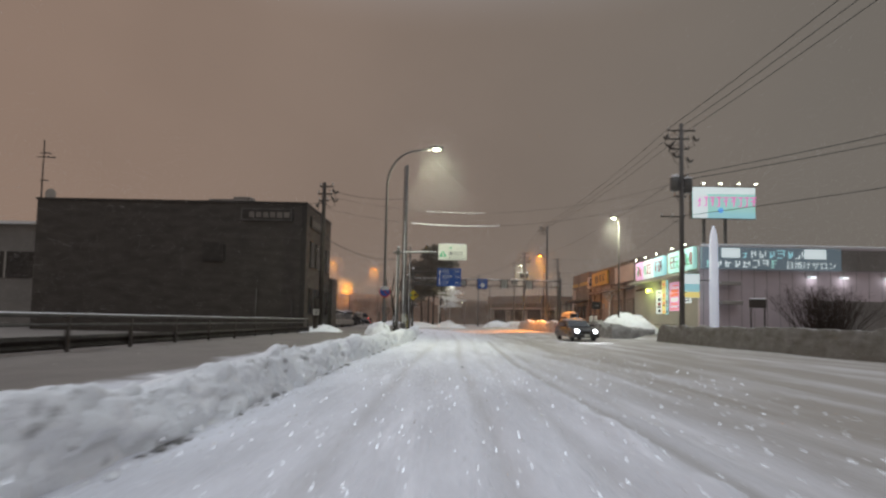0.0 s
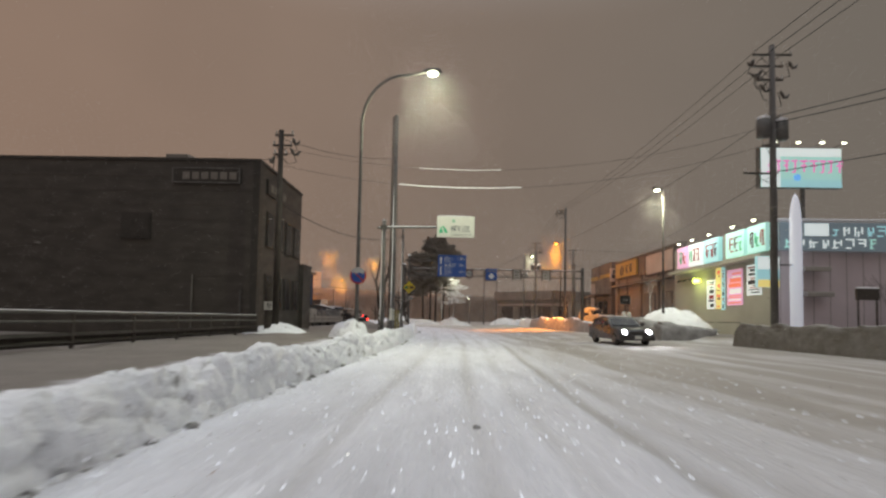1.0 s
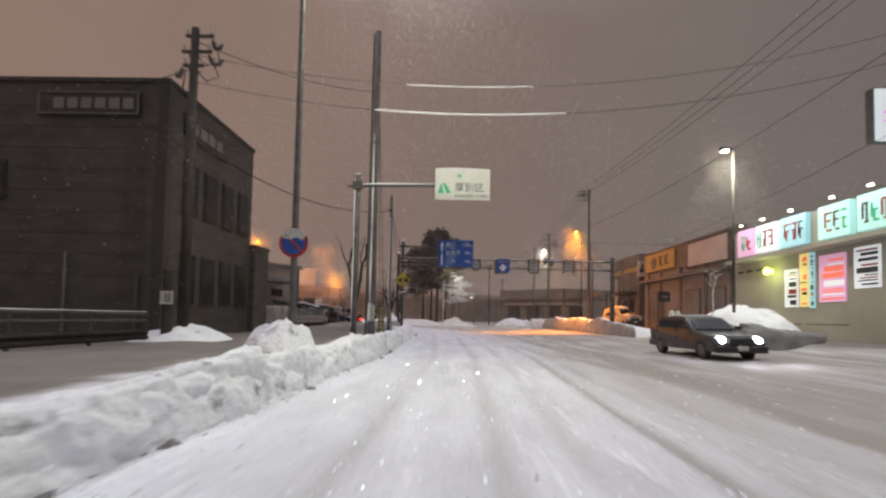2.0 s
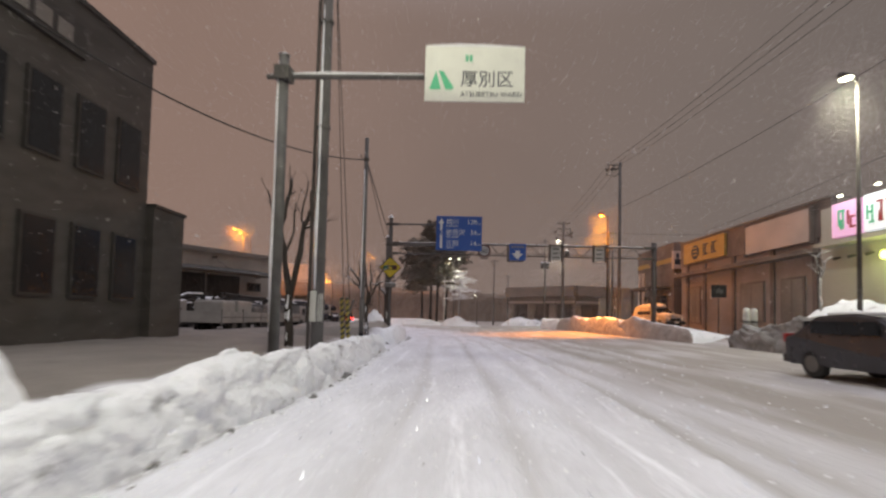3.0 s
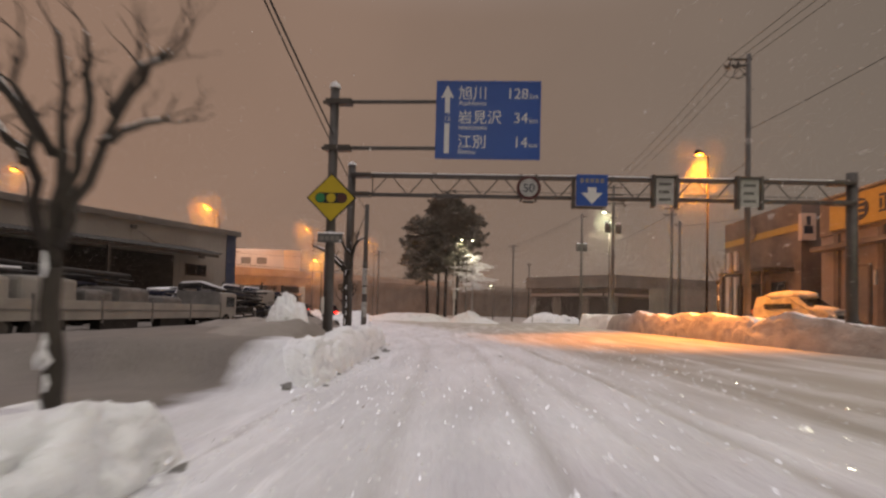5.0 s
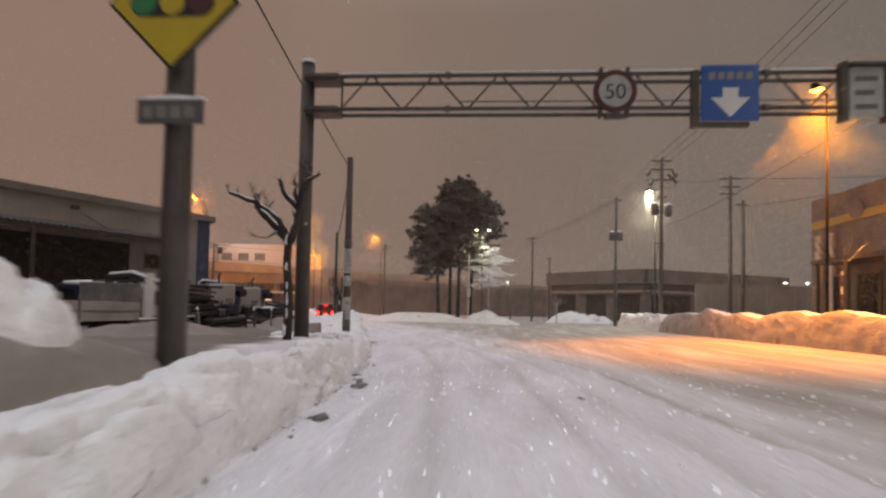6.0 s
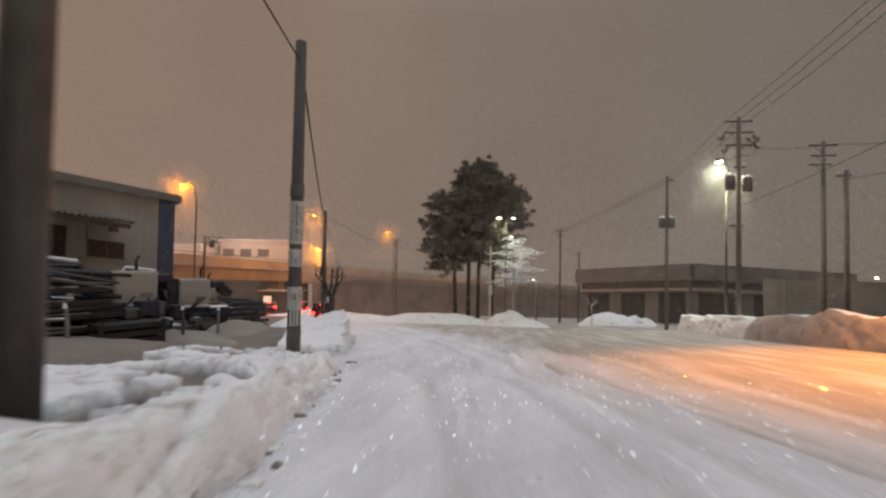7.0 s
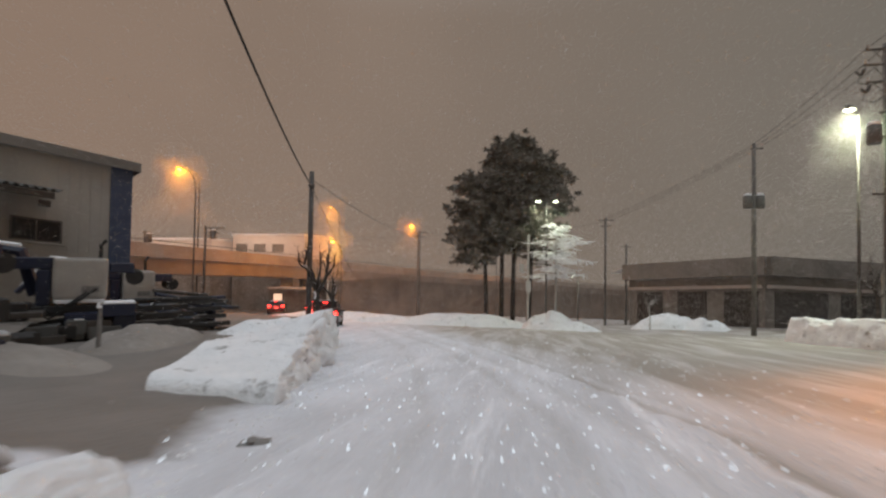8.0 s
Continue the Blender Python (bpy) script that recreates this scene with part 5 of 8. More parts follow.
def pruned_tree(x, y, h, trunk, fork, limbs_, label, seed, twig=0.35, bark=None):
    """A street tree cut back hard: trunk radius, fork height and limbs given from the fork."""
    rnd = random.Random(seed)
    t = thing("bare_tree", x, y, h, label, "tree", "bare street trees")
    part("trunk", T([(0, 0, -0.5), (0.03, 0.02, fork * 0.45), (-0.02, 0, fork * 0.8), (0, 0, fork + 0.05)], [trunk * 1.15, trunk, trunk * 0.95, trunk * 0.9], 12), bark or M_BARK, t, smooth=True)
    for k in range(7):  # snow blown against the bark
        bs = bmesh.new()
        z = fork * rnd.uniform(0.1, 0.98)
        bx = trunk * rnd.uniform(-0.5, 0.5)
        tube(bs, [(bx, -trunk * 0.92, z), (bx + rnd.gauss(0, 0.015), -trunk * 0.95, z + 0.06), (bx, -trunk * 0.86, z + rnd.uniform(0.12, 0.24))], [0.012, trunk * rnd.uniform(0.2, 0.4), 0.008], 6)
        part("clinging_snow", bs, M_SNOWCAP, t, "patch of wind-blown snow", smooth=True)
    for r, pts in limbs_:
        bm, bs = bmesh.new(), bmesh.new()
        path, rad = [], []
        ps = [Vector(p) + Vector((0, 0, fork)) for p in pts]
        for a, b in zip(ps, ps[1:]):
            for k in range(3):
                path.append(a + (b - a) * k / 3 + Vector((rnd.gauss(0, 0.018), rnd.gauss(0, 0.018), rnd.gauss(0, 0.018))) * (1 if path else 0))
        path.append(ps[-1])
        rad = [r * (1 - 0.6 * k / (len(path) - 1)) * rnd.uniform(0.9, 1.15) for k in range(len(path))]
        tube(bm, path, rad, 8)
        tube(bs, [v + Vector((0, 0, 0.7 * a)) for v, a in zip(path, rad)], [a * 0.6 for a in rad], 5)
        for k in range(len(path) // 2, len(path)):
            for c in range(rnd.choice((0, 1, 1, 2))):
                a = rnd.uniform(0, 6.28)
                d = (path[k] - path[k - 1]).normalized() + Vector((math.cos(a), math.sin(a), rnd.uniform(-0.1, 0.6))) * 0.8
                limb(bm, bs, path[k], d.normalized(), twig * rnd.uniform(0.5, 1.2), max(0.009, rad[k] * 0.45), 1, rnd, 0.02, False)
        b = part("branch", bm, bark or M_BARK, t, smooth=True)
        part("snow_strip", bs, M_SNOWCAP, b, "thin snow lying on the branch", smooth=True)
    return t


pruned_tree(-3.95, 34.6, 0.3, 0.1, 1.35, ((0.075, ((0, 0, 0), (-0.12, 0, 0.97), (-0.24, 0, 1.77), (-0.12, 0, 2.5), (-0.06, 0, 2.95))), (0.035, ((-0.22, 0, 1.6), (-0.5, 0.1, 2.1), (-0.68, 0.1, 2.7))), (0.078, ((0, 0, 0), (0.2, 0, 0.97), (0.28, 0.05, 1.77), (0.44, 0.1, 2.26), (0.42, 0.1, 2.7))), (0.035, ((0.26, 0.05, 1.7), (0.18, 0.1, 2.1), (0.33, 0.1, 2.9))), (0.03, ((0.28, 0.05, 1.75), (0.6, 0.1, 1.9), (0.85, 0.1, 1.97))), (0.035, ((-0.15, 0, 1.1), (0.02, 0.1, 1.7), (0.05, 0.1, 2.4)))), "dark pruned street tree with upright bare limbs", 3)
pruned_tree(-3.4, 41.5, 0.3, 0.07, 1.25, ((0.055, ((0, 0, 0), (-0.2, 0, 0.5), (-0.3, 0.1, 1.1), (-0.72, 0.1, 1.65))), (0.04, ((-0.28, 0, 0.85), (-0.6, 0.1, 1.15), (-0.95, 0.1, 1.35))), (0.052, ((0, 0, 0), (0.02, 0, 0.7), (-0.05, 0.1, 1.25), (-0.15, 0.1, 1.9))), (0.05, ((0.03, 0, 0.2), (0.15, 0, 0.8), (0.1, 0.1, 1.4), (0.08, 0.1, 1.9))), (0.048, ((0.06, 0, 0.35), (0.3, 0, 0.9), (0.45, 0.1, 1.4), (0.72, 0.1, 1.75))), (0.034, ((0.32, 0, 1.0), (0.6, 0, 1.15), (0.85, 0, 1.2))), (0.034, ((0.4, 0, 1.25), (0.6, 0, 1.6), (0.85, 0, 1.7))), (0.034, ((-0.05, 0, 0.9), (-0.3, -0.1, 1.4), (-0.35, 0, 1.8)))), "dark pruned street tree with bent bare limbs", 8, twig=0.38)
pruned_tree(-4.3, 53.6, 0.45, 0.078, 2.1, ((0.08, ((0, 0, 0), (-0.2, 0, 0.22), (-0.5, 0.05, 0.5), (-0.7, 0.1, 0.76), (-1.25, 0.15, 0.92))), (0.055, ((-0.05, 0, 0.12), (-0.14, -0.1, 0.4), (-0.45, -0.15, 0.6), (-0.63, -0.1, 0.83))), (0.085, ((0.02, 0, 0), (0.14, 0, 0.33), (0.16, 0.05, 0.7))), (0.058, ((0.15, 0, 0.62), (-0.1, 0, 0.9), (-0.2, 0, 1.16))), (0.035, ((0.15, 0.03, 0.66), (0.06, 0.1, 1.0), (0.03, 0.1, 1.19))), (0.056, ((0.16, 0, 0.66), (0.28, -0.1, 1.05), (0.6, -0.1, 1.25))), (0.035, ((0.2, 0, 0.8), (0.3, 0.1, 1.15), (0.35, 0.1, 1.46))), (0.026, ((-0.15, 0, 0.18), (-0.42, -0.2, 0.06)))), "dark gnarled street tree dusted with snow", 14, twig=0.22)
pruned_tree(-10.0, 75.9, 0.3, 0.13, 1.6, ((0.085, ((0, 0, 0), (-0.25, 0, 0.6), (-0.5, 0, 1.0), (-0.42, 0, 1.55))), (0.07, ((0, 0, 0.1), (-0.3, 0.1, 0.9), (-0.58, 0.1, 1.6))), (0.085, ((0.05, 0, 0), (0.35, 0, 0.5), (0.42, 0, 1.0), (0.5, 0, 1.65))), (0.06, ((0.35, 0, 0.5), (0.6, 0.05, 0.9), (0.72, 0, 1.4))), (0.05, ((-0.3, 0, 0.7), (-0.7, -0.1, 1.1), (-0.78, 0, 1.5))), (0.06, ((0.02, 0, 0.2), (0.1, 0.1, 0.9), (0.05, 0.1, 1.5)))), "dark pruned tree with many upright twigs", 21, twig=0.4)
bare_tree(-12.0, 82.0, 3.6, 0.4, "small dark pruned tree by the road", 22, 0.1, 0.45, 5, 2)
pruned_tree(15.15, 43.1, 0.6, 0.05, 2.75, ((0.04, ((0, 0, 0), (0.12, 0, 0.35), (0.14, 0.05, 0.7), (0.05, 0.05, 1.05))), (0.034, ((0.1, 0, 0.3), (-0.12, 0, 0.6), (-0.18, 0.05, 0.95), (-0.45, 0.05, 1.12))), (0.03, ((0.14, 0, 0.6), (0.3, 0, 0.85), (0.55, 0.05, 0.95))), (0.026, ((-0.16, 0, 0.85), (0.1, 0.1, 1.1), (0.42, 0.1, 1.17))), (0.022, ((0.05, 0, 0.2), (-0.22, 0, 0.32), (-0.38, 0, 0.5)))), "thin pale sapling coated with snow", 31, twig=0.2, bark=M_BARKSNOW)
pruned_tree(14.6, 66.0, 0.8, 0.045, 2.65, ((0.028, ((0, 0, 0), (-0.3, 0, 0.45), (-0.62, 0, 0.85), (-0.95, 0, 1.3))), (0.022, ((-0.35, 0, 0.5), (-0.7, 0.1, 0.65), (-0.98, 0.1, 0.95))), (0.028, ((0, 0, 0), (0.28, 0, 0.5), (0.55, 0, 0.8), (0.95, 0, 1.2))), (0.021, ((0.4, 0, 0.65), (0.75, 0.1, 0.75), (1.0, 0, 0.88))), (0.026, ((0, 0, 0.05), (-0.05, 0.1, 0.55), (-0.25, 0.1, 1.1), (-0.3, 0, 1.55))), (0.026, ((0, 0, 0.1), (0.12, -0.1, 0.6), (0.3, -0.1, 1.1), (0.42, 0, 1.5))), (0.019, ((-0.4, 0, 0.6), (-0.5, 0, 1.0), (-0.62, 0, 1.45))), (0.019, ((0.2, 0, 0.7), (0.15, 0.1, 1.05), (0.02, 0.1, 1.35)))), "small pruned sapling in the snow bank lit orange", 37, twig=0.26, bark=M_BARK)
bare_tree(13.0, 82.5, 4.2, 0.6, "small bare sapling with snow on its twigs", 41, 0.06, 0.5, 4, 2, M_BARK, h=0.8)
bare_tree(9.4, 104.5, 4.2, 0.5, "thin bare tree in front of a dark building", 43, 0.05, 0.5, 4, 1, M_BARKSNOW)

# ---- pine trees on the traffic island ----


def pine_group():
    rnd = random.Random(5)
    for i, (x, y, H, lean) in enumerate(((-5.6, 104.2, 14.0, -0.8), (-4.2, 104.8, 17.4, 0.1), (-3.1, 104.0, 17.9, 0.3), (-1.6, 104.6, 16.0, 0.9))):
        t = thing("pine_tree", x, y, 0.3, "dark broad pine tree on the traffic island", "tree", "pines on the island")
        part("trunk", T([(0, 0, -0.3), (lean * 0.2, 0, H * 0.35), (lean * 0.6, 0, H * 0.7), (lean, 0, H * 0.93)], [0.26, 0.2, 0.14, 0.05], 10), M_BARK, t, smooth=True)
        bl, co, fc = bmesh.new(), [], []
        crown = lambda f: math.sqrt(max(0.0, 1 - ((f - 0.70) / 0.33) ** 2))
        for k in range(95):
            f = rnd.uniform(0.40, 1.0)
            a = rnd.uniform(0, 6.28)
            low = f < 0.56
            reach = max(0.7, (3.5 if i in (0, 3) else 3.0) * crown(f) * rnd.uniform(0.55, 1.05)) + (0.9 if low and math.cos(a) < 0 else 0)
            p0 = Vector((lean * f, 0, H * f * 0.97))
            p1 = p0 + Vector((math.cos(a) * reach, math.sin(a) * reach, rnd.uniform(-0.5, 0.4) if low else rnd.uniform(-0.1, 0.9)))
            if k % 3 == 0:
                tube(bl, [p0, (p0 + p1) / 2 + Vector((0, 0, 0.15)), p1], [0.06, 0.04, 0.015], 5)
            for c in range(4 if low else 11):
                s = rnd.uniform(0.25, 1.05)
                q = p0 + (p1 - p0) * s + Vector((rnd.gauss(0, 0.4), rnd.gauss(0, 0.4), rnd.gauss(0.1, 0.25)))
                rr = rnd.uniform(0.4, 0.75)
                for m in range(26):
                    v = Vector((rnd.gauss(0, 1), rnd.gauss(0, 1), rnd.gauss(0.15, 0.55))).normalized() * rr * rnd.uniform(0.4, 1)
                    w = Vector((rnd.gauss(0, 1), rnd.gauss(0, 1), rnd.gauss(0, 1))).normalized() * 0.11
                    n0 = len(co)
                    co += [tuple(q + v * 0.25 - w), tuple(q + v * 0.25 + w), tuple(q + v * 1.2)]
                    fc.append((n0, n0 + 1, n0 + 2))
        part("bough", bl, M_BARK, t)
        me = bpy.data.meshes.new("needles")
        me.from_pydata(co, [], fc)
        me.materials.append(M_NEEDLE)
        ob = new("needles", me)
        ob.parent = t
        tagged(ob, "dense dark needle clumps", kind="stuff")


pine_group()
# snow-covered tree under the island lamp
rnd = random.Random(17)
t = thing("snowy_tree", 0.7, 101.6, 0.8, "small tree with snow-covered twigs beneath the island lamp", "tree")
part("trunk", T([(0, 0, -0.3), (0.05, 0, 4), (0, 0, 8)], [0.14, 0.1, 0.03], 8), M_BARKSNOW, t)
bm = bmesh.new()
for k in range(95):
    z = rnd.uniform(3.6, 8.6)
    a = rnd.uniform(0, 6.28)
    L = rnd.uniform(1.0, 3.9) * (1 if z > 5.0 else 0.75) * (1 if z < 7.6 else 0.55)
    p0, p1 = Vector((0, 0, z)), Vector((math.cos(a) * L, math.sin(a) * L, z + rnd.uniform(-0.5, 0.3)))
    tube(bm, [p0, (p0 + p1) / 2 + Vector((0, 0, 0.18)), p1], [0.045, 0.035, 0.015], 4)
    for j in range(9):
        q = p0 + (p1 - p0) * rnd.uniform(0.4, 1.0)
        d = Vector((rnd.gauss(0, 0.3), rnd.gauss(0, 0.3), rnd.gauss(-0.05, 0.12)))
        tube(bm, [q, q + d], [0.05, 0.02], 4)
part("snowy_crown", bm, M_SNOWCAP, t, "white snow-laden twigs")

# ---- shop with lit signs ----


def lit_shop():
    b = thing("lit_shop", 19.95, 36.6, 0, "pale roadside shop with long rows of lit sign panels", "building")
    H = 7.75
    part("wall", B((0, 22, 0, 0.25, -0.5, H)), M_PINKWALL, b, "pinkish front wall")
    part("wall", B((0, 0.25, 0.25, 12.6, -0.5, H)), M_CREAM, b, "cream side wall", hill=True)
    for w in ((21.75, 22, 0.25, 12.6, -0.5, H), (0.25, 21.75, 12.35, 12.6, -0.5, H)):
        part("wall", B(w), M_PINKWALL, b, hill=True)
    part("roof", B((0.25, 21.75, 0.25, 12.35, H - 0.4, H - 0.2)), M_ROOFSNOW, b, "flat roof under snow", hill=True)
    part("snow_edge", T([(0, -0.25, H + 0.06), (8, -0.25, H + 0.1), (15, -0.25, H + 0.06), (22, -0.25, H + 0.08)], 0.08, 6), M_SNOWCAP, b)
    # front panels: dark teal box with pink, white and cyan lettering that cannot be read
    fr = part("sign_box", B((0.05, 10.9, -0.35, -0.004, 5.95, 7.68), bevel=0.02), M_LBOX_D, b, "long lit sign box")
    dim = part("unlit_sign_box", B((10.94, 21.5, -0.33, -0.004, 5.95, 7.62), bevel=0.02), M_WALLC, b, "unlit stretch of sign box")
    for q in range(7):
        part("panel_joint", B((12.2 + 1.35 * q, 12.25 + 1.35 * q, -0.345, -0.332, 6.0, 7.58)), M_EAVES, dim)
    for x0, x1, m in ((1.55, 3.0, M_LBOX_W), (8.0, 9.7, M_LBOX_W)):
        part("blank_panel", B((x0, x1, -0.362, -0.352, 6.85, 7.6)), m, fr, "glaring white panel")
    lettering("lettering", "日焼けサロン", 0.66, 6.55, -0.356, 6.1, M_LBOX_W, fr)
    rnd = random.Random(2)
    for row, (z0, z1) in enumerate(((6.85, 7.5), (6.1, 6.7))):
        x = 0.35 if row else 3.2
        while x < (6.0 if row else 7.5):
            w = rnd.choice((0.42, 0.5, 0.62))
            m = rnd.choice((M_LBOX_C, M_LBOX_C, M_LBOX_W) if row == 0 else (M_LBOX_G, M_LBOX_G, M_LBOX_W))
            zm, th = (z0 + z1) / 2, 0.085
            strokes = [(x, x + w, z1 - th, z1), (x + w * 0.1, x + w * 0.9, zm, zm + th), (x + w * 0.45, x + w * 0.45 + th, z0, zm), (x + w * 0.15, x + w * 0.15 + th, z0, z1 - th), (x + w * 0.8, x + w * 0.8 + th, z0 + 0.15, z1 - th), (x, x + w * 0.6, z0, z0 + th)]
            bars = [(a, b_, -0.37 - 0.003 * q, -0.352, c, d) for q, (a, b_, c, d) in enumerate(rnd.sample(strokes, rnd.choice((3, 3, 4))))]
            part("letter_bar", B(*bars), m, fr, "unreadable lit letter")
            x += w + 0.2 + (0.5 if rnd.random() < 0.15 else 0)
    # side panels, lit from above
    for k, (y0, y1) in enumerate(((0.3, 2.1), (2.5, 4.5), (5.4, 7.4), (7.8, 9.6), (9.9, 11.5))):
        sp = part("side_panel", B((-0.32, -0.004, y0, y1, 6.0, 7.75), bevel=0.02), (M_LBOX_G, M_LBOX_G, M_LBOX_C, M_LBOX_W, M_LBOX_P)[k], b, "lit advertising panel", hill=True)
        yy, n_ = y0 + 0.15, 0
        while yy < y1 - 0.5:
            lw, z0, z1, th = rnd.choice((0.34, 0.42, 0.5)), 6.35, 7.35, 0.1
            strokes = [(yy, yy + lw, z1 - th, z1), (yy + lw * 0.1, yy + lw * 0.9, 6.85, 6.85 + th), (yy + lw * 0.45, yy + lw * 0.45 + th, z0, 6.85), (yy + lw * 0.12, yy + lw * 0.12 + th, z0, z1 - th), (yy + lw * 0.76, yy + lw * 0.76 + th, z0 + 0.2, z1 - th), (yy, yy + lw * 0.7, z0, z0 + th)]
            part("letter_bar", B(*[(-0.345 - 0.003 * q, -0.325, a, b_, c, d) for q, (a, b_, c, d) in enumerate(rnd.sample(strokes, 4))]), (M_RED, M_GREENMARK, M_DULLRED, M_RED)[(k + n_) % 4], sp, "unreadable letter", hill=True)
            yy, n_ = yy + lw + 0.12, n_ + 1
        part("lamp_arm", B((-0.6, 0.0, y0 + 0.68, y0 + 0.71, 7.91, 7.95)), M_STEEL, sp, hill=True)
        part("flood_lamp", B((-0.68, -0.56, y0 + 0.6, y0 + 0.8, 7.955, 8.03)), M_LED, sp, "small flood lamp over the panel", hill=True)
    part("canopy", B((-0.9, -0.004, 0.0, 12.0, 5.55, 5.75)), M_CREAM, b, "thin canopy", hill=True)
    # entrance with posters
    for y0, y1, z0, z1, m in ((1.2, 2.6, 3.3, 5.3, M_LBOX_W), (3.1, 4.8, 2.7, 5.2, M_LBOX_P), (5.1, 5.5, 2.4, 5.5, M_LBOX_C), (5.55, 6.2, 2.5, 5.5, M_LBOX_Y), (6.35, 7.4, 2.5, 4.7, M_LBOX_W)):
        po = part("poster", B((-0.06, -0.004, y0, y1, z0, z1)), m, b, "bright lit window poster", hill=True)
        zz, n_ = z0 + 0.12, 0
        while zz < z1 - 0.2:
            hh = rnd.choice((0.07, 0.1, 0.16, 0.28))
            a, b_ = y0 + 0.1, y1 - 0.1 - rnd.random() * 0.35 * (y1 - y0)
            part("bar", B((-0.075, -0.062, a, b_, zz, min(z1 - 0.1, zz + hh))), ((M_LBOX_R, M_LBOX_W, M_LBOX_R) if m is M_LBOX_P else (M_LBOX_R, M_LBOX_Y, M_TRUCKB) if m is M_LBOX_Y else (M_INK, M_INK, M_RED))[n_ % 3], po, "unreadable line", hill=True)
            zz, n_ = zz + hh + rnd.choice((0.06, 0.1, 0.14)), n_ + 1
    part("lamp", T([(-0.5, 8.4, 4.75 - SLOPE * 8.4), (-0.1, 8.4, 4.75 - SLOPE * 8.4)], [0.2, 0.12], 14), M_GREENLAMP, b, "round yellow-green lamp")
    for y0 in (9.4, 10.4, 11.3):
        part("spot_lamp", T([(-0.4, y0, 4.9 - SLOPE * y0), (-0.05, y0, 5.0 - SLOPE * y0)], [0.09, 0.05], 8), M_STEEL, b)
    lamp_light("POINT", (0.8, 1.0, 0.35), 60, -1.0, 8.4, 3.6, b, 0.3)
    for yy in (1.5, 6.3, 10.5):
        lamp_light("POINT", (0.85, 1.0, 0.97), 85, -1.6, yy, 8.2 - SLOPE * yy, b, 0.3)
    vs = part("hanging_sign", B((-2.1, -0.85, -1.6, -1.35, 3.7, 5.5), bevel=0.03), M_LBOX_C, b, "lit vertical box sign")
    part("lower_panel", B((-2.08, -0.87, -1.62, -1.602, 3.72, 4.15)), M_LBOX_Y, vs)
    part("upper_panel", B((-2.08, -0.87, -1.62, -1.602, 4.75, 5.48)), M_LBOX_W, vs)
    part("sign_bracket", B((-0.85, 0.0, -1.5, -1.44, 5.0, 5.06), (-0.06, 0.0, -1.44, -0.004, 5.0, 5.06)), M_STEEL, vs)
    for x, z in ((1.2, 4.7), (1.35, 3.2)):
        part("awning", B((x, x + 1.6, -0.8, -0.004, z, z + 0.28), bevel=0.05), M_TRUCKW, b, "small white awning under snow")
    for x in (8.5, 11.0, 14.5, 17.8):
        part("wall_lamp", B((x, x + 0.5, -0.3, -0.004, 5.35, 5.5), bevel=0.03), M_LBOX_W, b, "small wall lamp")
        lamp_light("POINT", (1.0, 0.93, 0.98), 9, x + 0.25, -0.45, 5.2, b, 0.03)
    part("shutter", B((9.2, 14.5, -0.05, -0.004, 0.0, 3.6)), M_WALLC, b, "grey shutter")
    for x in (9.1, 14.55):
        part("shutter_post", B((x - 0.06, x + 0.06, -0.12, -0.004, 0, 3.75)), M_SIDING, b)
    for q in range(22):
        part("siding_joint", B((0.3 + q, 0.33 + q, -0.012, -0.002, 0, 5.9)), M_WALLC, b)
    for q in range(3):
        part("railing", T([(-0.9, 2 + 3 * q, 1.5 - SLOPE * (2 + 3 * q)), (-0.9, 4.6 + 3 * q, 1.5 - SLOPE * (4.6 + 3 * q))], 0.035, 6), M_STEEL, b)


lit_shop()

s = thing("billboard", 23.0, 38.4, 0, "bright mint and pink billboard above the shop roof", "billboard")
part("post", T([(0.4, 0.5, 7.3), (0.4, 0.5, 10.4)], 0.14, 12), M_STEEL, s)
part("post", T([(-1.4, 0.5, 7.3), (-1.4, 0.5, 10.4)], 0.14, 12), M_STEEL, s)
part("frame", B((-2.5, 2.85, 0.3, 0.75, 10.4, 13.1), bevel=0.03), M_STEEL, s)
pn = part("panel", B((-2.45, 2.8, 0.26, 0.296, 10.45, 13.05)), M_LBOX_G, s, "lit mint panel")
part("top_panel", B((-2.45, 2.8, 0.25, 0.257, 12.5, 13.05)), M_LBOX_W, pn, "white band")
part("left_panel", B((-2.45, -1.2, 0.25, 0.257, 10.45, 12.49)), M_LBOX_W, pn)
part("lower_panel", B((-1.19, 2.8, 0.25, 0.257, 10.45, 10.95)), M_LBOX_C, pn)
rnd = random.Random(9)
x = -2.1
while x < 2.5:
    w = rnd.uniform(0.35, 0.55)
    strokes = [(x, x + w, 12.15, 12.25), (x + w * 0.1, x + w * 0.9, 11.85, 11.94), (x + w * 0.1, x + w * 0.1 + 0.1, 11.5, 12.15), (x + w * 0.75, x + w * 0.75 + 0.1, 11.6, 12.15), (x, x + w * 0.6, 11.42, 11.5)]
    part("letter_bar", B(*[(a, b, 0.235 - 0.002 * q, 0.249, c, d) for q, (a, b, c, d) in enumerate([(x + w * 0.45, x + w * 0.45 + 0.1, 11.45, 12.2)] + rnd.sample([strokes[0], strokes[1], strokes[4]], 2))]), M_LBOX_M, pn, "unreadable pink letter")
    x += w + 0.13
part("mark", disc(0.24, 0.235, 0.249, 16, -0.1, 11.1), M_LBOX_B, pn, "blue mark")
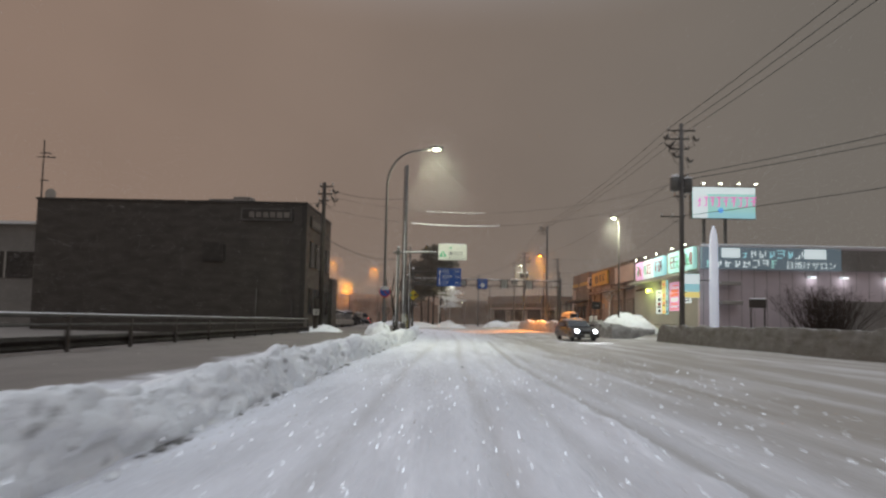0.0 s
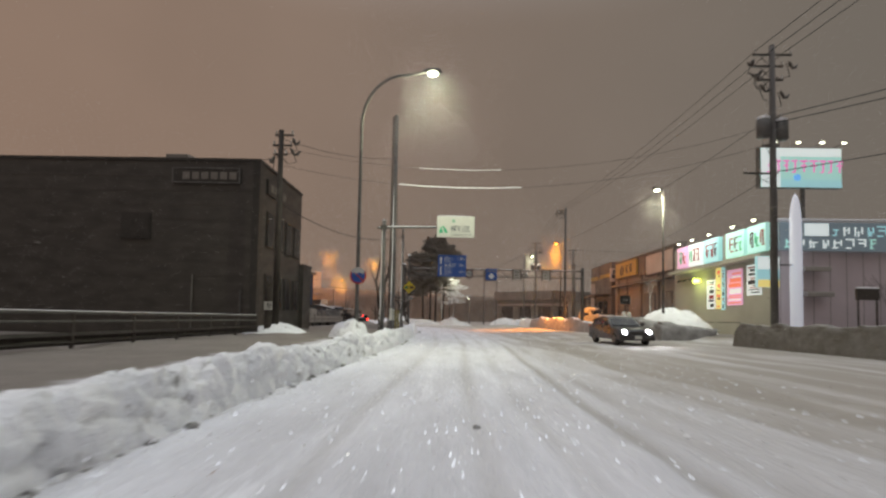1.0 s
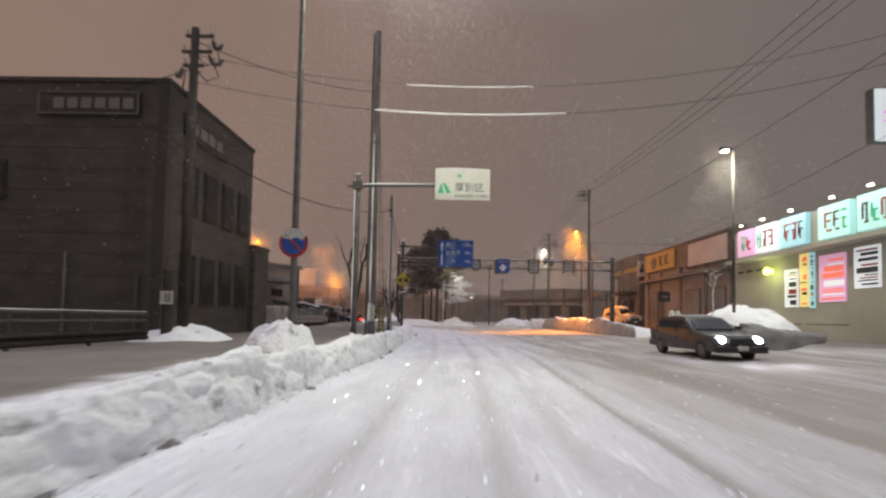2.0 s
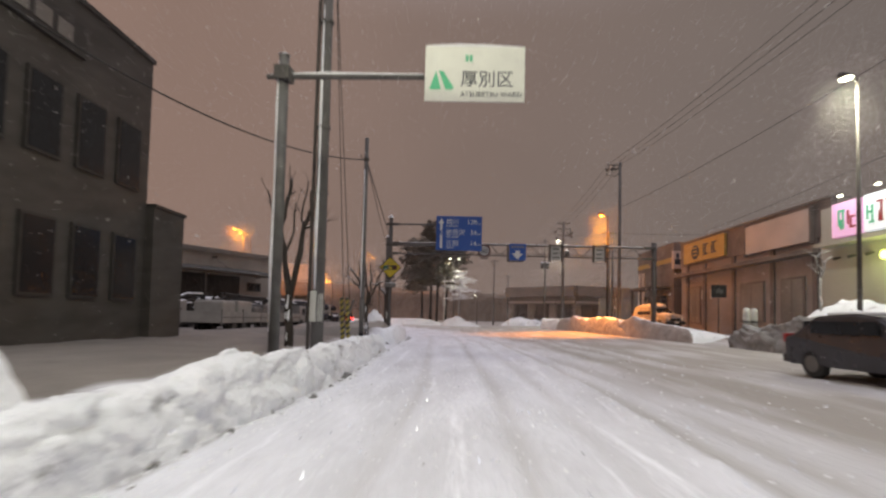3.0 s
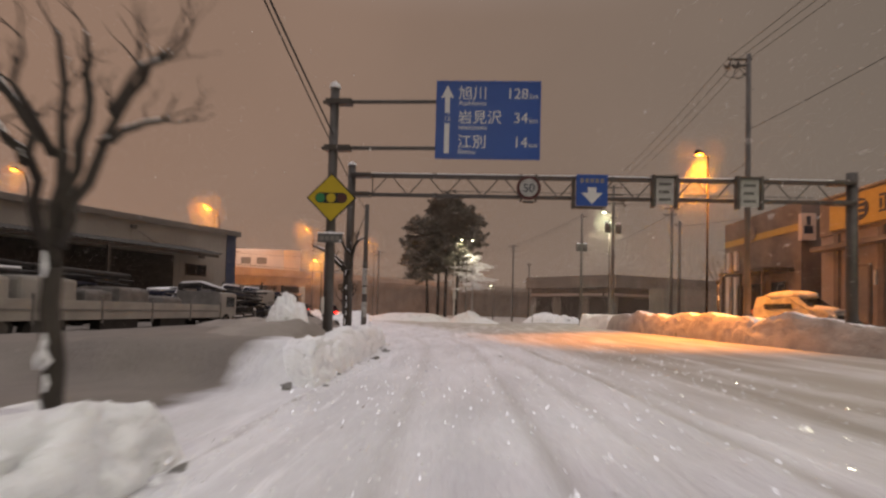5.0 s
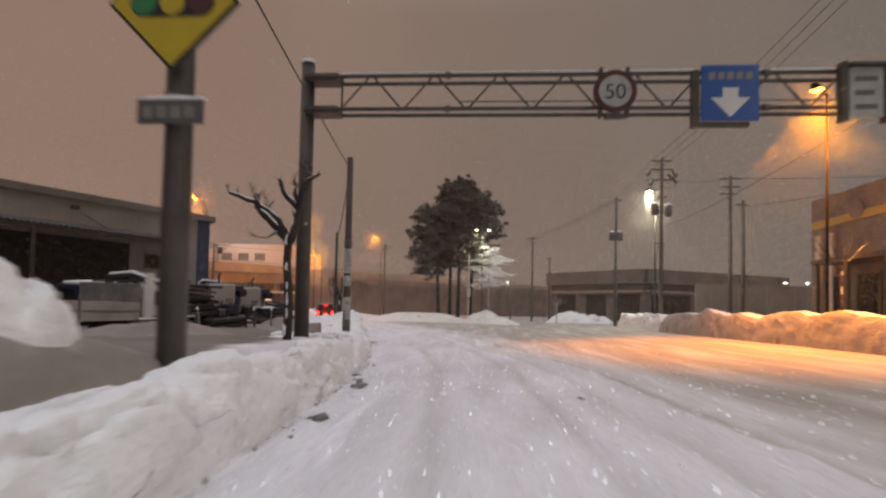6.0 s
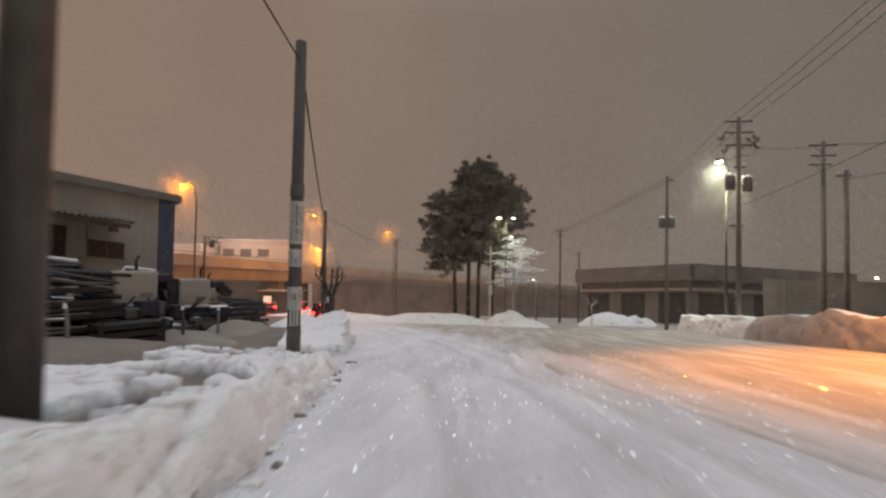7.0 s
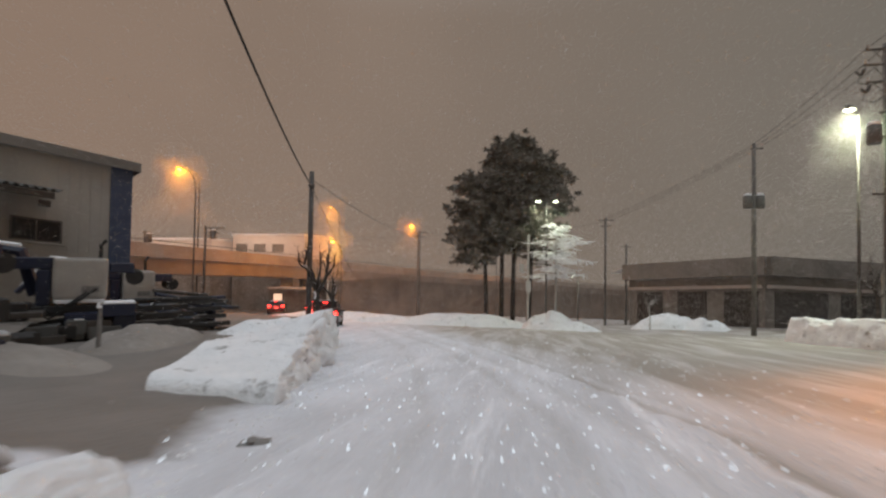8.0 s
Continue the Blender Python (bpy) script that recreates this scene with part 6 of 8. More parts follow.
for xx in (-2.0, -0.6, 0.9, 2.3):
    part("lamp_arm", B((xx + 0.08, xx + 0.11, -0.45, 0.4, 13.15, 13.19)), M_STEEL, s)
    part("flood_lamp", B((xx, xx + 0.2, -0.5, -0.4, 13.2, 13.28)), M_LED, s, "flood lamp on an arm")
s = thing("sign_pillar", 20.6, 35.75, 0.3, "tall pale tapering pillar with a pointed top beside the shop", "pillar")
part("shaft", T([(0, 0, -0.5), (0, 0, 5.0), (0, 0, 7.6), (0, 0, 8.3), (0, 0, 8.7), (0, 0, 8.9)], [0.31, 0.31, 0.29, 0.22, 0.12, 0.03], 20), M_PILLAR, s, "softly glowing shaft", smooth=True)
part("base", T([(0, 0, -0.5), (0, 0, 0.3)], 0.42, 20), M_WALLC, s)
s = thing("notice_board", 21.55, 32.2, 0.3, "small dark notice board on two legs", "notice board")
part("board", B((-0.55, 0.6, -0.06, 0.06, 2.45, 3.05), bevel=0.02), M_DARKSTEEL, s)
for xx in (-0.45, 0.5):
    part("leg", T([(xx, 0, -0.4), (xx, 0, 2.45)], 0.05, 8), M_DARKSTEEL, s)
part("snow_cap", T([(-0.5, 0, 3.06), (0.55, 0, 3.06)], 0.06, 6), M_SNOWCAP, s)

# bare shrub behind the hedge
rnd = random.Random(33)
s = thing("bare_shrub", 26.8, 33.0, 0.4, "large leafless shrub of fine dark twigs", "shrub")
bm = bmesh.new()
for k in range(260):
    a, L = rnd.uniform(0, 6.28), rnd.uniform(0.6, 1.0)
    tilt = rnd.uniform(0.05, 1.0)
    p0 = Vector((rnd.uniform(-1.6, 1.6), rnd.uniform(-0.5, 0.5), 0))
    p1 = p0 + Vector((math.cos(a) * tilt * 2.0, math.sin(a) * tilt * 1.2, 2.6 * L))
    p2 = p1 + Vector((math.cos(a) * tilt * 1.0, math.sin(a) * 0.6, 1.6 * L * rnd.uniform(0.5, 1.1)))
    tube(bm, [p0, p1, p2], [0.022, 0.014, 0.006], 4, cap=False)
    for j in range(3):
        q = p1 + (p2 - p1) * rnd.random()
        tube(bm, [q, q + Vector((rnd.gauss(0, 0.4), rnd.gauss(0, 0.3), rnd.uniform(0.1, 0.6)))], [0.01, 0.004], 3, cap=False)
part("bare_crown", bm, M_TWIG, s)
snow_bank("clipped_hedge", 8.0, 31.4, lambda y: 14.2 + 0.01 * (31 - y), 1.5, lambda y: 1.08, "long low hedge dusted with grey snow", seed=22.0, side=1, ends=0.5, back=0.95, step=0.12, material=M_HEDGETOP, cut=M_HEDGE, group="hedges", base=0.3, rough=0.4, run=0.2)
s = thing("road_barrier", 16.0, 46.2, 0.1, "white pipe barrier at the car park entrance", "barrier")
for z in (0.45, 0.8):
    part("rail", T([(0, 0, z), (4.2, -4.0, z + SLOPE * 4)], 0.03, 6), M_BOX, s)
for q in range(4):
    part("post", T([(1.4 * q, -1.33 * q, -0.2 + SLOPE * 1.33 * q), (1.4 * q, -1.33 * q, 0.85 + SLOPE * 1.33 * q)], 0.035, 6), M_BOX, s)

# ---- row of shops along the street ----


def tan_shop():
    b = thing("tan_shop", 20.9, 49.6, 0, "tan low shop with blank board and amber sign board", "building")
    L = 17.0
    part("wall", B((0, 0.25, 0, L, -0.5, 6.5)), M_ORWALL, b, "tan plastered wall", hill=True)
    for w in ((0.25, 14, 0, 0.25, -0.5, 7.6), (0.25, 14, L - 0.25, L, -0.5, 7.6), (13.75, 14, 0.25, L - 0.25, -0.5, 7.6)):
        part("wall", B(w), M_WOODD, b, hill=True)
    part("roof", B((0.25, 13.75, 0.25, L - 0.25, 7.2, 7.4)), M_ROOFSNOW, b, "flat roof under snow", hill=True)
    part("fascia", B((-0.1, 0.25, 0, L, 6.5, 8.6)), M_WOODD, b, "dark brown fascia", hill=True)
    part("coping", B((-0.22, 0.35, -0.05, L + 0.05, 8.6, 8.72)), M_EAVES, b, "weathered coping", hill=True)
    blank = part("blank_board", B((-0.32, -0.104, 1.3, 7.2, 6.35, 8.3), bevel=0.02), M_PALEBOARD, b, "empty pale sign board", hill=True)
    for y0 in (1.15, 7.23):
        part("board_frame", B((-0.36, -0.104, y0, y0 + 0.12, 6.2, 8.45)), M_WOODD, blank, hill=True)
    amber = part("amber_board", B((-0.32, -0.104, 9.75, 16.0, 6.68, 8.42), bevel=0.02), M_YELBOARD, b, "amber sign board with a dark crest", hill=True)
    bm = bmesh.new()
    tube(bm, [(-0.35, 14.0, 7.5), (-0.324, 14.0, 7.5)], 0.6, 24)
    part("crest", bm, M_INK, amber, "round dark crest", hill=True)
    for z in (7.2, 7.5, 7.8):
        part("crest_bar", B((-0.362, -0.353, 13.65, 14.35, z, z + 0.12)), M_YELBOARD, amber, hill=True)
    for y0 in (12.4, 11.2):
        part("brand_shape", B((-0.345, -0.324, y0 - 0.4, y0 + 0.4, 7.9, 8.02), (-0.345, -0.324, y0 - 0.4, y0 + 0.4, 7.1, 7.22), (-0.345, -0.324, y0 - 0.1, y0 + 0.1, 7.22, 7.9), (-0.345, -0.324, y0 + 0.22, y0 + 0.38, 7.3, 7.8)), M_INK, amber, "dark brush-stroke shape", hill=True)
    for y0 in (1.0, 4.6, 8.8, 12.8, 15.6):
        part("pilaster", B((-0.12, -0.004, y0, y0 + 0.35, 0, 6.48)), M_WOODD, b, "dark wood pilaster", hill=True)
    for y0 in (11.9, 13.2):
        part("wall_lamp", B((-0.16, -0.004, y0, y0 + 0.14, 3.45, 4.2)), M_PAPER, b, "narrow pale wall light", hill=True)
    for y0, z0, y1, z1 in ((2.0, 1.6, 4.0, 4.4), (5.6, 1.6, 8.2, 4.4), (13.6, 1.4, 15.2, 4.6)):
        w = part("window", B((-0.1, -0.004, y0, y1, z0, z1)), M_WOODD, b, "dark shop window", hill=True)
        part("pane", B((-0.115, -0.104, y0 + 0.12, (y0 + y1) / 2 - 0.05, z0 + 0.12, z1 - 0.12)), M_EAVES, w, hill=True)
        part("pane", B((-0.115, -0.104, (y0 + y1) / 2 + 0.05, y1 - 0.12, z0 + 0.12, z1 - 0.12)), M_EAVES, w, hill=True)
    part("canopy", B((-0.9, -0.004, 0.3, L - 0.3, 5.55, 5.8)), M_WOODD, b, "low dark canopy", hill=True)


tan_shop()


def dark_shop():
    b = thing("dark_shop", 21.0, 68.4, 0, "dark shop with a yellow stripe and a hanging sign", "building")
    L = 8.6
    for w in ((0, 0.25, 0, L, -0.5, 9.2), (0.25, 14, 0, 0.25, -0.5, 9.2), (0.25, 14, L - 0.25, L, -0.5, 9.2), (13.75, 14, 0.25, L - 0.25, -0.5, 9.2)):
        part("wall", B(w), M_WOODD, b, hill=True)
    part("roof", B((0.25, 13.75, 0.25, L - 0.25, 8.8, 9.0)), M_ROOFSNOW, b, hill=True)
    part("stripe", B((-0.06, -0.004, 0.1, L - 0.1, 7.3, 7.75)), M_YELBOARD, b, "yellow stripe", hill=True)
    part("mark", T([(-0.1, 5.0, 7.9 - SLOPE * 5), (-0.062, 5.0, 7.9 - SLOPE * 5)], 0.55, 20), M_WOODD, b)
    hs = part("hanging_sign", B((-0.2, 0.7, -0.3, -0.004, 6.6, 8.3), bevel=0.02), M_PALEBOARD, b, "projecting sign with dark shapes", hill=True)
    part("brand_shape", B((-0.05, 0.5, -0.315, -0.303, 7.0, 7.5), (0.1, 0.35, -0.315, -0.303, 7.55, 8.1)), M_INK, hs, hill=True)
    aw = part("awning", B((-2.0, -0.004, 0.6, L - 2.8, 4.7, 4.95)), M_DARKSTEEL, b, "entrance awning", hill=True)
    for y0 in (0.8, 3.2, 5.4):
        part("awning_post", B((-1.9, -1.75, y0, y0 + 0.15, 0, 4.7)), M_DARKSTEEL, aw, hill=True)
    for y0 in (1.2, 3.4, 5.8):
        w = part("window", B((-0.09, -0.004, y0, y0 + 1.6, 1.2, 4.2)), M_WOODD, b, "dark shop window", hill=True)
        part("pane", B((-0.105, -0.094, y0 + 0.1, y0 + 1.5, 1.3, 4.1)), M_GLASSD, w, hill=True)
    for y0 in (6.6, 7.6):
        part("pier", B((-0.2, -0.004, y0, y0 + 0.4, 0, 6.8)), M_PALEBOARD, b, hill=True)


dark_shop()

s = thing("street_sign", 17.8, 55.2, 0.2, "dark square car park sign on a thin post", "road sign")
part("post", T([(0, 0, -0.3), (0, 0, 3.9)], 0.04, 8), M_DARKSTEEL, s)
part("plate", B((-0.5, 0.5, -0.09, -0.041, 3.0, 3.85), bevel=0.015), M_CHASSIS, s, "dark sign plate")
part("brand_shape", B((-0.2, 0.28, -0.097, -0.092, 3.3, 3.55)), M_GREYBOX, s)

s = thing("low_depot", 12.0, 124.5, 0, "long dark flat-roofed depot beyond the junction", "building")
for (xa, ya), (xb, yb), nm in (((0, 0), (11.5, -10.6), "wall"), ((11.5, -10.6), (36, -1.5), "wall")):
    L = math.hypot(xb - xa, yb - ya)
    ang = math.degrees(math.atan2(yb - ya, xb - xa))

    def put(bm, ox=xa, oy=ya, a=ang):
        bmesh.ops.rotate(bm, verts=bm.verts, cent=(0, 0, 0), matrix=Matrix.Rotation(radians(a), 3, "Z"))
        bmesh.ops.translate(bm, verts=bm.verts, vec=(ox, oy, 0))
        return bm

    part("wall", put(B((0, L, 0, 0.3, -1, 6.2))), M_EAVES, s, "dull wall", hill=True)
    part("roof_band", put(B((-0.3, L + 0.3, -1.2, 0.3, 6.2, 8.2))), M_EAVES, s, "deep dark eaves band", hill=True)
    part("pale_ledge", put(B((0.2, L - 0.2, -0.5, -0.004, 4.9, 5.25))), M_PALEBOARD, s, "pale ledge under the eaves", hill=True)
    for q in range(3):
        part("opening", put(B((1.2 + q * L / 3, 0.6 + (q + 1) * L / 3 - 1.2, -0.06, -0.004, 0, 4.6))), M_DARKIN, s, "dark shutter opening", hill=True)
part("roof", prism([(0, 8.2), (36, 8.2), (36, 8.35), (0, 8.35)], -1, 12), M_ROOFSNOW, s, hill=True)
s = thing("boundary_wall", 22.5, 96.0, 0, "long pale concrete boundary wall", "wall", kind="structure")
part("wall", B((0, 40, 0, 0.3, -0.5, 5.0)), M_WALLC, s)
for q in range(14):
    part("panel_joint", B((1.5 + 2.8 * q, 1.55 + 2.8 * q, -0.03, -0.003, 0, 4.95)), M_BROWN, s)
for xx in (9.0, 11.2):
    part("yard_lamp", T([(xx, -0.1, 5.3), (xx, 0.15, 5.3)], 0.07, 10), M_LED, s, "small white yard lamp")

# ---- shed with a blue corner on the left ----


def shed():
    b = thing("warehouse", -21.4, 79.2, 0, "grey sheet-metal warehouse with a blue corner and a lean-to roof", "building")
    A = 57.0
    L, H = 36.0, 7.95

    def put(bm):
        bmesh.ops.rotate(bm, verts=bm.verts, cent=(0, 0, 0), matrix=Matrix.Rotation(radians(A), 3, "Z"))
        return bm

    # local x runs along the front towards the corner, local y into the building
    part("wall", put(B((-L, 0, 0, 0.2, -1.5, H))), M_SIDING, b, "grey sheet-metal front wall", hill=True)
    for w in ((-0.2, 0, 0.2, 10, -1.5, H), (-L, -L + 0.2, 0.2, 10, -1.5, H), (-L + 0.2, -0.2, 9.8, 10, -1.5, H)):
        part("wall", put(B(w)), M_BLUE, b, "blue end wall", hill=True)
    part("corner_panel", put(B((-0.85, 0.03, -0.06, 0.25, -1.5, H - 0.02))), M_BLUE, b, "blue corner panel", hill=True)
    part("roof", put(B((-L - 0.3, 0.25, -0.35, 10.2, H, H + 0.14))), M_ROOFSNOW, b, "snow-covered roof sheet", hill=True)
    part("eave_board", put(B((-L - 0.3, 0.25, -0.40, -0.354, H - 0.32, H + 0.12))), M_EAVES, b, "weathered eave board", hill=True)
    part("eave_board", put(B((0.254, 0.30, -0.40, 10.2, H - 0.32, H + 0.12))), M_EAVES, b, "weathered eave board", hill=True)
    for q in range(88):
        x = -L + 0.4 + q * 0.40
        if x < -0.95:
            part("corrugation", put(B((x, x + 0.05, -0.02, -0.003, 0, H - 0.36))), M_SIDING, b, hill=True)
    # lean-to roof of corrugated sheet with a scalloped front edge
    bm = bmesh.new()
    n = 400
    rows_ = []
    for q in range(n + 1):
        x = -30 + (30 - 3.1) * q / n
        z = 0.055 * math.cos(q * math.pi / 2)
        rows_.append([bm.verts.new((x, y_, h_ + z + e)) for y_, h_, e in ((-3.55, 5.5, 0), (-0.03, 6.1, 0), (-0.03, 6.1, -0.03), (-3.55, 5.5, -0.03))])
    for a_, b_ in zip(rows_, rows_[1:]):
        for k in range(4):
            bm.faces.new((a_[k], b_[k], b_[(k + 1) % 4], a_[(k + 1) % 4]))
    lean = part("lean_to_roof", put(bm), M_STEEL, b, "corrugated lean-to roof sheet", hill=True)
    part("front_beam", put(B((-30, -3.3, -3.4, -3.25, 5.18, 5.40))), M_DARKSTEEL, b, "dark beam below the sheet edge", hill=True)
    for x in (-29.5, -23, -17, -11):
        part("lean_to_post", put(B((x, x + 0.2, -3.4, -3.2, -0.5, 5.18))), M_DARKSTEEL, b, hill=True)
    # flat dark sheet paints the shade beneath the lean-to
    part("dark_bay", put(B((-29, -5.3, -0.09, -0.024, -0.5, 5.3))), M_DARKIN, b, "flat dark sheet for the shaded bay under the lean-to", hill=True)
    w = part("window", put(B((-4.35, -2.6, -0.09, -0.024, 3.75, 4.75))), M_DARKSTEEL, b, "wide dark window", hill=True)
    for x0, x1 in ((-4.27, -3.52), (-3.44, -2.68)):
        part("pane", put(B((x0, x1, -0.105, -0.094, 3.83, 4.67))), M_GLASSD, w, hill=True)
    part("sill", put(B((-4.45, -2.5, -0.16, -0.024, 3.66, 3.74))), M_SIDING, w, hill=True)
    part("floodlight", put(B((-3.5, -3.1, -0.75, -0.45, 5.25, 5.5), (-3.35, -3.25, -0.45, -0.024, 5.35, 5.42), bevel=0.02)), M_DARKSTEEL, b, "small dark floodlight on a bracket", hill=True)
    part("floodlight", put(B((-8.6, -8.2, -0.5, -0.2, 7.0, 7.25), (-8.45, -8.35, -0.2, -0.024, 7.1, 7.2), bevel=0.02)), M_DARKSTEEL, b, "small dark floodlight on a bracket", hill=True)
    part("wall_cable", put(T([(-8.0, -0.06, 6.9), (-6.8, -0.06, 6.2), (-6.0, -0.06, 5.95)], 0.025, 6)), M_STEEL, b, hill=True)


shed()

# ---- overpass ----


def overpass():
    o = thing("overpass", 0, 0, 0, "brown concrete highway overpass lit by orange lamps", "overpass", kind="structure")
    line = [(-62, 20, 5.0), (-50, 55, 5.2), (-40, 84, 6.0), (-34.6, 117, 8.0), (-25, 145, 9.3), (-10, 172, 10.2), (20, 205, 10.8), (90, 250, 11)]

    def sweep(prof):
        bm = bmesh.new()
        rings = []
        for i, (x, y, h) in enumerate(line):
            a, b = line[max(0, i - 1)], line[min(len(line) - 1, i + 1)]
            d = Vector((b[0] - a[0], b[1] - a[1], 0)).normalized()
            n = Vector((-d.y, d.x, 0))
            rings.append([bm.verts.new((x + n.x * u, y + n.y * u, h + w + G(y + n.y * u))) for u, w in prof])
        for r0, r1 in zip(rings, rings[1:]):
            for k in range(len(prof)):
                j = (k + 1) % len(prof)
                bm.faces.new((r0[k], r0[j], r1[j], r1[k]))
        bm.faces.new(rings[0])
        bm.faces.new(rings[-1][::-1])
        return bm

    part("parapet", sweep([(0, 0), (0.3, 0), (0.3, -1.0), (0, -1.0)]), M_BROWN, o, "solid parapet wall")
    part("parapet_rail", sweep([(0.1, 0.35), (0.2, 0.35), (0.2, 0.28), (0.1, 0.28)]), M_STEEL, o, "thin snow-topped rail")
    part("deck", sweep([(-0.1, -1.0), (9, -1.0), (9, -1.35), (-0.1, -1.35)]), M_BROWN, o)
    part("girder", sweep([(0.9, -1.35), (8, -1.35), (7.5, -2.9), (1.2, -2.9)]), M_BROWN, o, "box girder")
    part("parapet", sweep([(8.7, 0), (9, 0), (9, -1.0), (8.7, -1.0)]), M_BROWN, o)
    for x, y, h in ((-46, 66, 5.5), (-37.5, 98, 6.7), (-32.8, 122, 8.3)):
        part("pier", B((x - 4.6, x - 2.6, y + 0.5, y + 2.5, G(y) - 1, G(y) + h - 2.8), bevel=0.1), M_BROWN, o, "square concrete pier")
    wall_line = [(-31.5, 127), (-25, 145), (-10, 172), (20, 205), (90, 250)]
    bm = bmesh.new()
    lo = [bm.verts.new((x - 0.6, y + 1.2, G(y) - 1)) for x, y in wall_line]
    hi = [bm.verts.new((x - 0.6, y + 1.2, G(y) + h)) for (x, y), h in zip(wall_line, (7.2, 8.0, 8.9, 9.5, 9.6))]
    for k in range(len(lo) - 1):
        bm.faces.new((lo[k], lo[k + 1], hi[k + 1], hi[k]))
    bmesh.ops.solidify(bm, geom=bm.faces[:], thickness=0.4)
    part("retaining_wall", bm, M_BROWN, o, "plain retaining wall below the deck")


overpass()
for x, y, w, h, lbl in ((-49.0, 128, 12.5, 12.4, "long pale building lit orange behind the overpass"), (-61, 124, 11, 11.0, "low pale building behind the overpass")):
    s = thing("distant_building", x, y, 0, lbl, "building", "buildings behind the overpass")
    part("lower_wall", B((0, w, 0, 9, -1, 8.2)), M_EAVES, s, "dark lower wall")
    part("wall", B((0, w, 0, 9, 8.2, h)), M_PALEWALL, s)
    part("roof", B((-0.2, w + 0.2, -0.3, 9.2, h, h + 0.35)), M_ROOFSNOW, s, "snowy roof slab")
    for q in range(int(w / 3.2)):
        part("window", B((0.6 + 3.2 * q, 2.6 + 3.2 * q, -0.05, -0.004, h - 2.6, h - 1.3)), M_WALLC, s)
    # bulb without any fitting, added to brighten the pale upper walls
    lamp_light("POINT", (1.0, 0.66, 0.48), 650, w * 0.4, -5.0, h + 1.5, s, 0.3)
s = thing("roadside_kiosk", -33, 112, 0, "lit low shop front beneath the overpass", "building")
part("wall", B((0, 5, 0, 3, -0.5, 3.2)), M_EAVES, s)
part("lit_window", B((0.6, 1.7, -0.06, -0.004, 0.9, 2.7)), M_WARMWIN, s, "warm lit glass front")
part("roof", B((-0.3, 5.3, -0.6, 3.2, 3.2, 3.4)), M_EAVES, s)

# ---- vehicles ----


def blob(c, r, seed, squash=0.7, rough=0.5):
    """A slumped bundle."""
    bm = bmesh.new()
    bmesh.ops.create_icosphere(bm, subdivisions=3, radius=1)
    for v in bm.verts:
        k = 1 + rough * fbm(v.co.x * 1.2 + seed, v.co.y * 1.2, v.co.z * 1.2, 4)
        v.co = Vector((c[0] + v.co.x * r[0] * k, c[1] + v.co.y * r[1] * k, c[2] + max(-squash, v.co.z) * r[2] * k))
    return bm


def wheel(parent, x, y, r=0.32, w=0.2):
    t = part("wheel", T([(x - w / 2, y, r), (x - w / 2 + 0.03, y, r), (x + w / 2 - 0.03, y, r), (x + w / 2, y, r)], [r * 0.9, r, r, r * 0.9], 20), M_TYRE, parent, "dark tyre")
    part("rim", T([(x - w / 2 - 0.01, y, r), (x + w / 2 + 0.01, y, r)], r * 0.6, 14), M_STEEL, t)
    return t


